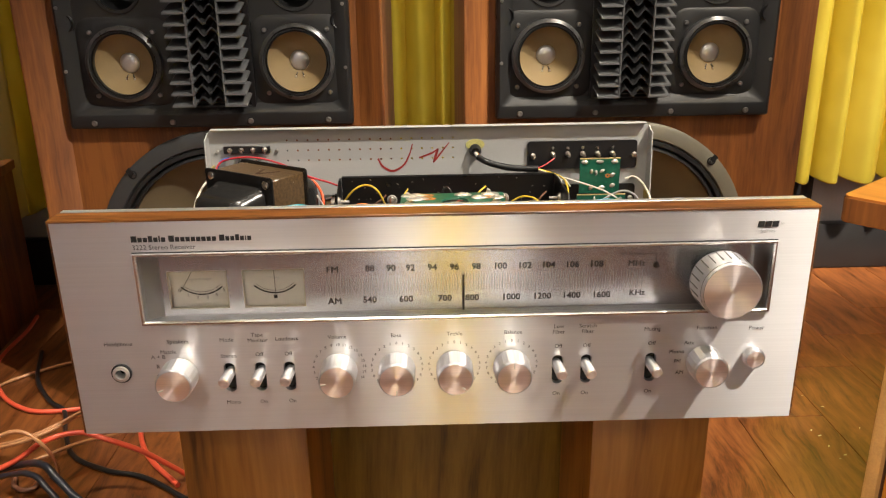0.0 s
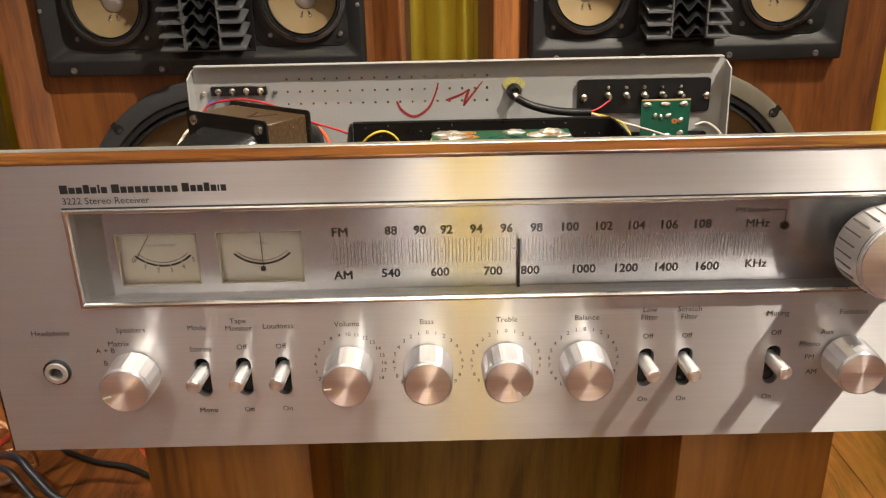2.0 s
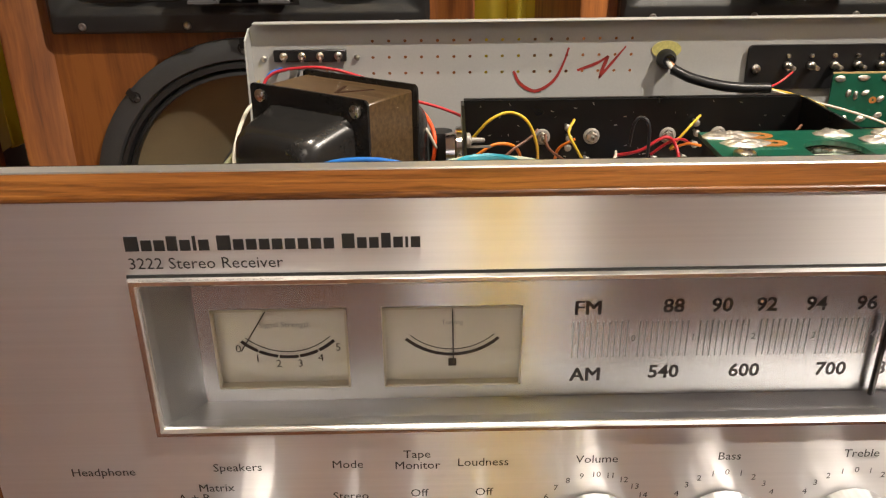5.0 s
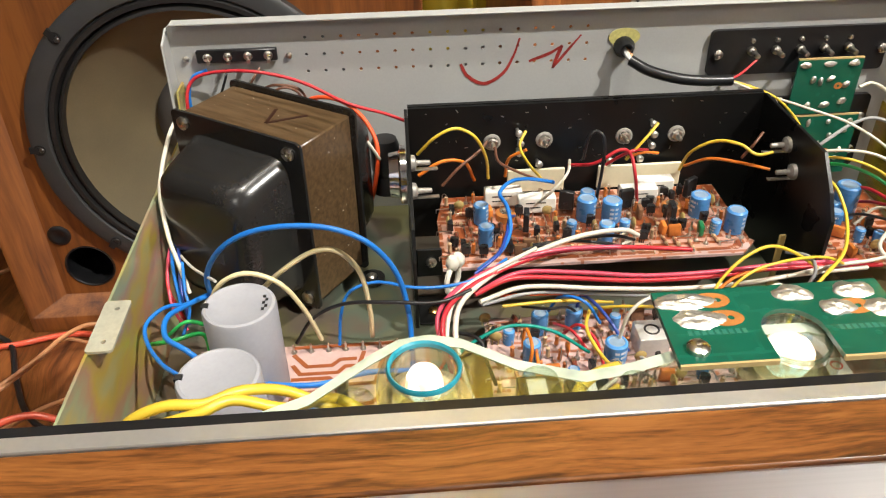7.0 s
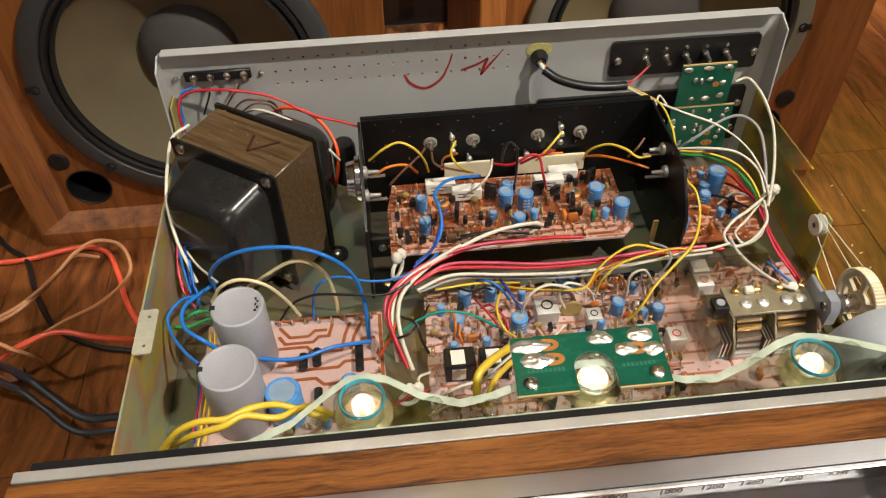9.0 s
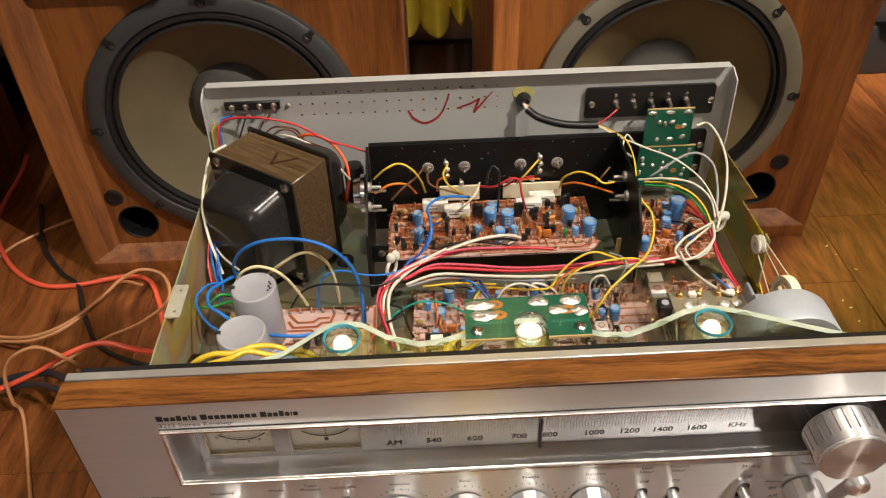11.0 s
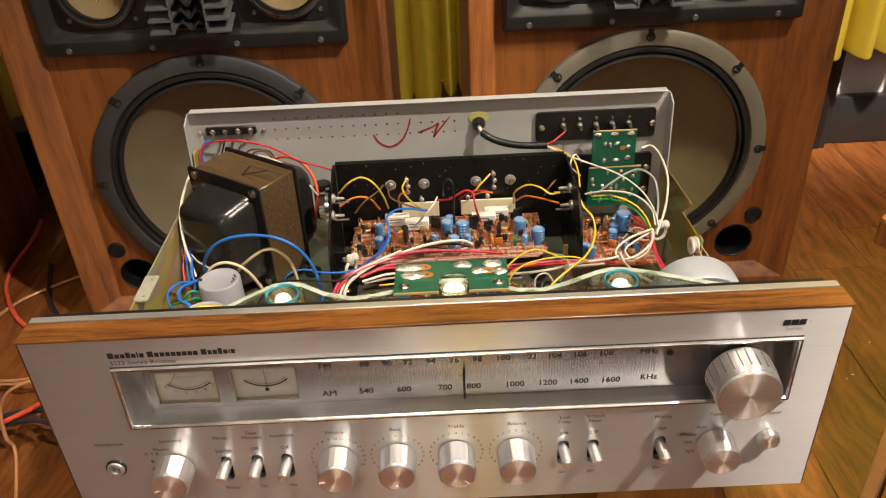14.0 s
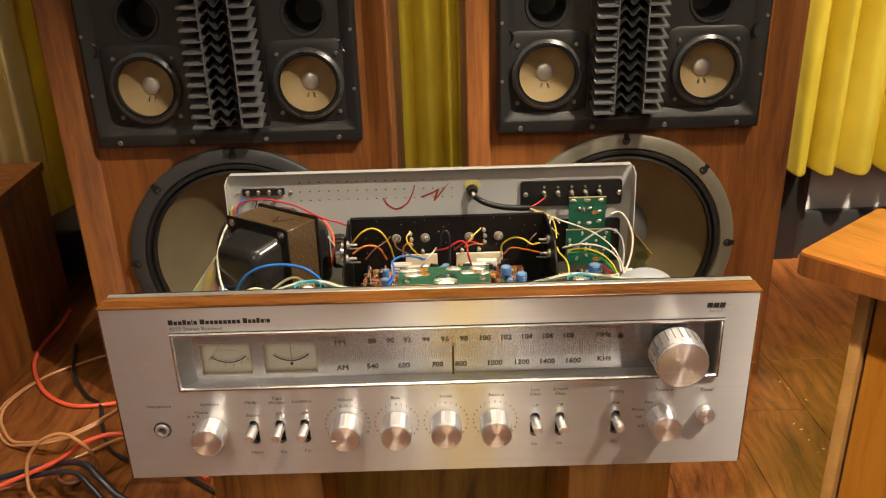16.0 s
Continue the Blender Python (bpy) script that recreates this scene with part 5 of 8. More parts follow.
for k in range(5):
    x = 0.1218 + 0.0150 * k
    bm = bmesh.new()
    lathe(bm, (x, 0.3374, 0.1005), "y", [(0.0026, 0), (0.0026, -0.003), (0.0016, -0.0036), (0.0015, -0.011), (0, -0.0115)], 10)
    part("terminal_post", bm, M["tin"], ap)
    screw(ap, (x, 0.3374, 0.1065), r=0.0015)
jp = part("input_panel", outline(round_rect(0.0450, 0.2070, 0.0180, 0.0685, 0.003), [], 0.3375, 0.3402), M["black_plastic"], rec, "black input socket panel")
for x, z in ((0.2025, 0.0535), (0.2020, 0.030)):
    screw(jp, (x, 0.3374, z), r=0.0030)


def stroke(points, w):
    path = smooth_path([(x, 0, z) for x, z in points], 6)
    bm = bmesh.new()
    lo, hi = [], []
    for i, p in enumerate(path):
        d = (path[min(i + 1, len(path) - 1)] - path[max(i - 1, 0)]).normalized()
        nrm = Vector((-d.z, 0, d.x))
        ww = w * (0.55 + 0.45 * math.sin(math.pi * min(1, 0.15 + i / len(path))))
        lo.append(bm.verts.new((p.x - nrm.x * ww, 0.3402, p.z - nrm.z * ww)))
        hi.append(bm.verts.new((p.x + nrm.x * ww, 0.3402, p.z + nrm.z * ww)))
    for i in range(len(path) - 1):
        bm.faces.new((lo[i], lo[i + 1], hi[i + 1], hi[i]))
    return bm


mark = part("marker_scrawl", stroke([(-0.0535, 0.0985), (-0.0490, 0.0905), (-0.0390, 0.0855), (-0.0280, 0.0915), (-0.0220, 0.1020), (-0.0185, 0.1130)], 0.0011), M["red_ink"], rear, "red marker scrawl", smooth=0)
part("marker_stroke", stroke([(-0.0125, 0.0985), (0.0000, 0.1030), (0.0070, 0.1075)], 0.0010), M["red_ink"], mark, smooth=0)
part("marker_stroke", stroke([(0.0070, 0.1075), (0.0045, 0.1010), (0.0020, 0.0935)], 0.0012), M["red_ink"], mark, smooth=0)
part("marker_stroke", stroke([(0.0020, 0.0935), (0.0095, 0.1030), (0.0180, 0.1135)], 0.0009), M["red_ink"], mark, smooth=0)

# power transformer, set askew
tr = new("power_transformer")
tr.parent = rec
tr.matrix_basis = pose(-0.161, 0.268, 0.0, 0, 0, -35.0)
tagged(tr, "heavy black and brown mains transformer")
HU, HV = 0.0395, 0.0205
part("laminated_core", slab(-HU, HU, -HV, HV, 0.0120, 0.1050, 0.0008, 1), M["lamination"], tr, "brown varnished core")
for v0, v1 in ((-HV - 0.0018, -HV - 0.0002), (HV + 0.0002, HV + 0.0018)):
    part("end_flange", outline(round_rect(-HU - 0.0028, HU + 0.0028, 0.0095, 0.1080, 0.003), [], v0, v1), M["black_paint"], tr)
for s in (-1, 1):
    y0 = s * (HV + 0.0018)
    bm = bmesh.new()
    L = []
    for dy, ux, z0, z1, rr in ((0, 0.0330, 0.0160, 0.0975, 0.010), (0.003, 0.0322, 0.0165, 0.0965, 0.010), (0.0205, 0.0300, 0.0185, 0.0925, 0.011), (0.0270, 0.0286, 0.0205, 0.0905, 0.012), (0.0305, 0.0255, 0.0240, 0.0870, 0.012), (0.0318, 0.0215, 0.0280, 0.0830, 0.010)):
        L.append([(u, y0 + s * dy, z) for u, z in round_rect(-ux, ux, z0, z1, rr, 5)])
    loft(bm, L)
    part("end_bell", bm, M["black_paint"], tr, "glossy black end bell", smooth=60)
for u in (-HU + 0.005, HU - 0.005):
    for z in (0.1015, 0.0155):
        screw(tr, (u, -HV - 0.0018, z), r=0.0036)
for u in (-HU - 0.006, HU + 0.006):
    bm = outline(ring_points(u, 0.020, 0.0075, 20), [ring_points(u, 0.020, 0.0026, 12)], 0.0035, 0.0055, "z")
    part("mounting_foot", bm, M["black_paint"], tr)
    screw(tr, (u, 0.020, 0.0055), "z", 0.0030, 1)
for p, q in (((0.002, 0.008), (0.008, -0.007)), ((0.008, -0.007), (0.021, 0.010))):
    bm = bmesh.new()
    d = (Vector(q) - Vector(p)).normalized()
    nrm = Vector((-d.y, d.x)) * 0.0009
    loft(bm, [[(v.x, v.y, z) for v in (Vector(p) - nrm, Vector(p) + nrm, Vector(q) + nrm, Vector(q) - nrm)] for z in (0.1050, 0.1053)])
    part("marker_stroke", bm, M["brown_marker"], tr, "brown marker stroke", smooth=0)

rnd = random.Random(12)
bm = bmesh.new()
for k in range(14):
    x, y, q = rnd.uniform(-HU, HU), rnd.uniform(-HV, HV), rnd.uniform(0.00012, 0.00028)
    rect_prism(bm, x - q, x + q, y - q, y + q, 0.1050, 0.10515)
for k in range(10):
    z, y, q = rnd.uniform(0.03, 0.10), rnd.uniform(-HV, HV), rnd.uniform(0.00012, 0.00030)
    rect_prism(bm, HU, HU + 0.00015, y - q, y + q, z - q, z + q)
tagged(part("dust_specks", bm, M["nylon"], tr, smooth=0), kind="stuff")


# printed boards and their small parts
def lead(bm, p, q, r=0.0003):
    rod(bm, p, q, r, 5)


def can_mesh(name, r, h, body, top):
    bm = bmesh.new()
    lathe(bm, (0, 0, 0), "z", [(r * 0.85, 0), (r * 0.97, 0.0008), (r * 0.93, 0.002), (r, 0.003), (r, h - 0.0008), (r - 0.0008, h), (r * 0.72, h)], 18)
    n = len(bm.faces)
    lathe(bm, (0, 0, 0), "z", [(r * 0.72, h), (r * 0.70, h - 0.0004), (0, h - 0.0004)], 18)
    k = len(bm.faces)
    for row in range(3):
        z0, z1 = h * (0.30 + 0.2 * row), h * (0.40 + 0.2 * row)
        for a0, a1 in ((-150, -128), (-120, -100 + 14 * row), (30, 52), (60, 78)):
            ring = [(1.012 * r * math.cos(radians(a)), 1.012 * r * math.sin(radians(a))) for a in (a0, (a0 + a1) / 2, a1)]
            bm.faces.new([bm.verts.new((x, y, z0)) for x, y in ring] + [bm.verts.new((x, y, z1)) for x, y in reversed(ring)])
    bm.faces.ensure_lookup_table()
    for f in bm.faces[n:k]:
        f.material_index = 1
    for f in bm.faces[k:]:
        f.material_index = 2
    return mesh_of(name, bm, [body, top, M["sleeve_print"]], 40)


def resistor_mesh(material, L=0.0065, r=0.0011):
    bm = bmesh.new()
    lathe(bm, (-L / 2, 0, 0.0017), "x", [(0, 0), (r * 0.9, 0.0002), (r * 1.1, 0.0010), (r * 0.85, 0.0018), (r * 0.85, L - 0.0018), (r * 1.1, L - 0.0010), (r * 0.9, L - 0.0002), (0, L)], 8)
    n = len(bm.faces)
    for s in (-1, 1):
        lead(bm, (s * L / 2, 0, 0.0017), (s * (L / 2 + 0.0018), 0, 0.0017))
        lead(bm, (s * (L / 2 + 0.0018), 0, 0.0017), (s * (L / 2 + 0.0018), 0, -0.0005))
    k = len(bm.faces)
    for q in (0.26, 0.40, 0.54, 0.76):
        lathe(bm, (-L / 2 + L * q, 0, 0.0017), "x", [(r * 0.92, 0), (r * 0.92, L * 0.075)], 8)
    bm.faces.ensure_lookup_table()
    for f in bm.faces[n:k]:
        f.material_index = 1
    for f in bm.faces[k:]:
        f.material_index = 2
    return mesh_of("resistor", bm, [material, M["tin"], M["band_red"]], 40)


def upright_resistor_mesh(material):
    bm = bmesh.new()
    lathe(bm, (0, 0, 0.001), "z", [(0, 0), (0.0011, 0.0002), (0.0012, 0.001), (0.0010, 0.0018), (0.0010, 0.005), (0.0012, 0.0058), (0, 0.0068)], 8)
    n = len(bm.faces)
    tube(bm, [(0, 0, 0.0076), (0.0006, 0, 0.0088), (0.0018, 0, 0.0088), (0.0024, 0, 0.007), (0.0024, 0, 0)], 0.0003, 5, 3)
    bm.faces.ensure_lookup_table()
    for f in bm.faces[n:]:
        f.material_index = 1
    return mesh_of("resistor", bm, [material, M["tin"]], 40)


def transistor_mesh():
    bm = bmesh.new()
    ring = [(0.0024 * math.cos(a), 0.0024 * math.sin(a)) for a in [radians(t) for t in range(-150, -29, 20)]] + [(0.0024, 0.0006), (-0.0024, 0.0006)]
    loft(bm, [[(x, y, z) for x, y in ring] for z in (0.003, 0.0078)])
    for x in (-0.0012, 0, 0.0012):
        lead(bm, (x, -0.0005, 0), (x, -0.0005, 0.003))
    return mesh_of("transistor", bm, M["transistor"], 30)


def disc_mesh(material):
    bm = bmesh.new()
    lathe(bm, (0, -0.0011, 0.0052), "y", [(0, 0), (0.0024, 0.0002), (0.0031, 0.0011), (0.0024, 0.0020), (0, 0.0022)], 14)
    for x in (-0.0015, 0.0015):
        lead(bm, (x, 0, 0), (x, 0, 0.003))
    return mesh_of("ceramic_capacitor", bm, material, 60)


def film_mesh(material):
    return mesh_of("film_capacitor", slab(-0.0035, 0.0035, -0.0014, 0.0014, 0.0005, 0.0075, 0.0009, 2), material, 40)


def pin_mesh():
    bm = bmesh.new()
    lathe(bm, (0, 0, 0), "z", [(0.0016, 0), (0.0014, 0.0008), (0.0006, 0.0016), (0.0005, 0.0050), (0, 0.0052)], 8)
    return mesh_of("terminal_pin", bm, M["tin"], 40)


def jumper_mesh():
    bm = bmesh.new()
    tube(bm, [(-0.0045, 0, -0.0005), (-0.0044, 0, 0.0012), (-0.0038, 0, 0.0020), (0.0038, 0, 0.0020), (0.0044, 0, 0.0012), (0.0045, 0, -0.0005)], 0.00035, 5, 2)
    return mesh_of("jumper_wire", bm, M["tin"], 40)


SMALL = {"jump": jumper_mesh(), "can_s": can_mesh("electrolytic", 0.0029, 0.0090, M["cap_blue"], M["cap_top"]), "can_m": can_mesh("electrolytic", 0.0043, 0.0125, M["cap_blue"], M["cap_top"]),
         "can_l": can_mesh("electrolytic", 0.0055, 0.0140, M["cap_blue"], M["cap_top"]), "can_tall": can_mesh("electrolytic", 0.0069, 0.0220, M["cap_blue"], M["cap_top"]), "can_xl": can_mesh("electrolytic", 0.0068, 0.0180, M["cap_blue"], M["cap_top"]),
         "res": resistor_mesh(M["resistor"]), "res_d": resistor_mesh(M["resistor_dark"], 0.0085, 0.0014), "res_u": upright_resistor_mesh(M["resistor"]), "res_o": upright_resistor_mesh(M["cap_orange"]),
         "tra": transistor_mesh(), "disc": disc_mesh(M["cap_orange"]), "disc_t": disc_mesh(M["cap_tan"]), "film": film_mesh(M["cap_green"]), "film_o": film_mesh(M["cap_orange"]), "film_b": film_mesh(M["resistor_dark"]), "pin": pin_mesh()}
KIND = {"jump": "jumper_wire", "can_s": "electrolytic_capacitor", "can_m": "electrolytic_capacitor", "can_l": "electrolytic_capacitor", "can_xl": "electrolytic_capacitor", "can_tall": "electrolytic_capacitor", "res": "resistor", "res_d": "resistor", "res_u": "resistor", "res_o": "resistor",
        "tra": "transistor", "disc": "ceramic_capacitor", "disc_t": "ceramic_capacitor", "film": "film_capacitor", "film_o": "film_capacitor", "film_b": "film_capacitor", "pin": "terminal_pin"}


def strew(owner, x0, x1, y0, y1, z, n, seed, keep=(), mix=(("jump", 8), ("res", 10), ("res_d", 4), ("res_u", 9), ("res_o", 3), ("tra", 4), ("disc", 2), ("disc_t", 3), ("can_s", 1), ("pin", 7), ("film_o", 1), ("film_b", 1))):
    """Lays small parts over a board without letting them overlap."""
    rnd = random.Random(seed)
    kinds = [k for k, c in mix for _ in range(c)]
    taken = list(keep)
    done = tries = 0
    while done < n and tries < n * 40:
        tries += 1
        x, y = rnd.uniform(x0, x1), rnd.uniform(y0, y1)
        k = rnd.choice(kinds)
        r = {"res": 0.0036, "res_d": 0.0045, "can_s": 0.0030, "film_o": 0.0034, "film_b": 0.0034}.get(k, 0.0026)
        if any((x - a) ** 2 + (y - b) ** 2 < (r + c) ** 2 * 0.72 for a, b, c in taken):
            continue
        taken.append((x, y, r))
        turn = rnd.choice((0, 90, 180, 270)) + rnd.uniform(-7, 7)
        place(KIND[k], SMALL[k], owner, pose(x, y, z, rnd.uniform(-5, 5), rnd.uniform(-5, 5), turn))
        done += 1


def fit_out(owner, z, items):
    for k, x, y in items:
        place(KIND[k], SMALL[k], owner, pose(x, y, z, 0, 0, (x * 9000) % 360))
    return [(x, y, {"can_l": 0.006, "can_xl": 0.0075, "can_tall": 0.0075, "can_m": 0.0045}.get(k, 0.004)) for k, x, y in items]


# power supply board and reservoir capacitors
pb = part("power_board", outline([(-0.196, 0.052), (-0.0830, 0.052), (-0.0830, 0.193), (-0.196, 0.193)], [], 0.0120, 0.0136, "z"), M["pcb_field"], rec, "pink-brown power supply circuit board", smooth=0)


def reservoir(x, y, r, h, z0=0.0136):
    bm = bmesh.new()
    lathe(bm, (x, y, z0), "z", [(r * 0.96, 0), (r, 0.001), (r, h - 0.0016), (r - 0.0006, h - 0.0004), (r - 0.0018, h), (r - 0.0030, h - 0.0006), (0, h - 0.0006)], 40)
    c = part("reservoir_capacitor", bm, M["cap_grey"], rec, "large grey reservoir capacitor")
    part("polarity_mark", slab(x - r - 0.0002, x - r + 0.003, y - 0.0015, y + 0.0015, z0 + h - 0.004, z0 + h + 0.0002), M["ink"], c, smooth=0)
    return c


ca = reservoir(-0.1655, 0.1640, 0.0160, 0.0515)
reservoir(-0.1675, 0.1205, 0.0165, 0.0515)
bm = bmesh.new()
for k in range(5):
    rect_prism(bm, -0.1555 + 0.0012 * (k % 2), -0.1543 + 0.0012 * (k % 2), 0.163 + 0.0022 * k - 0.004, 0.1645 + 0.0022 * k - 0.004, 0.0650, 0.06525)
part("printed_bars", bm, M["ink"], ca, smooth=0)
keep = fit_out(pb, 0.0136, [("can_l", -0.104, 0.131), ("res_d", -0.140, 0.158), ("res_d", -0.128, 0.160)])
bm = bmesh.new()
lathe(bm, (-0.1415, 0.1185, 0.0136), "z", [(0.0102, 0), (0.0105, 0.0014), (0.0099, 0.0026), (0.0105, 0.004), (0.0105, 0.0255), (0.0095, 0.0268), (0.0078, 0.0268)], 32)
blue = part("blue_capacitor", bm, M["cap_blue"], rec, "fat blue electrolytic capacitor")
bm = bmesh.new()
lathe(bm, (-0.1415, 0.1185, 0.0136), "z", [(0.0078, 0.0268), (0.0076, 0.0262), (0, 0.0262)], 32)
part("capacitor_top", bm, M["cap_top"], blue)
for x, y in ((-0.1335, 0.155), (-0.1250, 0.158), (-0.1240, 0.128), (-0.0985, 0.151), (-0.0985, 0.158)):
    bm = bmesh.new()
    lathe(bm, (x, y, 0.0166), "y", [(0, -0.006), (0.0027, -0.0056), (0.0027, 0.0056), (0, 0.006)], 14)
    part("diode", bm, M["transistor"], pb, "black rectifier diode")
TRACKS = [((-0.150, 0.1865), (-0.143, 0.1775), (-0.131, 0.1775), (-0.127, 0.1815), (-0.119, 0.1815)),
          ((-0.150, 0.1790), (-0.146, 0.1725), (-0.128, 0.1725), (-0.1245, 0.1765), (-0.118, 0.1765), (-0.1155, 0.1865)),
          ((-0.150, 0.1690), (-0.132, 0.1690), (-0.127, 0.1640), (-0.110, 0.1640), (-0.1075, 0.1760), (-0.104, 0.1865)),
          ((-0.1040, 0.1640), (-0.1015, 0.1750), (-0.096, 0.1865)), ((-0.098, 0.1640), (-0.0965, 0.1720), (-0.088, 0.1720)),
          ((-0.150, 0.1560), (-0.138, 0.1560), (-0.134, 0.1510), (-0.112, 0.1510), (-0.108, 0.1550), (-0.088, 0.1550)),
          ((-0.146, 0.1440), (-0.126, 0.1440), (-0.121, 0.1390), (-0.100, 0.1390), (-0.096, 0.1430), (-0.088, 0.1430)),
          ((-0.118, 0.1330), (-0.106, 0.1330), (-0.102, 0.1290), (-0.088, 0.1290)), ((-0.150, 0.104), (-0.130, 0.104), (-0.118, 0.112), (-0.092, 0.112)),
          ((-0.160, 0.090), (-0.120, 0.090), (-0.100, 0.100), (-0.088, 0.100)), ((-0.194, 0.074), (-0.150, 0.074), (-0.140, 0.080), (-0.090, 0.080)),
          ((-0.0845, 0.054), (-0.0845, 0.191)), ((-0.150, 0.1915), (-0.086, 0.1915))]


def copper_track(owner, pts, z, half, material, label):
    """A flat mitred run of copper."""
    P = [Vector((x, y, z)) for x, y in pts]
    sides = []
    for i, p in enumerate(P):
        d0 = (p - P[i - 1]).normalized() if i else (P[1] - p).normalized()
        d1 = (P[i + 1] - p).normalized() if i < len(P) - 1 else d0
        mid = (Vector((-d0.y, d0.x, 0)) + Vector((-d1.y, d1.x, 0))).normalized()
        sides.append(mid * (half / max(0.5, mid.dot(Vector((-d0.y, d0.x, 0))))))
    up = Vector((0, 0, 0.00012))
    bm = bmesh.new()
    loft(bm, [[tuple(p - n), tuple(p + n), tuple(p + n + up), tuple(p - n + up)] for p, n in zip(P, sides)])
    return part("copper_track", bm, material, owner, label, smooth=0)


for pts in TRACKS:
    copper_track(pb, pts, 0.01365, 0.0011, M["track"], "brown copper track")
for k in range(8):
    place("terminal_pin", SMALL["pin"], pb, pose(-0.150 + 0.0085 * k, 0.1885, 0.0136))
for y in (0.159, 0.152, 0.145):
    place("terminal_pin", SMALL["pin"], pb, pose(-0.0865, y, 0.0136))
strew(pb, -0.150, -0.088, 0.060, 0.112, 0.0136, 30, 21, keep)

# amplifier board in its black bracket
hs = part("heat_sink_bracket", slab(-0.0870, 0.1180, 0.3010, 0.3030, 0.0030, 0.0890), M["black_steel"], rec, "black sheet-steel heat sink bracket", smooth=0)
part("bracket_wing", outline([(0.206, 0.003), (0.3010, 0.003), (0.3010, 0.089), (0.228, 0.089), (0.214, 0.074), (0.206, 0.062)], [], 0.1180, 0.1198, "x"), M["black_steel"], hs, smooth=0)
part("bracket_wing", outline([(0.214, 0.003), (0.3010, 0.003), (0.3010, 0.089), (0.290, 0.089), (0.222, 0.060), (0.214, 0.045)], [], -0.0890, -0.0872, "x"), M["black_steel"], hs, smooth=0)
part("bracket_lip", slab(-0.0870, 0.1180, 0.3030, 0.3060, 0.0880, 0.0895), M["black_steel"], hs, smooth=0)
for x in (-0.0390, -0.0085, 0.0385, 0.0695):
    bm = bmesh.new()
    lathe(bm, (x, 0.3008, 0.0662), "y", [(0.0050, 0), (0.0050, -0.0008), (0.0042, -0.0014), (0.0034, -0.0014)], 22)
    w = part("washer", bm, M["mica"], hs)
    bm = bmesh.new()
    lathe(bm, (x, 0.2996, 0.0662), "y", [(0.0034, 0.0004), (0.0034, -0.0016), (0.0029, -0.0020), (0.0014, -0.0020)], 6)
    part("nut", bm, M["tin"], w, smooth=0)
    bm = bmesh.new()
    lathe(bm, (x, 0.2980, 0.0662), "y", [(0.0014, 0.001), (0.0014, -0.0050), (0.0010, -0.0056), (0, -0.0056)], 10)
    part("stud", bm, M["tin"], w)
rnd = random.Random(77)
bm = bmesh.new()
for k in range(46):
    x, z, q, a = rnd.uniform(-0.082, 0.112), rnd.uniform(0.050, 0.087), rnd.uniform(0.0002, 0.0011), rnd.uniform(0, math.pi)
    c, t = math.cos(a) * q, math.sin(a) * q
    bm.faces.new([bm.verts.new((x + i * c - j * t * 0.3, 0.3007, z + i * t + j * c * 0.3)) for i, j in ((-1, -1), (1, -1), (1, 1), (-1, 1))])
tagged(part("scuff_marks", bm, M["tin"], hs, smooth=0), kind="stuff")
part("bracket_tab", slab(-0.0868, -0.0730, 0.2360, 0.2374, 0.0200, 0.0380, 0.0006, 1), M["black_steel"], hs, smooth=0)
screw(hs, (-0.0790, 0.2358, 0.0300), r=0.0030)
part("bracket_foot", slab(-0.0868, -0.0700, 0.2160, 0.2400, 0.0030, 0.0042, 0.0004, 1), M["black_steel"], hs, smooth=0)
screw(hs, (-0.0785, 0.2255, 0.0042), "z", 0.0032, 1, material=M["brass"])
for x, z in ((-0.0240, 0.061), (-0.0235, 0.067), (-0.0245, 0.0735), (0.0540, 0.062), (0.0545, 0.069), (0.0535, 0.0755), (-0.012, 0.053), (0.030, 0.053), (0.048, 0.0535)):
    bm = bmesh.new()
    rod(bm, (x, 0.3010, z), (x, 0.2950, z - 0.001), 0.0010, 6, 0.0007)
    part("transistor_pin", bm, M["tin"], hs)
    bm = bmesh.new()
    lathe(bm, (x + 0.0006, 0.2962, z - 0.0008), "y", [(0, 0.003), (0.0019, 0.0018), (0.0023, 0), (0.0015, -0.0014), (0, -0.0018)], 10)
    part("solder_joint", bm, M["solder"], hs)
for sx, x in ((1, -0.0870), (-1, 0.1178)):
    for z, y in ((0.076, 0.262), (0.066, 0.250)):
        bm = bmesh.new()
        lathe(bm, (x, y, z), "x", [(0.0045, 0), (0.0042, sx * 0.002), (0.0016, sx * 0.003), (0.0013, sx * 0.010), (0, sx * 0.0105)], 12)
        term = part("insulated_terminal", bm, M["mica"], hs)
        part("solder_tag", slab(min(x, x + sx * 0.014), max(x, x + sx * 0.014), y - 0.0012, y + 0.0012, z - 0.0042, z - 0.0034), M["solder"], term)
bm = bmesh.new()
lathe(bm, (-0.0898, 0.268, 0.066), "x", [(0.016, 0), (0.016, -0.003), (0.013, -0.004), (0.012, -0.009), (0, -0.0095)], 28)
part("power_transistor", bm, M["chrome"], hs, "silver metal-can power transistor")

bm = bmesh.new()
lathe(bm, (-0.1010, 0.3040, 0.0360), "z", [(0.0085, 0), (0.0085, 0.010), (0.0078, 0.011), (0.0078, 0.014), (0.0085, 0.015), (0.0085, 0.030), (0.0070, 0.034), (0, 0.0345)], 24)
part("fuse_holder", bm, M["black_plastic"], rec, "black round fuse holder")
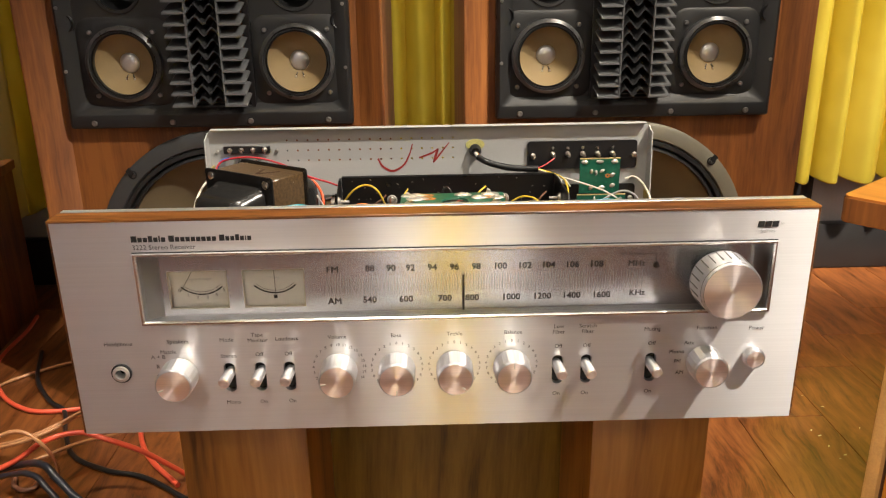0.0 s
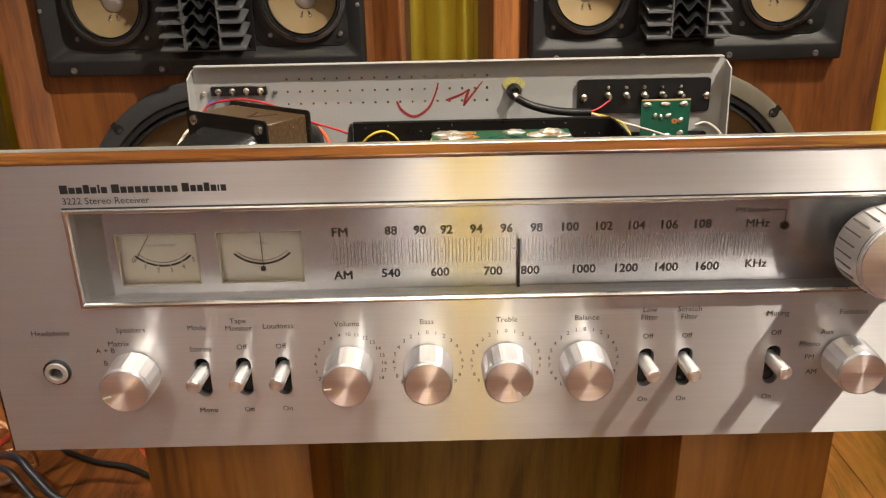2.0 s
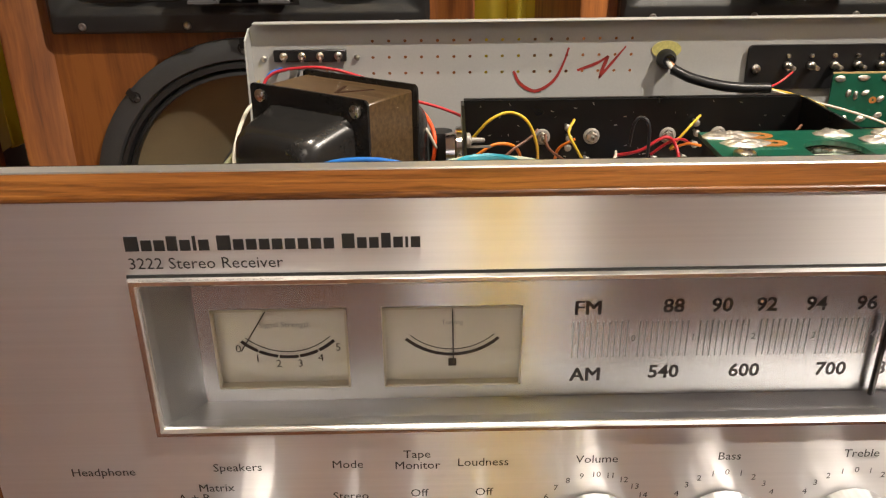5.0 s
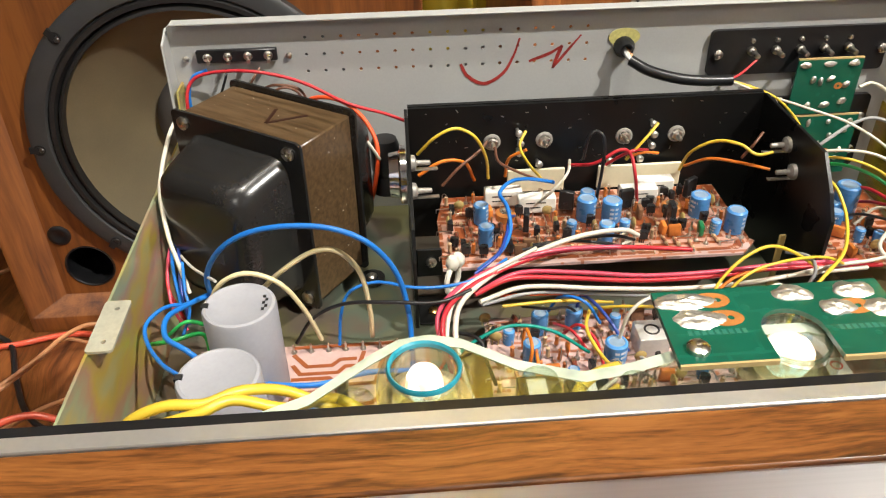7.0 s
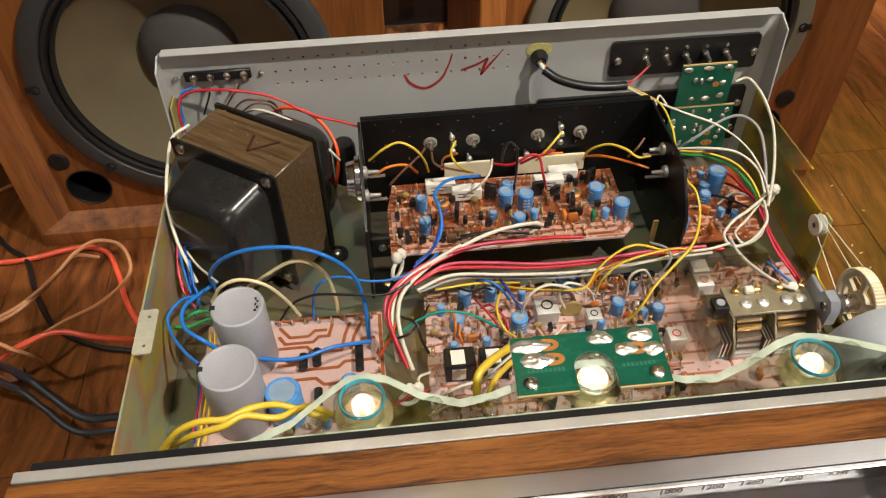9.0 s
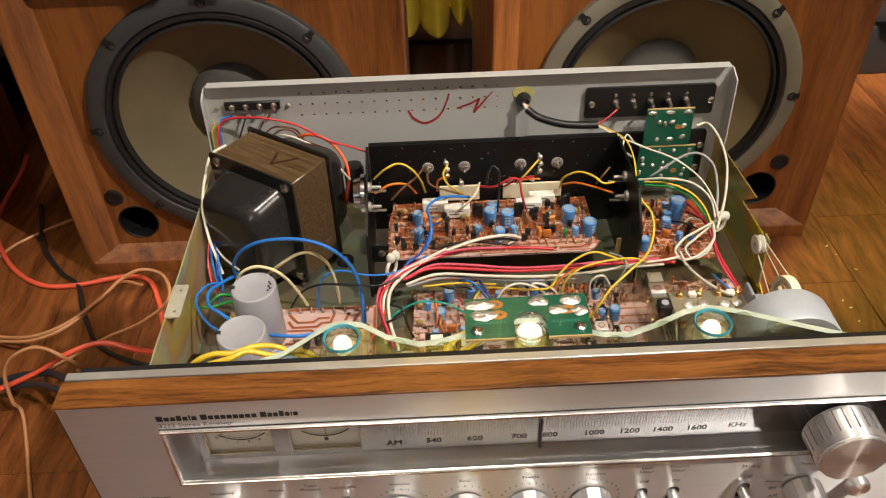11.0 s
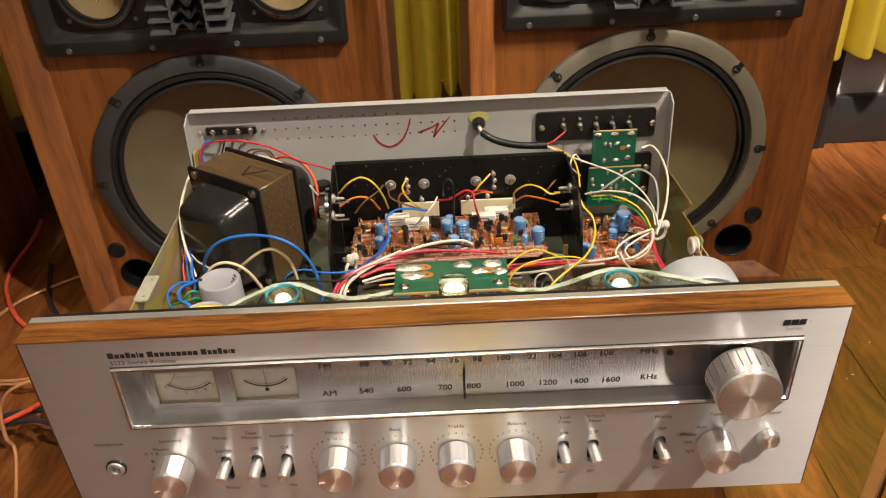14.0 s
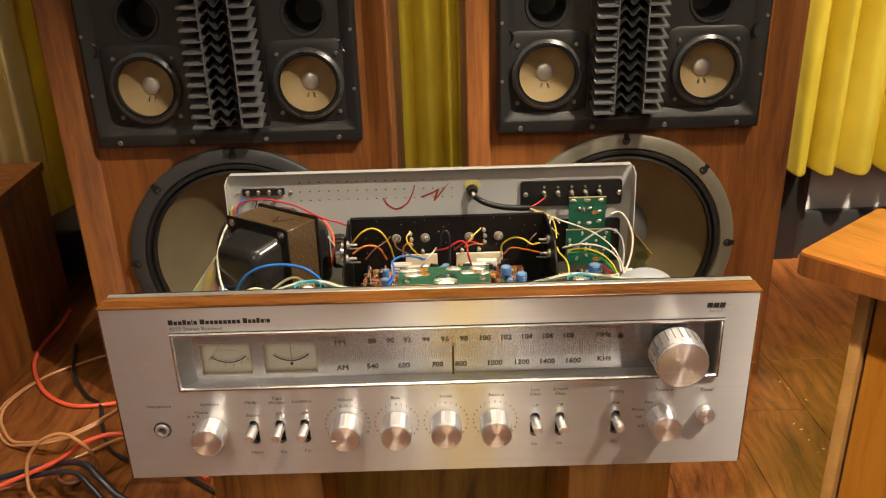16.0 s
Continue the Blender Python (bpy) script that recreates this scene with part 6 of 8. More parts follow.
part("board_post", slab(0.1088, 0.1128, 0.2318, 0.2334, 0.0030, 0.0375, 0.0006, 1), M["cap_tan"], rec, "tan board support post")
AMP_MIX = (("jump", 6), ("res_o", 3), ("film_o", 2), ("res", 9), ("res_d", 5), ("res_u", 2), ("tra", 6), ("disc_t", 2), ("film_b", 1), ("pin", 6))
amp = part("amplifier_board", outline([(-0.0735, 0.2275), (0.0850, 0.2275), (0.0945, 0.2360), (0.0945, 0.2950), (-0.0690, 0.2950), (-0.0735, 0.2700)], [], 0.0320, 0.0336, "z"), M["pcb_brown"], rec, "crowded brown amplifier circuit board", smooth=0)
part("board_edge", outline([(-0.0735, 0.2238), (0.0868, 0.2238), (0.0968, 0.2345), (0.0945, 0.2372), (0.0850, 0.2288), (-0.0735, 0.2288)], [], 0.0318, 0.0334, "z"), M["pcb_pink"], amp, smooth=0)
for pts, half in ((((-0.0660, 0.2680), (-0.0660, 0.2440), (-0.0600, 0.2375), (0.0820, 0.2375)), 0.0016), (((-0.0700, 0.2660), (-0.0700, 0.2400), (-0.0640, 0.2320), (0.0820, 0.2320), (0.0900, 0.2400), (0.0900, 0.2700)), 0.0014),
                  (((-0.0520, 0.2880), (-0.0520, 0.2760), (-0.0420, 0.2660), (-0.0200, 0.2660)), 0.0011), (((0.0400, 0.2700), (0.0500, 0.2600), (0.0840, 0.2600), (0.0840, 0.2820)), 0.0011)):
    copper_track(amp, pts, 0.03365, half, M["pink_track"], "pale pink copper track")
keep = fit_out(amp, 0.0336, [("can_m", -0.0490, 0.2661), ("can_m", -0.0487, 0.2440), ("can_l", 0.0104, 0.2645), ("can_m", 0.0130, 0.2745), ("can_l", 0.0240, 0.2610), ("can_m", 0.0160, 0.2405), ("can_s", -0.0009, 0.2495), ("can_s", 0.0281, 0.2480),
                             ("can_l", 0.0744, 0.2620), ("can_l", 0.0885, 0.2445), ("can_s", 0.0773, 0.2430), ("film", 0.0690, 0.2425)])
for x, y, turn in ((0.0345, 0.2700, 10), (0.0005, 0.2715, -20), (0.0745, 0.2790, 30), (-0.0255, 0.2530, 80), (0.0556, 0.2530, 85)):
    driver = part("driver_transistor", slab(-0.0042, 0.0042, -0.0016, 0.0016, 0.003, 0.0145, 0.0004, 1), M["transistor"], amp, "black driver transistor")
    driver.matrix_basis = pose(x, y, 0.0336, 0, 0, turn)
    keep.append((x, y, 0.004))
for x0, x1, y0, y1 in ((-0.0450, -0.0235, 0.2795, 0.2875), (-0.0270, -0.0055, 0.2705, 0.2785), (0.0450, 0.0665, 0.2830, 0.2910), (0.0330, 0.0545, 0.2745, 0.2825)):
    c = part("cement_resistor", slab(x0, x1, y0, y1, 0.0350, 0.0450, 0.0007, 1), M["ceramic"], amp, "white ceramic power resistor")
    keep += [(x0 + (x1 - x0) * k / 4, (y0 + y1) / 2, 0.004) for k in range(5)]
    for k in range(2):
        part("printed_bars", slab(x0 + 0.004, x1 - 0.006 - 0.003 * k, y0 - 0.0001, y0, 0.0415 - 0.003 * k, 0.0422 - 0.003 * k), M["ink"], c, smooth=0)
for x, y in ((-0.0345, 0.2690), (0.0610, 0.2680)):
    bm = bmesh.new()
    lathe(bm, (x, y, 0.0336), "z", [(0.0058, 0), (0.0058, 0.004), (0.0045, 0.005), (0.002, 0.005), (0.002, 0.0035), (0, 0.0035)], 20)
    trim = part("trimmer", bm, M["land"], amp, "small brown trimmer resistor")
    bm = bmesh.new()
    lathe(bm, (x, y, 0.0384), "z", [(0.0036, 0), (0.0034, 0.0006), (0.0012, 0.0006), (0.0010, -0.0004), (0, -0.0004)], 16)
    part("trimmer_wiper", bm, M["tin"], trim)
    keep.append((x, y, 0.006))
strew(amp, -0.0705, 0.0905, 0.2310, 0.2880, 0.0336, 180, 31, keep, AMP_MIX)

for x0, x1 in ((-0.030, 0.004), (0.024, 0.074)):
    part("insulating_strip", slab(x0, x1, 0.2955, 0.2975, 0.0345, 0.0495, 0.0005, 1), M["gear"], amp, "cream insulating strip", smooth=0)

# small board beside the right wall
tb2 = part("tone_board", outline([(0.1240, 0.2260), (0.1900, 0.2260), (0.1980, 0.3050), (0.1300, 0.3050)], [], 0.0170, 0.0186, "z"), M["pcb_brown"], rec, "small brown circuit board with blue capacitors", smooth=0)
keep = fit_out(tb2, 0.0186, [("can_tall", 0.1690, 0.2755), ("can_m", 0.1575, 0.2630), ("can_m", 0.1610, 0.2735), ("can_s", 0.1640, 0.2890), ("can_m", 0.1340, 0.2390), ("can_s", 0.1657, 0.2490), ("can_s", 0.1310, 0.2480), ("film_o", 0.1560, 0.2540)])
strew(tb2, 0.1280, 0.1800, 0.2320, 0.3000, 0.0186, 60, 41, keep)


def solder_board(name, x0, x1, z0, z1, y, pads, lands):
    """A small upright board seen from its solder side; pads and lands are given as shares of its width and height from its top corner."""
    b = part(name, slab(x0, x1, y - 0.0008, y + 0.0008, z0, z1), M["pcb_green"], rec, "small green circuit board seen from its solder side", smooth=0)
    part("board_edge", slab(x0, x1, y - 0.0007, y + 0.0007, z1, z1 + 0.0010), M["pcb_edge"], b, smooth=0)
    for u, v, rx, rz, lean in pads:
        x, z = x0 + (x1 - x0) * u, z1 - (z1 - z0) * v
        bm = bmesh.new()
        lathe(bm, (0, 0, 0), "y", [(1.0, 0), (0.86, -0.5), (0.5, -0.85), (0.2, -1.0), (0, -1.05)], 14)
        for w in bm.verts:
            k = noise.noise(Vector((w.co.x * 1.5 + u * 40, w.co.z * 1.5, v * 30)))
            w.co.x, w.co.y, w.co.z = w.co.x * (1 + 0.3 * k), w.co.y * (1 + 0.5 * k), w.co.z * (1 - 0.2 * k)
        bmesh.ops.scale(bm, vec=(rx, 0.0012, rz), verts=bm.verts[:])
        bmesh.ops.rotate(bm, verts=bm.verts[:], cent=(0, 0, 0), matrix=Matrix.Rotation(radians(lean), 3, "Y"))
        bmesh.ops.translate(bm, verts=bm.verts[:], vec=(x, y - 0.0008, z))
        part("solder_joint", bm, M["solder"], b)
    for u, v, rx, rz in lands:
        x, z = x0 + (x1 - x0) * u, z1 - (z1 - z0) * v
        holes = [ring_points(x + q, z, 0.0008, 10) for q in ((-rx * 0.45, rx * 0.45) if rx > 0.003 else (0,))]
        part("copper_land", outline(ring_points(x, z, rx, 18, rz), holes, y - 0.0010, y - 0.0008), M["land"], b)
    return b


solder_board("phono_board", 0.1478, 0.1878, 0.0622, 0.0970, 0.3270,
             [(0.12, 0.09, 0.0037, 0.0021, 4), (0.49, 0.08, 0.0040, 0.0019, 3), (0.87, 0.08, 0.0035, 0.0022, 2), (0.29, 0.36, 0.0019, 0.0025, 15), (0.41, 0.40, 0.0016, 0.0030, 0), (0.56, 0.35, 0.0026, 0.0016, -25),
              (0.82, 0.47, 0.0026, 0.0021, -35), (0.29, 0.84, 0.0019, 0.0026, 25), (0.56, 0.84, 0.0033, 0.0022, -12), (0.83, 0.78, 0.0029, 0.0022, -20)], [(0.70, 0.49, 0.0026, 0.0022)])
solder_board("input_board", 0.1458, 0.1948, 0.0195, 0.0600, 0.3270,
             [(0.08, 0.30, 0.0020, 0.0028, 10), (0.10, 0.44, 0.0020, 0.0020, 0), (0.06, 0.66, 0.0016, 0.0030, 12), (0.36, 0.11, 0.0014, 0.0028, 5), (0.62, 0.10, 0.0016, 0.0018, 0), (0.90, 0.11, 0.0019, 0.0026, 20),
              (0.86, 0.25, 0.0022, 0.0022, 0), (0.28, 0.47, 0.0020, 0.0020, 0), (0.46, 0.42, 0.0015, 0.0024, 8), (0.45, 0.56, 0.0018, 0.0026, 0), (0.55, 0.50, 0.0014, 0.0034, 6), (0.68, 0.33, 0.0017, 0.0017, 0),
              (0.25, 0.84, 0.0017, 0.0034, 24), (0.47, 0.76, 0.0018, 0.0026, -25), (0.86, 0.60, 0.0015, 0.0024, 15), (0.84, 0.74, 0.0018, 0.0018, 0)], [(0.68, 0.62, 0.0026, 0.0024), (0.71, 0.86, 0.0046, 0.0026)])

# tuner board, shields and tuning capacitor
tun = part("tuner_board", outline([(-0.0590, 0.060), (0.2000, 0.060), (0.2000, 0.2050), (-0.0540, 0.2050)], [], 0.0120, 0.0136, "z"), M["pcb_pink"], rec, "pink-brown tuner circuit board", smooth=0)
keep = fit_out(tun, 0.0136, [("can_m", -0.0275, 0.1930), ("can_m", -0.0097, 0.1950), ("can_m", 0.0386, 0.1985), ("can_l", 0.0045, 0.1670), ("can_m", 0.0706, 0.1740), ("can_s", 0.0570, 0.1625), ("can_m", 0.0950, 0.1665), ("can_m", -0.0349, 0.1720), ("can_s", -0.0390, 0.1545), ("can_s", -0.0179, 0.1560), ("can_s", 0.0108, 0.1925), ("can_s", -0.0440, 0.1860), ("can_s", 0.0860, 0.1900)])


def shield_can(x, y, w, h, core):
    c = part("tuning_coil", slab(x - w, x + w, y - w, y + w, 0.0136, 0.0136 + h, 0.0008, 2), M["can_metal"], tun, "square silver coil can")
    bm = bmesh.new()
    lathe(bm, (x, y, 0.0136 + h), "z", [(w * 0.52, 0.0), (w * 0.52, 0.0003), (w * 0.40, 0.0003), (w * 0.36, -0.0006), (0, -0.0006)], 18)
    part("coil_core", bm, core, c)
    return (x, y, w * 1.3)


for args in ((0.0240, 0.1760, 0.0075, 0.012, M["transistor"]), (0.0530, 0.1665, 0.0048, 0.011, M["transistor"]), (0.1327, 0.1983, 0.0058, 0.012, M["ceramic"]), (0.1315, 0.1854, 0.0058, 0.012, M["red_core"]), (0.1000, 0.1440, 0.0055, 0.012, M["red_core"]),
             (0.0820, 0.1500, 0.0048, 0.011, M["land"])):
    keep.append(shield_can(*args))
bm = bmesh.new()
lathe(bm, (0.0405, 0.1755, 0.0200), "y", [(0, -0.0015), (0.0068, -0.0010), (0.0075, 0.0), (0.0068, 0.0010), (0, 0.0015)], 24)
part("large_disc_capacitor", bm, M["cap_tan"], tun, "olive ceramic disc capacitor")
keep.append((0.0405, 0.1755, 0.007))
for x0, y0 in ((-0.0465, 0.1315), (-0.0250, 0.1300)):
    c = part("filter_block", slab(x0, x0 + 0.0190, y0, y0 + 0.0150, 0.0136, 0.0290, 0.0007, 1), M["black_plastic"], tun, "black filter block with a paper label")
    part("paper_label", slab(x0 + 0.004, x0 + 0.0125, y0 - 0.0002, y0, 0.0160, 0.0265), M["ceramic"], c, smooth=0)
    part("paper_label", slab(x0 + 0.0040, x0 + 0.0125, y0 + 0.002, y0 + 0.0125, 0.0290, 0.0292), M["ceramic"], c, smooth=0)
    keep.append((x0 + 0.0095, y0 + 0.0075, 0.011))
keep += [(0.108 + 0.012 * i, 0.125 + 0.012 * j, 0.008) for i in range(8) for j in range(5)]
strew(tun, -0.0540, 0.1060, 0.0900, 0.2030, 0.0136, 285, 61, keep)
strew(tun, 0.1100, 0.1900, 0.1860, 0.2030, 0.0136, 24, 62, keep)
strew(tun, 0.0300, 0.1900, 0.0640, 0.1150, 0.0136, 30, 63, keep)

strew(tun, 0.0560, 0.1100, 0.1160, 0.2020, 0.0136, 110, 64, keep)
vc = part("tuning_capacitor", slab(0.1310, 0.1835, 0.1415, 0.1640, 0.0392, 0.0415, 0.0005, 1), M["olive_plate"], rec, "gang tuning capacitor with brass and steel vanes")
part("frame_base", slab(0.1190, 0.1850, 0.1290, 0.1660, 0.0136, 0.0146), M["dark_metal"], vc, smooth=0)
part("rear_plate", slab(0.1190, 0.1850, 0.1610, 0.1622, 0.0140, 0.0392), M["olive_plate"], vc, smooth=0)
for x in (0.1305, 0.1568, 0.1835):
    part("end_plate", outline([(0.127, 0.0142), (0.163, 0.0142), (0.163, 0.0392), (0.1385, 0.0408), (0.1365, 0.036), (0.131, 0.030), (0.127, 0.024)], [], x, x + 0.0013, "x"), M["olive_plate"], vc, smooth=0)
bm = bmesh.new()
for z0, z1 in ((0.0150, 0.0192), (0.0202, 0.0238), (0.0248, 0.0285)):
    rect_prism(bm, 0, 0.00062, 0.1310 + (z0 - 0.015) * 0.25, 0.150, z0, z1)
vane = mesh_of("vane", bm, M["tin"], 0)
vane_b = mesh_of("vane", slab(0.0, 0.0007, 0.1372, 0.158, 0.0305, 0.0338), M["brass"], 0)
vane_t = mesh_of("vane", slab(0.0, 0.0006, 0.1400, 0.158, 0.0352, 0.0385), M["tin"], 0)
for a, n in ((0.1350, 12), (0.1605, 14)):
    for k in range(n):
        for me in (vane, vane_b, vane_t):
            place("vane", me, vc, pose(a + 0.00128 * k, 0, 0))
bar = mesh_of("stator_bar", slab(0, 0.0010, 0.1300, 0.1500, 0.0150, 0.0290), M["tin"], 0)
for x in (0.1238, 0.1262, 0.1286, 0.1510, 0.1530, 0.1550):
    place("stator_bar", bar, vc, pose(x, 0, 0))
part("rotor_shaft", rod(bmesh.new(), (0.1190, 0.1480, 0.0290), (0.1930, 0.1480, 0.0290), 0.0030, 12), M["brass"], vc)
for x in (0.1420, 0.1530, 0.1680, 0.1770):
    screw(vc, (x, 0.1493, 0.0415), "z", 0.0036, 1, M["rail"])
for x in (0.1440, 0.1720):
    part("ceramic_spacer", slab(x, x + 0.006, 0.1560, 0.1610, 0.0415, 0.0455, 0.0008, 1), M["ceramic"], vc)
    for dx in (-0.0055, 0.0085):
        bm = bmesh.new()
        lathe(bm, (x + dx, 0.1590, 0.0415), "z", [(0.0024, 0), (0.0024, 0.0012), (0.0016, 0.0014), (0.0024, 0.0022), (0.0024, 0.0034), (0.0012, 0.0040), (0.0010, 0.0080), (0, 0.0082)], 12)
        part("trimmer_post", bm, M["brass"], vc)
tb3 = part("trimmer_block", slab(0.1200, 0.1300, 0.1440, 0.1540, 0.0360, 0.0455, 0.0014, 2), M["black_plastic"], vc, "black trimmer block")
bm = bmesh.new()
lathe(bm, (0.1250, 0.1490, 0.0455), "z", [(0.0028, 0.0), (0.0026, 0.0006), (0, 0.0006)], 18)
part("trimmer_core", bm, M["cap_grey"], tb3)
sh = part("plastic_shield", outline([(0.104, 0.0136), (0.104, 0.048), (0.168, 0.049), (0.192, 0.0136)], [], 0.1830, 0.1838), M["shield"], rec, "smoky plastic shield sheet", smooth=0)
part("shield_sheet", outline([(0.129, 0.0136), (0.183, 0.0136), (0.183, 0.048), (0.143, 0.051), (0.1190, 0.050)], [], 0.1128, 0.1136, "x"), M["shield"], sh, smooth=0)
part("shield_sheet", outline([(0.129, 0.0136), (0.160, 0.0136), (0.160, 0.046), (0.143, 0.048), (0.1210, 0.046)], [], 0.1165, 0.1172, "x"), M["shield"], sh, smooth=0)
for y, z in ((0.134, 0.044), (0.150, 0.046), (0.136, 0.022), (0.152, 0.030)):
    bm = bmesh.new()
    lathe(bm, (0.1127, y, z), "x", [(0.0016, 0), (0.0014, -0.0008), (0, -0.0012)], 10)
    part("rivet", bm, M["brass"], sh)

# tuning drive
bm = bmesh.new()
lathe(bm, (0.1645, 0.062, 0.0985), "y", [(0.0040, -0.004), (0.0050, -0.002), (0.0225, -0.001), (0.0230, -0.011), (0.0238, -0.012), (0.0282, -0.012), (0.0290, -0.011), (0.0290, 0.010), (0.0282, 0.012), (0.0238, 0.012), (0.0230, 0.011), (0.0225, 0.002), (0.005, 0.003), (0.004, 0.010)], 64)
fly = part("flywheel", bm, M["flywheel"], rec, "heavy grey tuning flywheel")
part("shaft", rod(bmesh.new(), (0.1645, 0.020, 0.0985), (0.1645, 0.085, 0.0985), 0.0030, 14), M["steel"], fly)
def wedge(k, r0, r1, gap=14.0, n=5):
    """The opening between two spokes."""
    a0, a1 = 72 * k + gap, 72 * (k + 1) - gap * 0.4
    arc = [radians(a0 + (a1 - a0) * i / n) for i in range(n + 1)]
    return [(0.1360 + r1 * math.cos(a), 0.0500 + r1 * math.sin(a)) for a in arc] + [(0.1360 + r0 * math.cos(a), 0.0500 + r0 * math.sin(a)) for a in reversed(arc)]


gear = part("drive_drum", outline(ring_points(0.1360, 0.0500, 0.0186, 60), [wedge(k, 0.0075, 0.0162) for k in range(5)], 0.2046, 0.2070, "x"), M["gear"], rec, "cream plastic toothed cord drum with spokes")
bm = bmesh.new()
teeth = 60
lathe(bm, (0.2058, 0.1360, 0.0500), "x", [(0.0184, -0.0030), (0.0205, -0.0034), (0.0214, -0.0030), (0.0214, 0.0030), (0.0205, 0.0034), (0.0184, 0.0030), (0.0184, -0.0030)], teeth * 2, 2, 0.0006, (2, 3))
part("toothed_rim", bm, M["gear"], gear)
bm = bmesh.new()
lathe(bm, (0.2060, 0.1360, 0.0500), "x", [(0.0026, -0.024), (0.0030, -0.0235), (0.0030, -0.013), (0.0058, -0.0125), (0.0060, -0.0115), (0.0060, -0.004), (0.0054, -0.0035), (0.0034, -0.0034), (0.0034, 0.004), (0.0028, 0.0044), (0, 0.0044)], 28)
part("shaft_collar", bm, M["steel"], gear)
screw(gear, (0.1965, 0.1360, 0.0560), "z", 0.0014, 1)
bb = part("bearing_block", loft(bmesh.new(), [[(x, 0.1290, 0.0400), (x, 0.1430, 0.0400), (x, 0.1445, 0.0520), (x, 0.1410, 0.0580), (x, 0.1320, 0.0580), (x, 0.1285, 0.0530)] for x in (0.1830, 0.1890)]), M["block"], rec, "blue-grey shaft bearing block")
part("bearing_arm", slab(0.1845, 0.1875, 0.1440, 0.1600, 0.0400, 0.0520, 0.0008, 1), M["block"], bb)
bm = bmesh.new()
lathe(bm, (0.2100, 0.2040, 0.0490), "x", [(0.002, -0.003), (0.0070, -0.003), (0.0075, -0.002), (0.0055, 0.0), (0.0075, 0.002), (0.0070, 0.003), (0.002, 0.003)], 28)
pul = part("cord_pulley", bm, M["nylon"], rec, "white nylon cord pulley")
part("pulley_arm", outline([(0.196, 0.012), (0.212, 0.012), (0.208, 0.056), (0.200, 0.056)], [], 0.2150, 0.2162, "x"), M["zinc"], pul, smooth=0)
for k, (p, q) in enumerate((((0.2100, 0.2040, 0.0577), (0.2070, 0.1480, 0.0680)), ((0.2100, 0.2120, 0.0460), (0.2060, 0.1360, 0.0285)), ((0.2080, 0.2040, 0.0577), (0.2040, 0.100, 0.0600)))):
    part("dial_cord", rod(bmesh.new(), p, q, 0.0004, 5), M["nylon"], pul)

# lamp light guide
wavy = [(-0.150, 0.0268), (-0.120, 0.0400), (-0.1050, 0.0530), (-0.0970, 0.0590), (-0.0880, 0.0605), (-0.0790, 0.0580), (-0.0650, 0.0480), (-0.0480, 0.0420), (-0.0350, 0.0440), (-0.0150, 0.0500), (0.0060, 0.0560), (0.0180, 0.0560), (0.0320, 0.0500),
        (0.0500, 0.0430), (0.0640, 0.0420), (0.0800, 0.0480), (0.0980, 0.0570), (0.1080, 0.0600), (0.1190, 0.0585), (0.1320, 0.0540), (0.1600, 0.0420), (0.1900, 0.0300), (0.1960, 0.0268)]
LAMPS = ((-0.0900, 0.0470), (0.0120, 0.0460), (0.1110, 0.0460))
guide = part("light_guide", outline(wavy, [ring_points(x, y, 0.0082, 24) for x, y in LAMPS], 0.1270, 0.1305, "z"), M["acrylic"], rec, "clear acrylic light guide with a wavy back edge", smooth=0)
guide.visible_shadow = False
bm = bmesh.new()
lo, hi, lo2, hi2 = [], [], [], []
path = [Vector((x, y, 0)) for x, y in wavy]
for p in path:
    lo.append(bm.verts.new((p.x, p.y + 0.0004, 0.1268)))
    hi.append(bm.verts.new((p.x, p.y + 0.0004, 0.1307)))
    hi2.append(bm.verts.new((p.x, p.y - 0.0036, 0.1307)))
for i in range(len(path) - 1):
    bm.faces.new((lo[i], lo[i + 1], hi[i + 1], hi[i]))
    bm.faces.new((hi[i], hi[i + 1], hi2[i + 1], hi2[i]))
part("polished_edge", bm, M["acrylic_edge"], guide, "pale green cut edge", smooth=60)
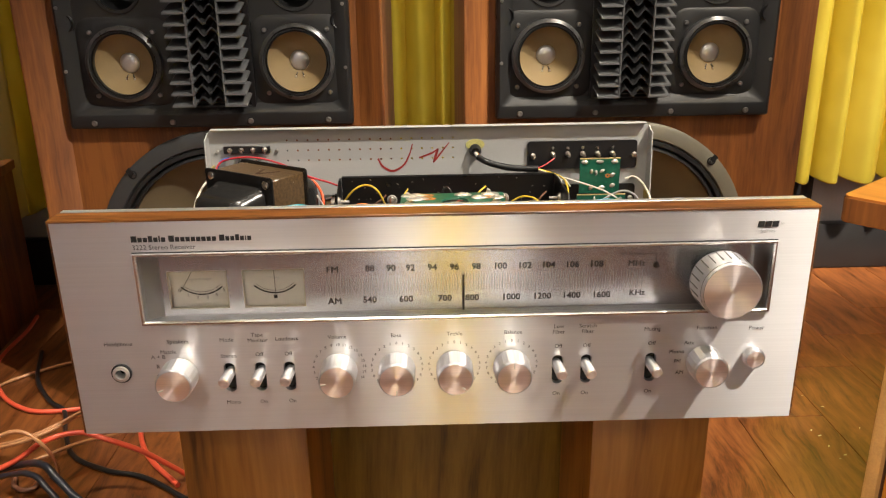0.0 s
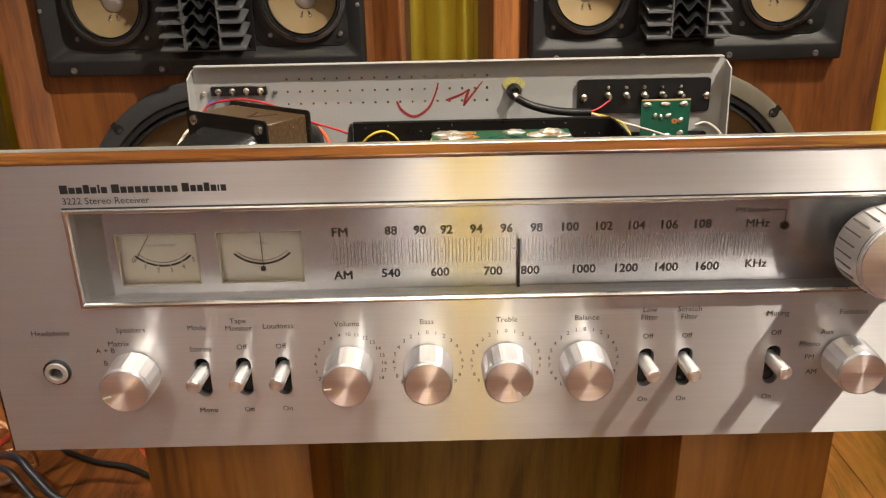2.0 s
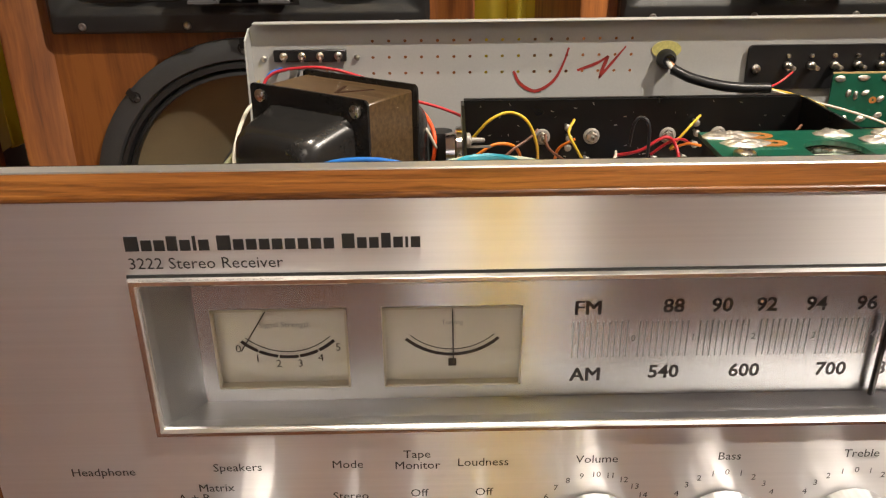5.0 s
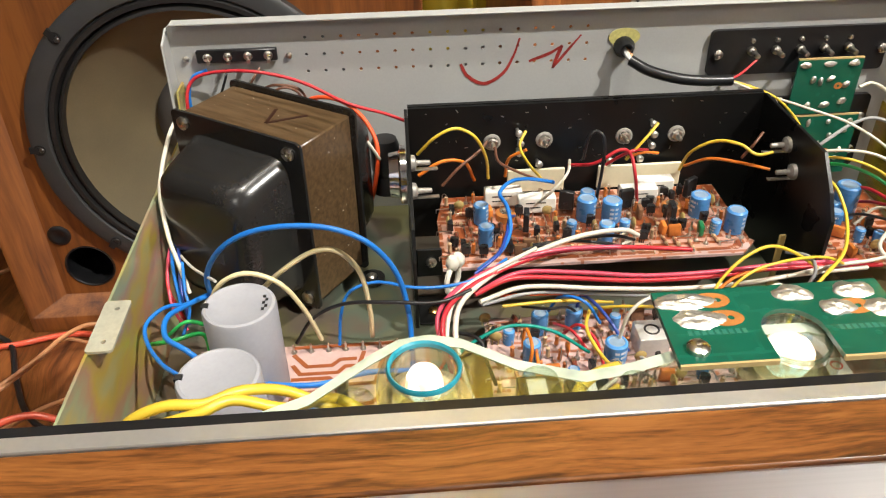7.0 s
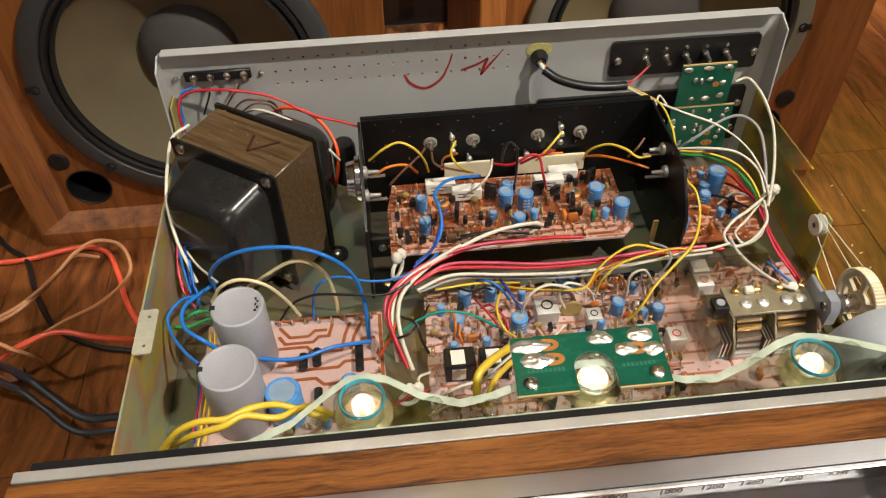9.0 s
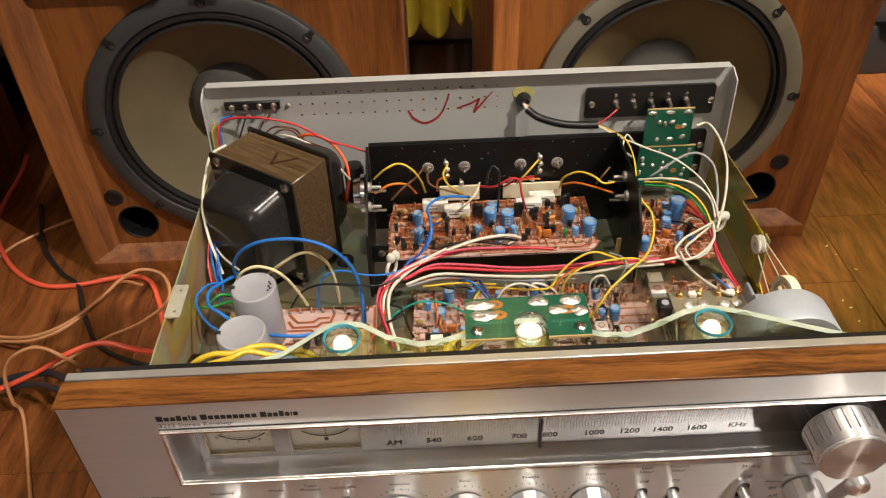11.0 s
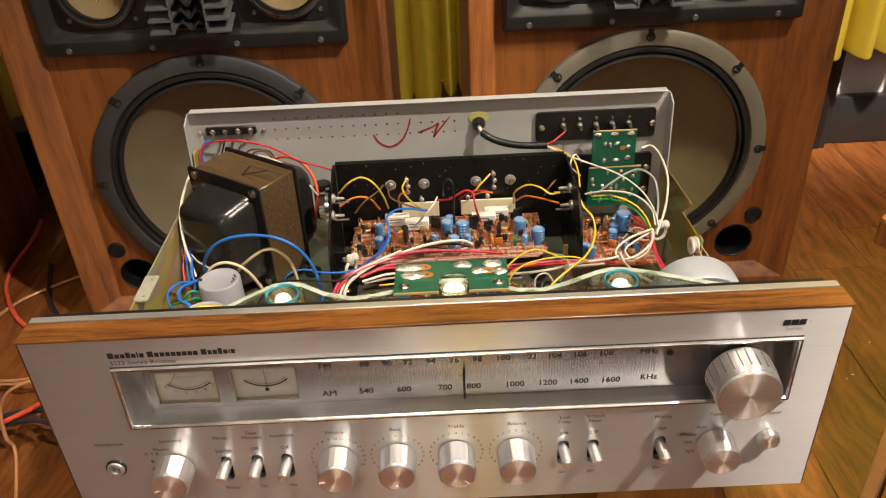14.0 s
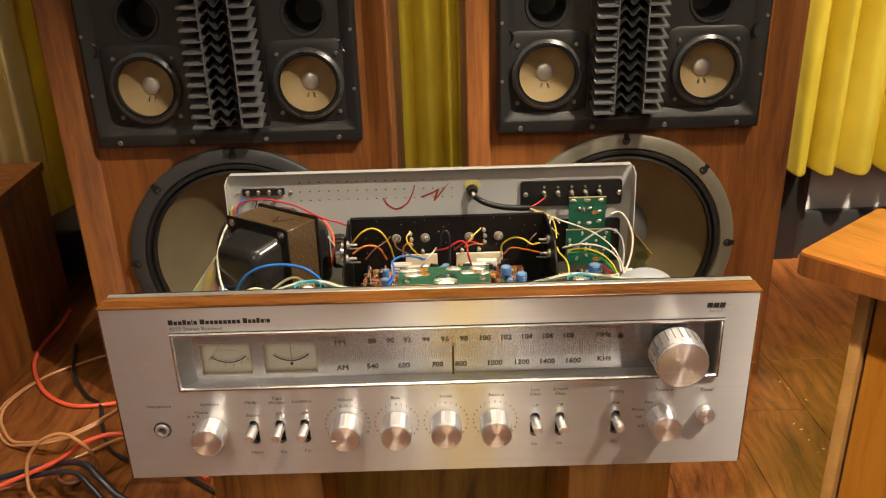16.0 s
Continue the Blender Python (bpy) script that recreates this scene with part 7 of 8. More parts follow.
for x, y in LAMPS:
    y += 0.0032 if abs(x) < 0.05 else 0.0
    bm = bmesh.new()
    lathe(bm, (x, y, 0.116), "z", [(0.0128, 0.0), (0.0134, 0.006), (0.0130, 0.0115), (0.0118, 0.0140), (0.0108, 0.0142)], 40)
    lamp = part("dial_lamp", bm, M["acrylic"], rec, "lit dial lamp in a clear holder")
    lamp.visible_shadow = False
    bm = bmesh.new()
    lathe(bm, (x, y, 0.1205), "z", [(0.0088, 0.0), (0.0092, 0.0060), (0.0098, 0.0106), (0.0103, 0.0112), (0.0098, 0.0116), (0.0093, 0.0110), (0.0087, 0.0060), (0.0083, 0.0)], 36)
    sleeve = part("sleeve", bm, M["cyan"], lamp, "translucent cyan sleeve")
    sleeve.visible_shadow = False
    bm = bmesh.new()
    lathe(bm, (x, y, 0.1205), "z", [(0.0094, 0.0098), (0.0101, 0.0100), (0.0102, 0.0112), (0.0098, 0.0118), (0.0092, 0.0112), (0.0091, 0.0100), (0.0094, 0.0098)], 36)
    part("sleeve_rim", bm, M["cyan_rim"] if abs(x) > 0.05 else M["acrylic"], lamp, "coloured rim")
    bm = bmesh.new()
    lathe(bm, (x, y, 0.1210), "z", [(0.0128, -0.002), (0.0090, 0.0), (0.0045, -0.001), (0.0, -0.001)], 32)
    part("reflector", bm, M["lamp_bowl"], lamp)
    k = 1.42 if abs(x) < 0.05 else 1.06
    bm = bmesh.new()
    lathe(bm, (x, y, 0.1200), "z", [(0.0030 * k, 0.0), (0.0042 * k, 0.002), (0.0049 * k, 0.0052), (0.0047 * k, 0.0076), (0.0038 * k, 0.0096), (0.0022 * k, 0.0108), (0, 0.0112)], 28)
    part("bulb", bm, M["bulb"], lamp, "glowing bulb")
    bm = bmesh.new()
    lathe(bm, (x, y, 0.0950), "z", [(0.0070, 0.0), (0.0072, 0.018), (0.0085, 0.022), (0.0085, 0.024)], 24)
    part("socket", bm, M["ceramic"], lamp)
part("front_edge", slab(-0.150, 0.196, 0.0264, 0.0330, 0.1268, 0.1306, 0.0005, 1), M["acrylic_edge"], guide, "pale green front edge")
for x, y in ((-0.1080, 0.0360), (-0.0600, 0.0400), (-0.0530, 0.0340), (-0.0350, 0.0360), (0.0560, 0.0350), (0.0850, 0.0440), (0.0930, 0.0380), (0.1290, 0.0480), (0.1430, 0.0400)):
    bm = bmesh.new()
    lathe(bm, (x, y, 0.1306), "z", [(0.0048, 0.0), (0.0048, 0.0010), (0.0040, 0.0016), (0.0, 0.0020)], 24)
    part("clear_stud", bm, M["acrylic"], guide, "clear moulded stud")
arch = [(0.0120 - 0.0088 * math.cos(math.pi * k / 16), 0.0498 + 0.0088 * math.sin(math.pi * k / 16)) for k in range(17)]
gpts = [(-0.0235, 0.0388), (0.0032, 0.0388)] + arch + [(0.0208, 0.0388), (0.0440, 0.0388), (0.0452, 0.0700), (-0.0225, 0.0690)]
gb = part("lamp_board", outline(gpts, [], 0.1328, 0.1344, "z"), M["pcb_green"], rec, "green lamp circuit board with large solder pads", smooth=0)
part("board_edge", slab(-0.0235, 0.0030, 0.0380, 0.0388, 0.1328, 0.1343), M["pcb_edge"], gb, smooth=0)
part("board_edge", slab(0.0207, 0.0440, 0.0380, 0.0388, 0.1328, 0.1343), M["pcb_edge"], gb, smooth=0)
for x in (-0.0170, 0.0385):
    screw(gb, (x, 0.0440, 0.1344), "z", 0.0032, 1)
for x, y, rx, ry, cx in ((-0.0145, 0.0640, 0.0085, 0.0036, 0.010), (-0.0125, 0.0560, 0.0075, 0.0040, 0.009), (0.0180, 0.0650, 0.0055, 0.0036, 0), (0.0360, 0.0655, 0.0060, 0.0036, 0), (0.0280, 0.0580, 0.0052, 0.0036, 0.006), (0.0400, 0.0570, 0.0045, 0.0036, 0)):
    bm = bmesh.new()
    lathe(bm, (0, 0, 0), "z", [(1.0, 0), (0.92, 0.25), (0.6, 0.75), (0.25, 0.95), (0, 1.0)], 18)
    bmesh.ops.subdivide_edges(bm, edges=bm.edges[:], cuts=1, use_grid_fill=True)
    for v in bm.verts:
        wob = noise.noise(Vector((v.co.x * 1.6 + x * 900, v.co.y * 1.6, v.co.z)))
        v.co.x, v.co.y = v.co.x * (1 + 0.22 * wob), v.co.y * (1 + 0.30 * wob)
        v.co.z *= 1 + 0.6 * noise.noise(Vector((v.co.x * 3.1, v.co.y * 3.1 + x * 700, 2.0)))
    bmesh.ops.scale(bm, vec=(rx * 1.05, ry * 1.05, 0.0013), verts=bm.verts[:])
    bmesh.ops.translate(bm, vec=(x, y, 0.1344), verts=bm.verts[:])
    part("solder_pad", bm, M["solder"], gb)
    if cx:
        part("copper_land", outline(ring_points(x + cx * 0.8, y, 0.0055, 20, 0.0034), [ring_points(x + cx, y, 0.0010, 10)], 0.1344, 0.1346, "z"), M["land"], gb)


for x0, z0, n in ((-0.0175, 0.0495, 9), (0.0245, 0.0485, 8)):
    bm = bmesh.new()
    for k in range(n):
        rect_prism(bm, x0 + 0.0019 * k, x0 + 0.0019 * k + 0.0012, z0, z0 + 0.0020, 0.1344, 0.13445)
    part("printed_bars", bm, M["pale_green"], gb, "faint pale print as plain bars", smooth=0)["kind"] = "stuff"


# nylon ties
def tie(at, r, turn):
    bm = bmesh.new()
    pts = [(r * math.cos(2 * math.pi * k / 10), 0, r * math.sin(2 * math.pi * k / 10)) for k in range(11)]
    tube(bm, pts, 0.0014, 6, 3)
    t = part("cable_tie", bm, M["nylon"], rec, "white nylon cable tie")
    t.matrix_basis = pose(*at, 0, 0, turn)
    head = bmesh.new()
    lathe(head, (0, 0, r), "z", [(0.0022, -0.001), (0.0034, 0.001), (0.0034, 0.004), (0.002, 0.006), (0, 0.0063)], 14)
    part("tie_head", head, M["nylon"], t)
    head = bmesh.new()
    lathe(head, (r * 0.9, 0, r * 0.7), "z", [(0.0022, -0.001), (0.0034, 0.001), (0.0034, 0.004), (0.002, 0.006), (0, 0.0063)], 14)
    part("tie_head", head, M["nylon"], t)
    return t


tie((-0.0700, 0.204, 0.042), 0.0070, 60)
tie((0.1935, 0.2440, 0.0375), 0.0062, 20)
tie((-0.069, 0.118, 0.022), 0.006, 15)
# rubber-booted mains lead
gr = bmesh.new()
lathe(gr, (0.0440, 0.3400, 0.1055), "y", [(0.0062, 0.0), (0.0062, -0.003), (0.0048, -0.005), (0.0040, -0.008), (0.0030, -0.008)], 20)
part("grommet", gr, M["black_plastic"], rec, "black rubber grommet")
ds = outline(ring_points(0.0440, 0.1110, 0.0095, 20, 0.0055), [], 0.3398, 0.3404)
part("paint_dab", ds, M["yellow_paint"], rear, "dab of yellow paint", smooth=0)


# ---- wiring ----
def wire(colour, points, r=0.0009, name="wire", steps=6, label=""):
    return part(name, tube(bmesh.new(), points, r if r > 0.002 else r * 0.84, 7, steps), M["wire_" + colour], rec, label or colour + " insulated hook-up wire", smooth=60)


wire("black", [(0.0462, 0.3300, 0.1006), (0.056, 0.3230, 0.0964), (0.072, 0.3188, 0.0927), (0.088, 0.3176, 0.0910), (0.1045, 0.3175, 0.0906)], 0.0033, "screened_lead", label="thick black screened lead")
wire("blue", [(-0.201, 0.336, 0.103), (-0.210, 0.336, 0.099), (-0.214, 0.336, 0.088), (-0.214, 0.331, 0.074), (-0.214, 0.301, 0.060), (-0.214, 0.263, 0.052), (-0.212, 0.232, 0.044), (-0.204, 0.205, 0.034)], 0.0012)
wire("red", [(-0.214, 0.327, 0.070), (-0.214, 0.329, 0.088), (-0.210, 0.333, 0.098), (-0.198, 0.332, 0.103), (-0.173, 0.326, 0.105), (-0.147, 0.325, 0.098), (-0.121, 0.315, 0.088), (-0.100, 0.312, 0.082), (-0.085, 0.310, 0.076)], 0.0012)
wire("scarlet", [(-0.157, 0.336, 0.072), (-0.142, 0.328, 0.086), (-0.125, 0.319, 0.088), (-0.112, 0.310, 0.080), (-0.105, 0.297, 0.068), (-0.108, 0.292, 0.045), (-0.115, 0.303, 0.020)], 0.0016)
wire("white", [(-0.2042, 0.3109, 0.09), (-0.215, 0.2998, 0.088), (-0.2155, 0.2739, 0.0845), (-0.2155, 0.2583, 0.079), (-0.2155, 0.2477, 0.071), (-0.2106, 0.231, 0.058), (-0.2059, 0.2216, 0.048), (-0.2017, 0.2148, 0.034)], 0.0014)
wire("brown", [(-0.186, 0.336, 0.072), (-0.170, 0.330, 0.092), (-0.158, 0.326, 0.096), (-0.148, 0.327, 0.092), (-0.144, 0.336, 0.076)], 0.0010)
wire("white", [(-0.174, 0.336, 0.076), (-0.160, 0.320, 0.092), (-0.144, 0.312, 0.092), (-0.125, 0.299, 0.088), (-0.111, 0.291, 0.076), (-0.104, 0.294, 0.062)], 0.0011)
wire("brown", [(-0.179, 0.336, 0.074), (-0.161, 0.322, 0.095), (-0.150, 0.322, 0.094), (-0.146, 0.331, 0.080)], 0.0009)
wire("black", [(-0.190, 0.336, 0.103), (-0.191, 0.332, 0.098), (-0.199, 0.336, 0.080)], 0.0009)
wire("brown", [(-0.171, 0.336, 0.103), (-0.175, 0.330, 0.098), (-0.183, 0.336, 0.084)], 0.0009)
wire("red", [(-0.214, 0.259, 0.050), (-0.214, 0.238, 0.044), (-0.213, 0.219, 0.036), (-0.205, 0.208, 0.022)], 0.0011)
wire("navy", [(-0.211, 0.247, 0.050), (-0.207, 0.226, 0.044), (-0.205, 0.213, 0.036), (-0.202, 0.205, 0.022)], 0.0011)
wire("pink", [(-0.214, 0.250, 0.048), (-0.214, 0.229, 0.042), (-0.211, 0.212, 0.030), (-0.204, 0.205, 0.018)], 0.0010)
wire("blue", [(-0.204, 0.222, 0.048), (-0.201, 0.207, 0.042), (-0.199, 0.200, 0.034), (-0.203, 0.194, 0.024)], 0.0010)
wire("blue", [(-0.189, 0.207, 0.034), (-0.186, 0.198, 0.058), (-0.173, 0.191, 0.078), (-0.154, 0.187, 0.088), (-0.129, 0.183, 0.090), (-0.110, 0.179, 0.084), (-0.098, 0.181, 0.066), (-0.093, 0.180, 0.045), (-0.092, 0.175, 0.028), (-0.092, 0.168, 0.018)], 0.0016)
wire("blue", [(-0.127, 0.186, 0.019), (-0.125, 0.189, 0.036), (-0.120, 0.193, 0.046), (-0.107, 0.194, 0.050), (-0.089, 0.188, 0.050), (-0.072, 0.188, 0.050), (-0.057, 0.194, 0.050), (-0.043, 0.207, 0.050)], 0.0010)
wire("blue", [(-0.197, 0.198, 0.040), (-0.206, 0.189, 0.046), (-0.212, 0.177, 0.046), (-0.208, 0.163, 0.046), (-0.197, 0.145, 0.050), (-0.186, 0.131, 0.056)], 0.0012)
wire("blue", [(-0.187, 0.210, 0.038), (-0.199, 0.194, 0.042), (-0.204, 0.182, 0.045), (-0.201, 0.167, 0.046), (-0.189, 0.155, 0.048), (-0.178, 0.155, 0.034), (-0.159, 0.151, 0.030), (-0.135, 0.148, 0.030), (-0.113, 0.156, 0.028), (-0.091, 0.164, 0.020)], 0.0016)
wire("cream", [(-0.165, 0.197, 0.044), (-0.151, 0.189, 0.062), (-0.135, 0.187, 0.074), (-0.123, 0.184, 0.076), (-0.114, 0.186, 0.062), (-0.111, 0.188, 0.038), (-0.111, 0.191, 0.019)], 0.0015)
wire("cream", [(-0.187, 0.187, 0.044), (-0.177, 0.183, 0.062), (-0.164, 0.182, 0.068), (-0.150, 0.181, 0.062), (-0.141, 0.185, 0.042), (-0.136, 0.191, 0.019)], 0.0014)
wire("black", [(-0.148, 0.188, 0.020), (-0.138, 0.187, 0.036), (-0.122, 0.184, 0.046), (-0.100, 0.178, 0.050), (-0.079, 0.176, 0.050), (-0.063, 0.184, 0.050)], 0.0011)
wire("clear", [(-0.210, 0.237, 0.044), (-0.197, 0.214, 0.050), (-0.181, 0.191, 0.058)], 0.0009)
wire("yellow", [(-0.1846, 0.0507, 0.0981), (-0.1741, 0.0516, 0.1121), (-0.1628, 0.0525, 0.1174), (-0.1514, 0.0525, 0.1174), (-0.1418, 0.0568, 0.1174), (-0.1304, 0.0612, 0.1121), (-0.1181, 0.0604, 0.1051), (-0.1085, 0.0586, 0.0998)], 0.0020)
wire("yellow", [(-0.1811, 0.0542, 0.0964), (-0.1671, 0.049, 0.1121), (-0.1523, 0.049, 0.1174), (-0.1435, 0.0534, 0.1174), (-0.1295, 0.0542, 0.1121), (-0.1164, 0.0621, 0.1069), (-0.1033, 0.0595, 0.0981)], 0.0020)
wire("yellow", [(-0.191, 0.177, 0.026), (-0.190, 0.155, 0.020), (-0.191, 0.128, 0.018), (-0.192, 0.100, 0.020)], 0.0010)
wire("yellow", [(-0.188, 0.177, 0.026), (-0.188, 0.159, 0.020), (-0.188, 0.128, 0.018), (-0.188, 0.102, 0.020)], 0.0009)
wire("red", [(-0.192, 0.155, 0.026), (-0.192, 0.131, 0.026), (-0.194, 0.102, 0.026)], 0.0009)
wire("navy", [(-0.193, 0.150, 0.028), (-0.193, 0.127, 0.026), (-0.192, 0.099, 0.026)], 0.0009)
wire("green", [(-0.214, 0.182, 0.030), (-0.201, 0.174, 0.038), (-0.189, 0.180, 0.036), (-0.188, 0.182, 0.020)], 0.0013)
wire("green", [(-0.209, 0.185, 0.030), (-0.196, 0.182, 0.042), (-0.187, 0.184, 0.038)], 0.0012)
wire("red", [(-0.069, 0.138, 0.024), (-0.075, 0.151, 0.036), (-0.078, 0.163, 0.044), (-0.074, 0.175, 0.048), (-0.061, 0.188, 0.050), (-0.038, 0.203, 0.050), (-0.015, 0.211, 0.050), (0.008, 0.212, 0.050), (0.034, 0.218, 0.044), (0.056, 0.220, 0.040)], 0.0015)
wire("pink", [(-0.072, 0.143, 0.024), (-0.077, 0.156, 0.036), (-0.080, 0.168, 0.044), (-0.075, 0.180, 0.048), (-0.059, 0.194, 0.050), (-0.034, 0.205, 0.052), (-0.011, 0.210, 0.052), (0.015, 0.212, 0.050)], 0.0014)
wire("white", [(-0.066, 0.139, 0.020), (-0.071, 0.152, 0.034), (-0.072, 0.165, 0.044), (-0.067, 0.179, 0.048), (-0.050, 0.196, 0.050), (-0.026, 0.210, 0.052), (-0.002, 0.221, 0.052), (0.020, 0.227, 0.050), (0.031, 0.233, 0.042)], 0.0016)
wire("white", [(-0.075, 0.146, 0.020), (-0.076, 0.157, 0.034), (-0.075, 0.169, 0.044), (-0.068, 0.186, 0.048), (-0.049, 0.197, 0.052), (-0.028, 0.209, 0.054)], 0.0013)
wire("blue", [(-0.058, 0.199, 0.050), (-0.046, 0.210, 0.052), (-0.039, 0.223, 0.056), (-0.039, 0.236, 0.062), (-0.041, 0.250, 0.062), (-0.033, 0.262, 0.062), (-0.021, 0.270, 0.058), (-0.006, 0.279, 0.050)], 0.0013)
wire("navy", [(-0.060, 0.196, 0.050), (-0.048, 0.205, 0.054), (-0.042, 0.218, 0.056), (-0.038, 0.234, 0.056), (-0.033, 0.249, 0.048)], 0.0010)
wire("black", [(-0.072, 0.166, 0.040), (-0.062, 0.158, 0.042), (-0.059, 0.151, 0.034), (-0.055, 0.149, 0.022)], 0.0011)
wire("black", [(-0.075, 0.153, 0.034), (-0.066, 0.152, 0.040), (-0.057, 0.165, 0.038), (-0.052, 0.184, 0.026)], 0.0010)
wire("teal", [(-0.078, 0.152, 0.032), (-0.065, 0.158, 0.040), (-0.048, 0.161, 0.046), (-0.029, 0.161, 0.042), (-0.011, 0.158, 0.030)], 0.0010)
wire("scarlet", [(-0.086, 0.152, 0.020), (-0.078, 0.155, 0.032), (-0.074, 0.161, 0.040)], 0.0010)
wire("red", [(-0.061, 0.185, 0.046), (-0.042, 0.196, 0.046), (-0.017, 0.197, 0.044), (0.020, 0.194, 0.042), (0.057, 0.194, 0.042), (0.084, 0.197, 0.042), (0.114, 0.197, 0.042), (0.146, 0.198, 0.040)], 0.0015)
wire("pink", [(-0.059, 0.187, 0.046), (-0.038, 0.199, 0.047), (-0.009, 0.198, 0.046), (0.024, 0.195, 0.044), (0.061, 0.195, 0.044), (0.095, 0.198, 0.044), (0.134, 0.200, 0.042)], 0.0014)
wire("white", [(-0.059, 0.182, 0.044), (-0.035, 0.194, 0.042), (0.001, 0.192, 0.040), (0.038, 0.191, 0.038), (0.072, 0.192, 0.038), (0.102, 0.194, 0.040), (0.136, 0.194, 0.042)], 0.0014)
wire("grey", [(-0.058, 0.182, 0.042), (-0.032, 0.194, 0.038), (0.001, 0.193, 0.036), (0.035, 0.191, 0.034), (0.069, 0.191, 0.034)], 0.0011)
wire("yellow", [(-0.047, 0.190, 0.034), (-0.017, 0.194, 0.032), (0.009, 0.193, 0.030)], 0.0010)
wire("scarlet", [(-0.050, 0.191, 0.040), (-0.024, 0.195, 0.036), (0.004, 0.195, 0.034)], 0.0009)
wire("orange", [(-0.039, 0.174, 0.020), (-0.038, 0.175, 0.032), (-0.037, 0.161, 0.032), (-0.039, 0.159, 0.018)], 0.0010)
wire("orange", [(-0.032, 0.177, 0.020), (-0.035, 0.157, 0.028), (-0.033, 0.156, 0.018)], 0.0009)
wire("yellow", [(-0.003, 0.192, 0.026), (-0.010, 0.170, 0.034), (-0.008, 0.154, 0.034), (-0.000, 0.155, 0.022)], 0.0011)
wire("yellow", [(-0.001, 0.194, 0.026), (0.011, 0.182, 0.036), (0.031, 0.175, 0.040), (0.046, 0.172, 0.044), (0.054, 0.178, 0.052), (0.065, 0.183, 0.060), (0.078, 0.186, 0.064), (0.092, 0.188, 0.058), (0.108, 0.191, 0.046)], 0.0010)
wire("yellow", [(0.056, 0.178, 0.030), (0.059, 0.177, 0.046), (0.071, 0.181, 0.054), (0.090, 0.185, 0.056), (0.110, 0.191, 0.052), (0.122, 0.193, 0.046)], 0.0009)
wire("orange", [(0.051, 0.178, 0.030), (0.054, 0.180, 0.042), (0.065, 0.185, 0.048), (0.080, 0.187, 0.050)], 0.0010)
wire("white", [(0.006, 0.170, 0.022), (0.009, 0.169, 0.042), (0.020, 0.173, 0.048), (0.034, 0.174, 0.044), (0.046, 0.179, 0.030)], 0.0011)
wire("white", [(0.036, 0.175, 0.022), (0.031, 0.175, 0.036), (0.036, 0.177, 0.044), (0.050, 0.178, 0.036), (0.056, 0.180, 0.022)], 0.0011)
wire("white", [(0.079, 0.182, 0.022), (0.079, 0.183, 0.038), (0.088, 0.184, 0.042), (0.097, 0.186, 0.026)], 0.0010)
wire("navy", [(-0.009, 0.195, 0.024), (-0.005, 0.200, 0.030), (-0.000, 0.183, 0.034), (0.006, 0.173, 0.028), (0.011, 0.168, 0.020)], 0.0011)
wire("blue", [(-0.022, 0.199, 0.022), (-0.017, 0.195, 0.034), (-0.007, 0.187, 0.036), (0.001, 0.185, 0.024)], 0.0010)
wire("red", [(-0.018, 0.181, 0.022), (-0.013, 0.173, 0.034), (-0.006, 0.166, 0.030), (-0.003, 0.160, 0.020)], 0.0009)
wire("red", [(-0.021, 0.189, 0.022), (-0.017, 0.169, 0.034), (-0.010, 0.163, 0.026)], 0.0009)
wire("black", [(-0.035, 0.201, 0.024), (-0.025, 0.186, 0.034), (-0.014, 0.191, 0.030), (-0.005, 0.194, 0.020)], 0.0009)
wire("white", [(0.015, 0.161, 0.022), (0.018, 0.142, 0.034), (0.031, 0.155, 0.030)], 0.0009)
wire("yellow", [(0.075, 0.163, 0.018), (0.082, 0.163, 0.032), (0.091, 0.170, 0.042), (0.106, 0.181, 0.048), (0.122, 0.195, 0.052), (0.131, 0.214, 0.058), (0.131, 0.227, 0.066), (0.124, 0.231, 0.074), (0.122, 0.237, 0.078)], 0.0011)
for colour, d in (("white", 0.0), ("copper", 0.0016), ("grey", -0.0014)):
    wire(colour, [(0.0440 + d * 0.3, 0.3375, 0.1052), (0.0450 + d, 0.3330, 0.1034), (0.0468 + d * 0.5, 0.3292, 0.1000)], 0.0014, label="bared strand of the screened lead")
wire("yellow", [(0.1045, 0.3172, 0.0902), (0.116, 0.3085, 0.0885), (0.125, 0.298, 0.086), (0.126, 0.275, 0.084), (0.125, 0.259, 0.078)], 0.0009)
wire("white", [(0.1045, 0.3168, 0.0898), (0.119, 0.3045, 0.0868), (0.140, 0.291, 0.083), (0.163, 0.283, 0.076), (0.181, 0.270, 0.066), (0.189, 0.252, 0.056), (0.190, 0.237, 0.048)], 0.00094)
wire("red", [(0.1045, 0.3178, 0.0912), (0.112, 0.3220, 0.0930), (0.1222, 0.3275, 0.0985)], 0.0009)
wire("white", [(0.137, 0.317, 0.072), (0.130, 0.317, 0.080), (0.124, 0.302, 0.076), (0.135, 0.310, 0.062)], 0.0010)
wire("white", [(0.196, 0.336, 0.074), (0.205, 0.336, 0.076), (0.210, 0.320, 0.073), (0.211, 0.296, 0.065), (0.205, 0.271, 0.057), (0.196, 0.248, 0.051), (0.186, 0.228, 0.046)], 0.00133)
wire("grey", [(0.145, 0.297, 0.046), (0.157, 0.295, 0.058), (0.175, 0.299, 0.068), (0.187, 0.296, 0.072), (0.196, 0.285, 0.068), (0.196, 0.267, 0.058), (0.190, 0.244, 0.050)], 0.0013)
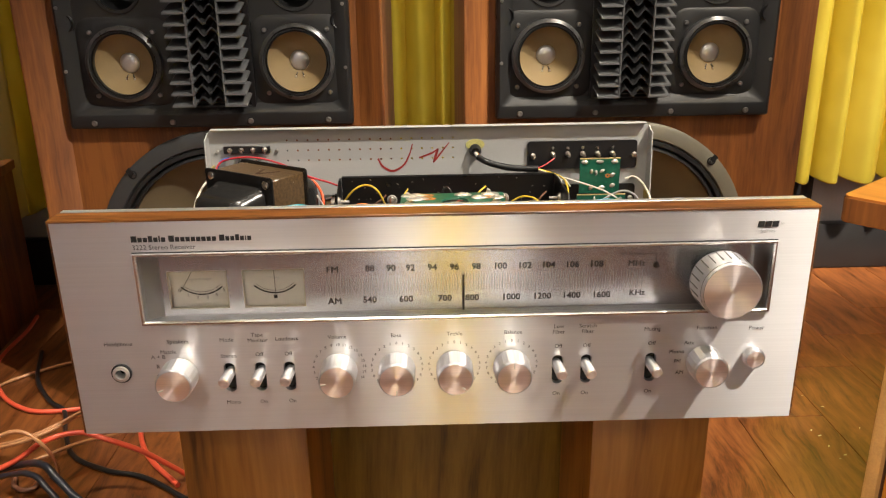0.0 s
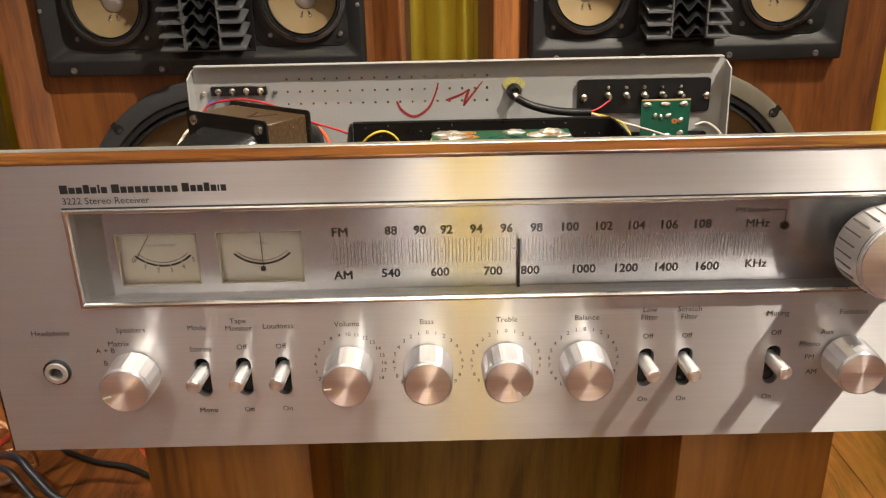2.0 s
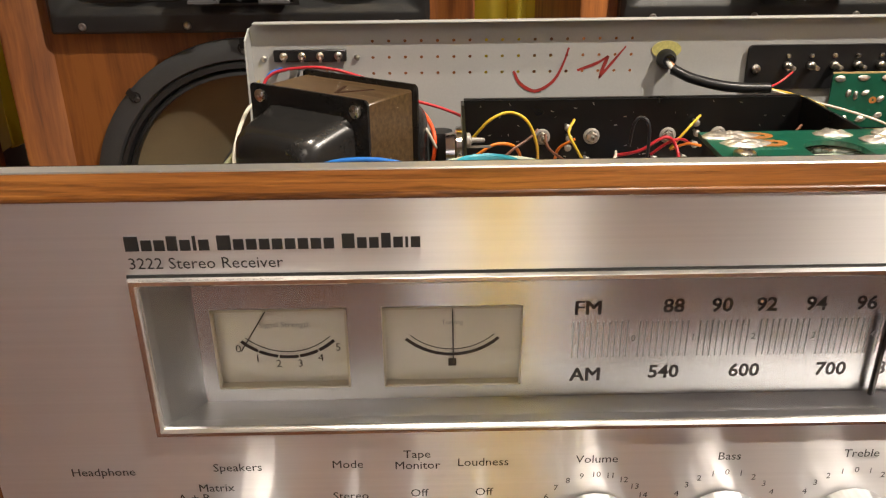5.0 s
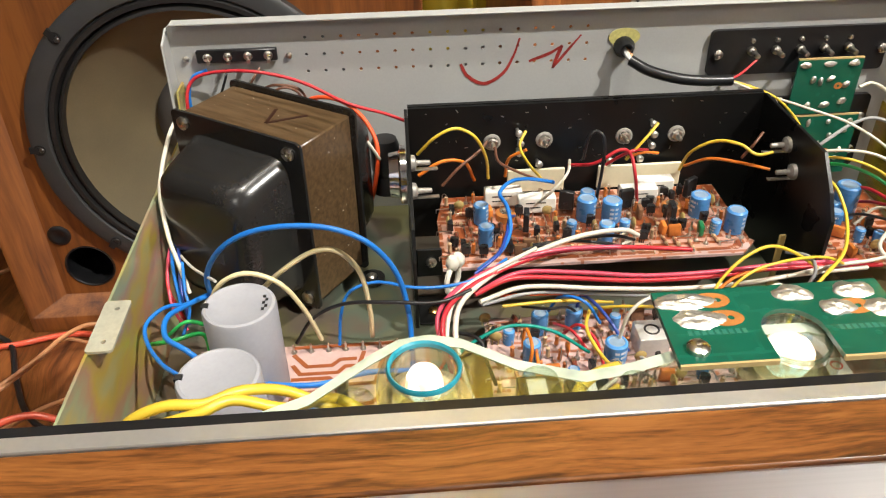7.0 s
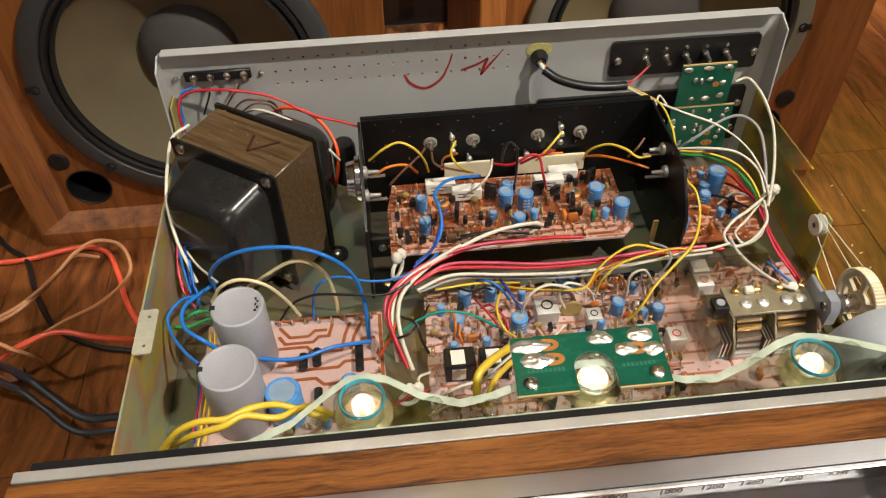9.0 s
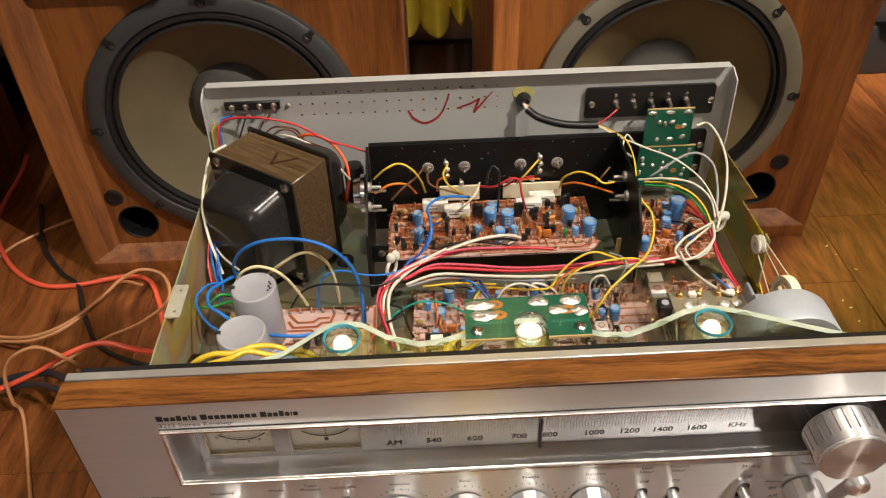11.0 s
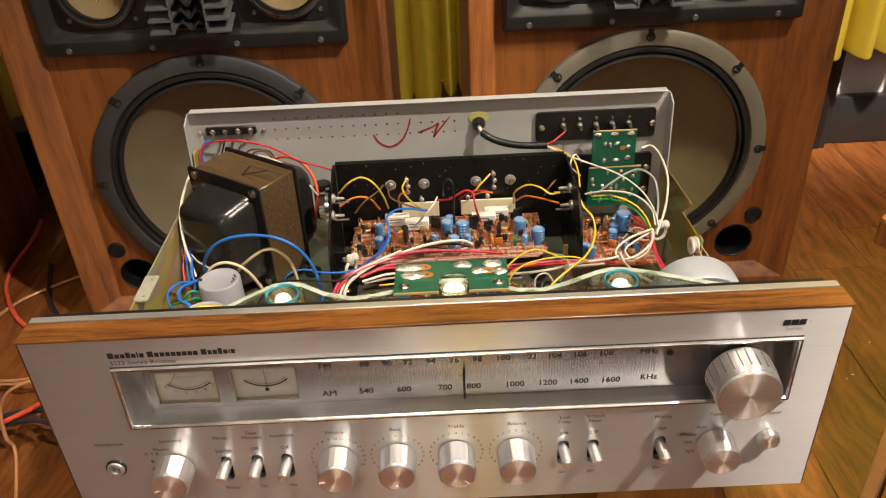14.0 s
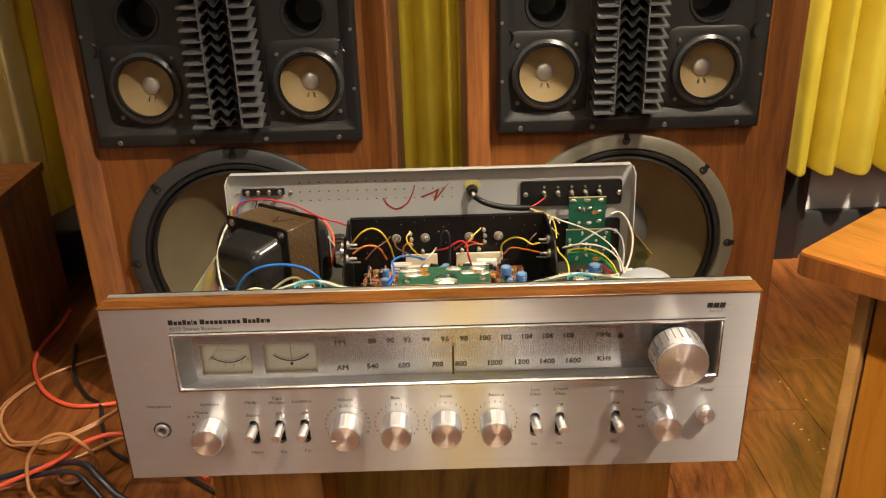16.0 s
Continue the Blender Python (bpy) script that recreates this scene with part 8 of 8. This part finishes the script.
wire("white", [(0.135, 0.282, 0.058), (0.153, 0.271, 0.066), (0.174, 0.266, 0.064), (0.187, 0.255, 0.056), (0.188, 0.240, 0.048)], 0.00109)
wire("yellow", [(0.141, 0.284, 0.054), (0.156, 0.271, 0.061), (0.172, 0.262, 0.058), (0.181, 0.250, 0.052), (0.184, 0.234, 0.046)], 0.0010)
wire("green", [(0.142, 0.285, 0.050), (0.158, 0.272, 0.056), (0.173, 0.262, 0.053), (0.181, 0.247, 0.048), (0.184, 0.233, 0.043)], 0.0012)

wire("red", [(0.168, 0.292, 0.022), (0.174, 0.272, 0.04), (0.178, 0.251, 0.044), (0.184, 0.234, 0.042), (0.183, 0.212, 0.038), (0.188, 0.188, 0.032), (0.192, 0.168, 0.03)], 0.0013)
wire("red", [(0.173, 0.288, 0.02), (0.177, 0.262, 0.036), (0.182, 0.238, 0.042), (0.182, 0.217, 0.038), (0.186, 0.191, 0.032), (0.191, 0.171, 0.028)], 0.0012)
wire("pink", [(0.182, 0.240, 0.044), (0.182, 0.221, 0.040), (0.183, 0.199, 0.034), (0.189, 0.177, 0.030)], 0.0010)
wire("white", [(0.184, 0.234, 0.048), (0.166, 0.219, 0.052), (0.155, 0.213, 0.050), (0.147, 0.205, 0.046), (0.150, 0.196, 0.044), (0.163, 0.198, 0.046), (0.177, 0.210, 0.050), (0.183, 0.230, 0.050)], 0.00125)
wire("white", [(0.182, 0.232, 0.046), (0.163, 0.212, 0.050), (0.155, 0.206, 0.046), (0.160, 0.199, 0.042), (0.172, 0.204, 0.044), (0.181, 0.218, 0.048)], 0.00109)
wire("clear", [(0.150, 0.203, 0.046), (0.151, 0.187, 0.046), (0.158, 0.171, 0.046), (0.167, 0.159, 0.046), (0.176, 0.155, 0.044)], 0.0013)
wire("white", [(0.095, 0.193, 0.040), (0.117, 0.194, 0.044), (0.135, 0.194, 0.046), (0.148, 0.197, 0.046)], 0.0012)
wire("grey", [(0.099, 0.184, 0.034), (0.105, 0.187, 0.046), (0.103, 0.192, 0.052), (0.095, 0.200, 0.050)], 0.0011)
wire("blue", [(0.173, 0.189, 0.034), (0.181, 0.176, 0.032), (0.189, 0.161, 0.030)], 0.0010)
wire("white", [(0.165, 0.255, 0.026), (0.174, 0.253, 0.038), (0.183, 0.241, 0.042)], 0.0010)
wire("black", [(0.161, 0.270, 0.022), (0.167, 0.253, 0.034), (0.180, 0.235, 0.038)], 0.0010)
wire("yellow", [(-0.083, 0.279, 0.072), (-0.073, 0.275, 0.084), (-0.062, 0.276, 0.088), (-0.052, 0.273, 0.084), (-0.045, 0.279, 0.068), (-0.042, 0.291, 0.048)], 0.0011)
wire("orange", [(-0.083, 0.273, 0.062), (-0.070, 0.273, 0.070), (-0.057, 0.278, 0.066), (-0.050, 0.293, 0.046)], 0.0012)
wire("brown", [(-0.070, 0.271, 0.056), (-0.061, 0.272, 0.066), (-0.049, 0.279, 0.072), (-0.044, 0.283, 0.076)], 0.0010)
wire("yellow", [(-0.023, 0.281, 0.082), (-0.027, 0.275, 0.076), (-0.022, 0.273, 0.066), (-0.010, 0.288, 0.046)], 0.0010)
wire("orange", [(-0.022, 0.282, 0.070), (-0.031, 0.287, 0.062), (-0.032, 0.292, 0.048)], 0.0011)
wire("brown", [(-0.040, 0.280, 0.074), (-0.038, 0.277, 0.066), (-0.026, 0.282, 0.056), (-0.012, 0.289, 0.046)], 0.0010)
wire("white", [(0.003, 0.282, 0.062), (-0.001, 0.268, 0.062), (-0.009, 0.264, 0.054), (-0.018, 0.271, 0.040)], 0.0010)
wire("black", [(0.017, 0.270, 0.040), (0.017, 0.264, 0.066), (0.017, 0.266, 0.082), (0.013, 0.269, 0.086), (0.009, 0.269, 0.082), (0.008, 0.272, 0.068)], 0.0011)
wire("red", [(0.002, 0.280, 0.060), (0.014, 0.270, 0.066), (0.027, 0.269, 0.074), (0.034, 0.270, 0.070), (0.036, 0.264, 0.060), (0.041, 0.270, 0.040)], 0.0012)
wire("red", [(0.022, 0.275, 0.062), (0.030, 0.271, 0.070), (0.038, 0.272, 0.072), (0.047, 0.282, 0.066)], 0.0011)
wire("yellow", [(0.032, 0.272, 0.066), (0.041, 0.272, 0.078), (0.050, 0.279, 0.084)], 0.0010)
wire("orange", [(0.034, 0.278, 0.064), (0.043, 0.276, 0.068), (0.052, 0.278, 0.066)], 0.0010)
wire("yellow", [(0.072, 0.293, 0.046), (0.072, 0.281, 0.064), (0.082, 0.274, 0.074), (0.092, 0.265, 0.076), (0.100, 0.260, 0.072), (0.108, 0.258, 0.074)], 0.0011)
wire("orange", [(0.075, 0.294, 0.048), (0.081, 0.276, 0.062), (0.095, 0.266, 0.064), (0.108, 0.257, 0.064)], 0.0011)
wire("brown", [(0.096, 0.268, 0.066), (0.100, 0.265, 0.076), (0.106, 0.270, 0.080)], 0.0010)
wire("black", [(-0.026, 0.229, 0.042), (-0.005, 0.227, 0.046), (0.016, 0.228, 0.046), (0.029, 0.232, 0.040)], 0.0011)
wire("black", [(-0.032, 0.225, 0.042), (-0.013, 0.225, 0.046), (0.006, 0.226, 0.044), (0.023, 0.229, 0.038)], 0.0010)
wire("white", [(0.017, 0.230, 0.042), (0.027, 0.234, 0.044), (0.029, 0.233, 0.040), (0.021, 0.228, 0.040)], 0.0010)
wire("yellow", [(-0.031, 0.093, 0.046), (-0.033, 0.095, 0.058), (-0.031, 0.101, 0.064), (-0.022, 0.111, 0.062), (-0.008, 0.129, 0.048)], 0.0024)
wire("yellow", [(-0.027, 0.094, 0.044), (-0.025, 0.097, 0.054), (-0.020, 0.105, 0.054), (-0.009, 0.121, 0.044)], 0.0020)
wire("white", [(-0.031, 0.114, 0.030), (-0.022, 0.113, 0.046), (-0.009, 0.124, 0.046)], 0.0011)
wire("white", [(-0.026, 0.112, 0.030), (-0.017, 0.114, 0.044), (-0.005, 0.125, 0.040)], 0.0011)
wire("cream", [(-0.059, 0.099, 0.030), (-0.046, 0.099, 0.040), (-0.030, 0.102, 0.044)], 0.0010)
wire("white", [(-0.056, 0.111, 0.024), (-0.045, 0.111, 0.036), (-0.028, 0.113, 0.040)], 0.0012)
wire("red", [(-0.081, 0.114, 0.020), (-0.068, 0.114, 0.030), (-0.057, 0.123, 0.020)], 0.0010)
wire("white", [(-0.056, 0.133, 0.024), (-0.063, 0.123, 0.034), (-0.062, 0.124, 0.020)], 0.0010)


# ---- cables on the floor ----
def cable(colour, points, r, label):
    ob = part("cable", tube(bmesh.new(), [(x, y, r + 0.0005) if len(p) == 2 else p for p in points for x, y in [p[:2]]], r, 10, 10), M["wire_" + colour], None, smooth=60)
    return tagged(ob, label, "cable")


cable("coral", [(-0.780, 1.02), (-0.768, 0.95), (-0.764, 0.85), (-0.743, 0.780), (-0.689, 0.700), (-0.630, 0.655), (-0.576, 0.650), (-0.509, 0.665), (-0.467, 0.654), (-0.442, 0.609), (-0.421, 0.555), (-0.390, 0.505), (-0.34, 0.45)], 0.0037, "orange-red mains cable lying in a loop on the floor")
cable("coral", [(-0.80, 0.28), (-0.672, 0.393, 0.015), (-0.544, 0.429, 0.055), (-0.492, 0.429, 0.088), (-0.452, 0.441, 0.093), (-0.412, 0.437, 0.083), (-0.374, 0.449, 0.055), (-0.33, 0.47)], 0.0035, "orange-red mains cable arching over other cables on the floor")
cable("copper", [(-0.60, 0.84), (-0.688, 0.773), (-0.719, 0.728), (-0.733, 0.670), (-0.723, 0.619), (-0.680, 0.562), (-0.642, 0.540, 0.012), (-0.579, 0.516, 0.035), (-0.532, 0.523, 0.050), (-0.498, 0.563, 0.055), (-0.485, 0.614, 0.045), (-0.466, 0.644, 0.035),
                 (-0.436, 0.639, 0.025), (-0.417, 0.588, 0.025), (-0.440, 0.532, 0.035), (-0.478, 0.494, 0.045), (-0.517, 0.458, 0.045), (-0.587, 0.434, 0.025), (-0.70, 0.40)], 0.0026, "clear copper loudspeaker wire looped on the floor")
cable("copper", [(-0.61, 0.835), (-0.693, 0.767), (-0.725, 0.722), (-0.740, 0.668), (-0.729, 0.613), (-0.685, 0.556), (-0.646, 0.533, 0.012), (-0.581, 0.509, 0.034), (-0.534, 0.516, 0.048), (-0.503, 0.559, 0.050), (-0.490, 0.612, 0.040), (-0.470, 0.636, 0.012)], 0.0022, "second strand of clear copper wire on the floor")
cable("copper", [(-0.50, 0.25), (-0.563, 0.399), (-0.574, 0.412, 0.025), (-0.575, 0.421, 0.055), (-0.568, 0.426, 0.075), (-0.550, 0.425, 0.095), (-0.527, 0.427, 0.105), (-0.507, 0.423, 0.105), (-0.491, 0.419, 0.095), (-0.486, 0.432, 0.066), (-0.492, 0.450, 0.030), (-0.52, 0.480)], 0.0024, "loose copper wire standing up in a loop")
cable("slate", [(-0.85, 0.38), (-0.692, 0.432, 0.013), (-0.550, 0.439, 0.045), (-0.480, 0.393, 0.080), (-0.450, 0.371, 0.072), (-0.415, 0.351, 0.054), (-0.368, 0.361, 0.034), (-0.299, 0.357, 0.009), (-0.24, 0.30)], 0.0045, "thick black cable lying over others on the floor")
cable("slate", [(-0.82, 0.36), (-0.684, 0.419, 0.011), (-0.559, 0.425, 0.040), (-0.489, 0.384, 0.072), (-0.458, 0.362, 0.063), (-0.423, 0.340, 0.045), (-0.371, 0.349, 0.026), (-0.299, 0.336, 0.007)], 0.0036, "second black cable lying beside it on the floor")
cable("brown", [(-0.566, 0.482), (-0.558, 0.460), (-0.542, 0.449), (-0.528, 0.453), (-0.530, 0.464)], 0.0034, "short curl of brown wire on the floor")
cable("black", [(-0.70, 0.86), (-0.660, 0.755), (-0.608, 0.682), (-0.572, 0.650), (-0.544, 0.588), (-0.506, 0.525), (-0.448, 0.489), (-0.39, 0.470), (-0.32, 0.42)], 0.0035, "thin black cable lying on the floor")
finish_words()


# ---- floor planks ----
rnd = random.Random(77)
cols = 37
wide = 4.8 / cols
for i in range(cols):
    y = -2.0 - rnd.uniform(0.0, 0.9)
    while y < 1.36:
        n = rnd.uniform(0.85, 1.25)
        y0, y1 = max(y, -2.0), min(y + n, 1.36)
        y += n
        if y1 - y0 < 0.02:
            continue
        x = -2.4 + wide * i
        part("plank", slab(x + 0.0003, x + wide - 0.0003, y0 + 0.0003, y1 - 0.0003, -0.004, 0.0, 0.0005, 1), M["floor_wood"], floor, smooth=0)
# pale scuffs on the boards
rnd = random.Random(5)
for x, y in ((0.574, 0.668), (0.548, 0.548), (0.553, 0.506), (0.554, 0.476), (0.553, 0.533), (0.582, 0.780), (0.595, 0.612), (0.565, 0.484), (0.580, 0.647), (0.62, 0.55), (-0.62, 0.42), (-0.58, 0.30)):
    q = rnd.uniform(0.0012, 0.0028)
    sc = part("scuff_mark", slab(-q, q, -q * 0.35, q * 0.35, 0.0, 0.0003), M["nylon"], floor, smooth=0)
    sc.matrix_basis = pose(x, y, 0.0, 0, 0, rnd.uniform(-60, 60))
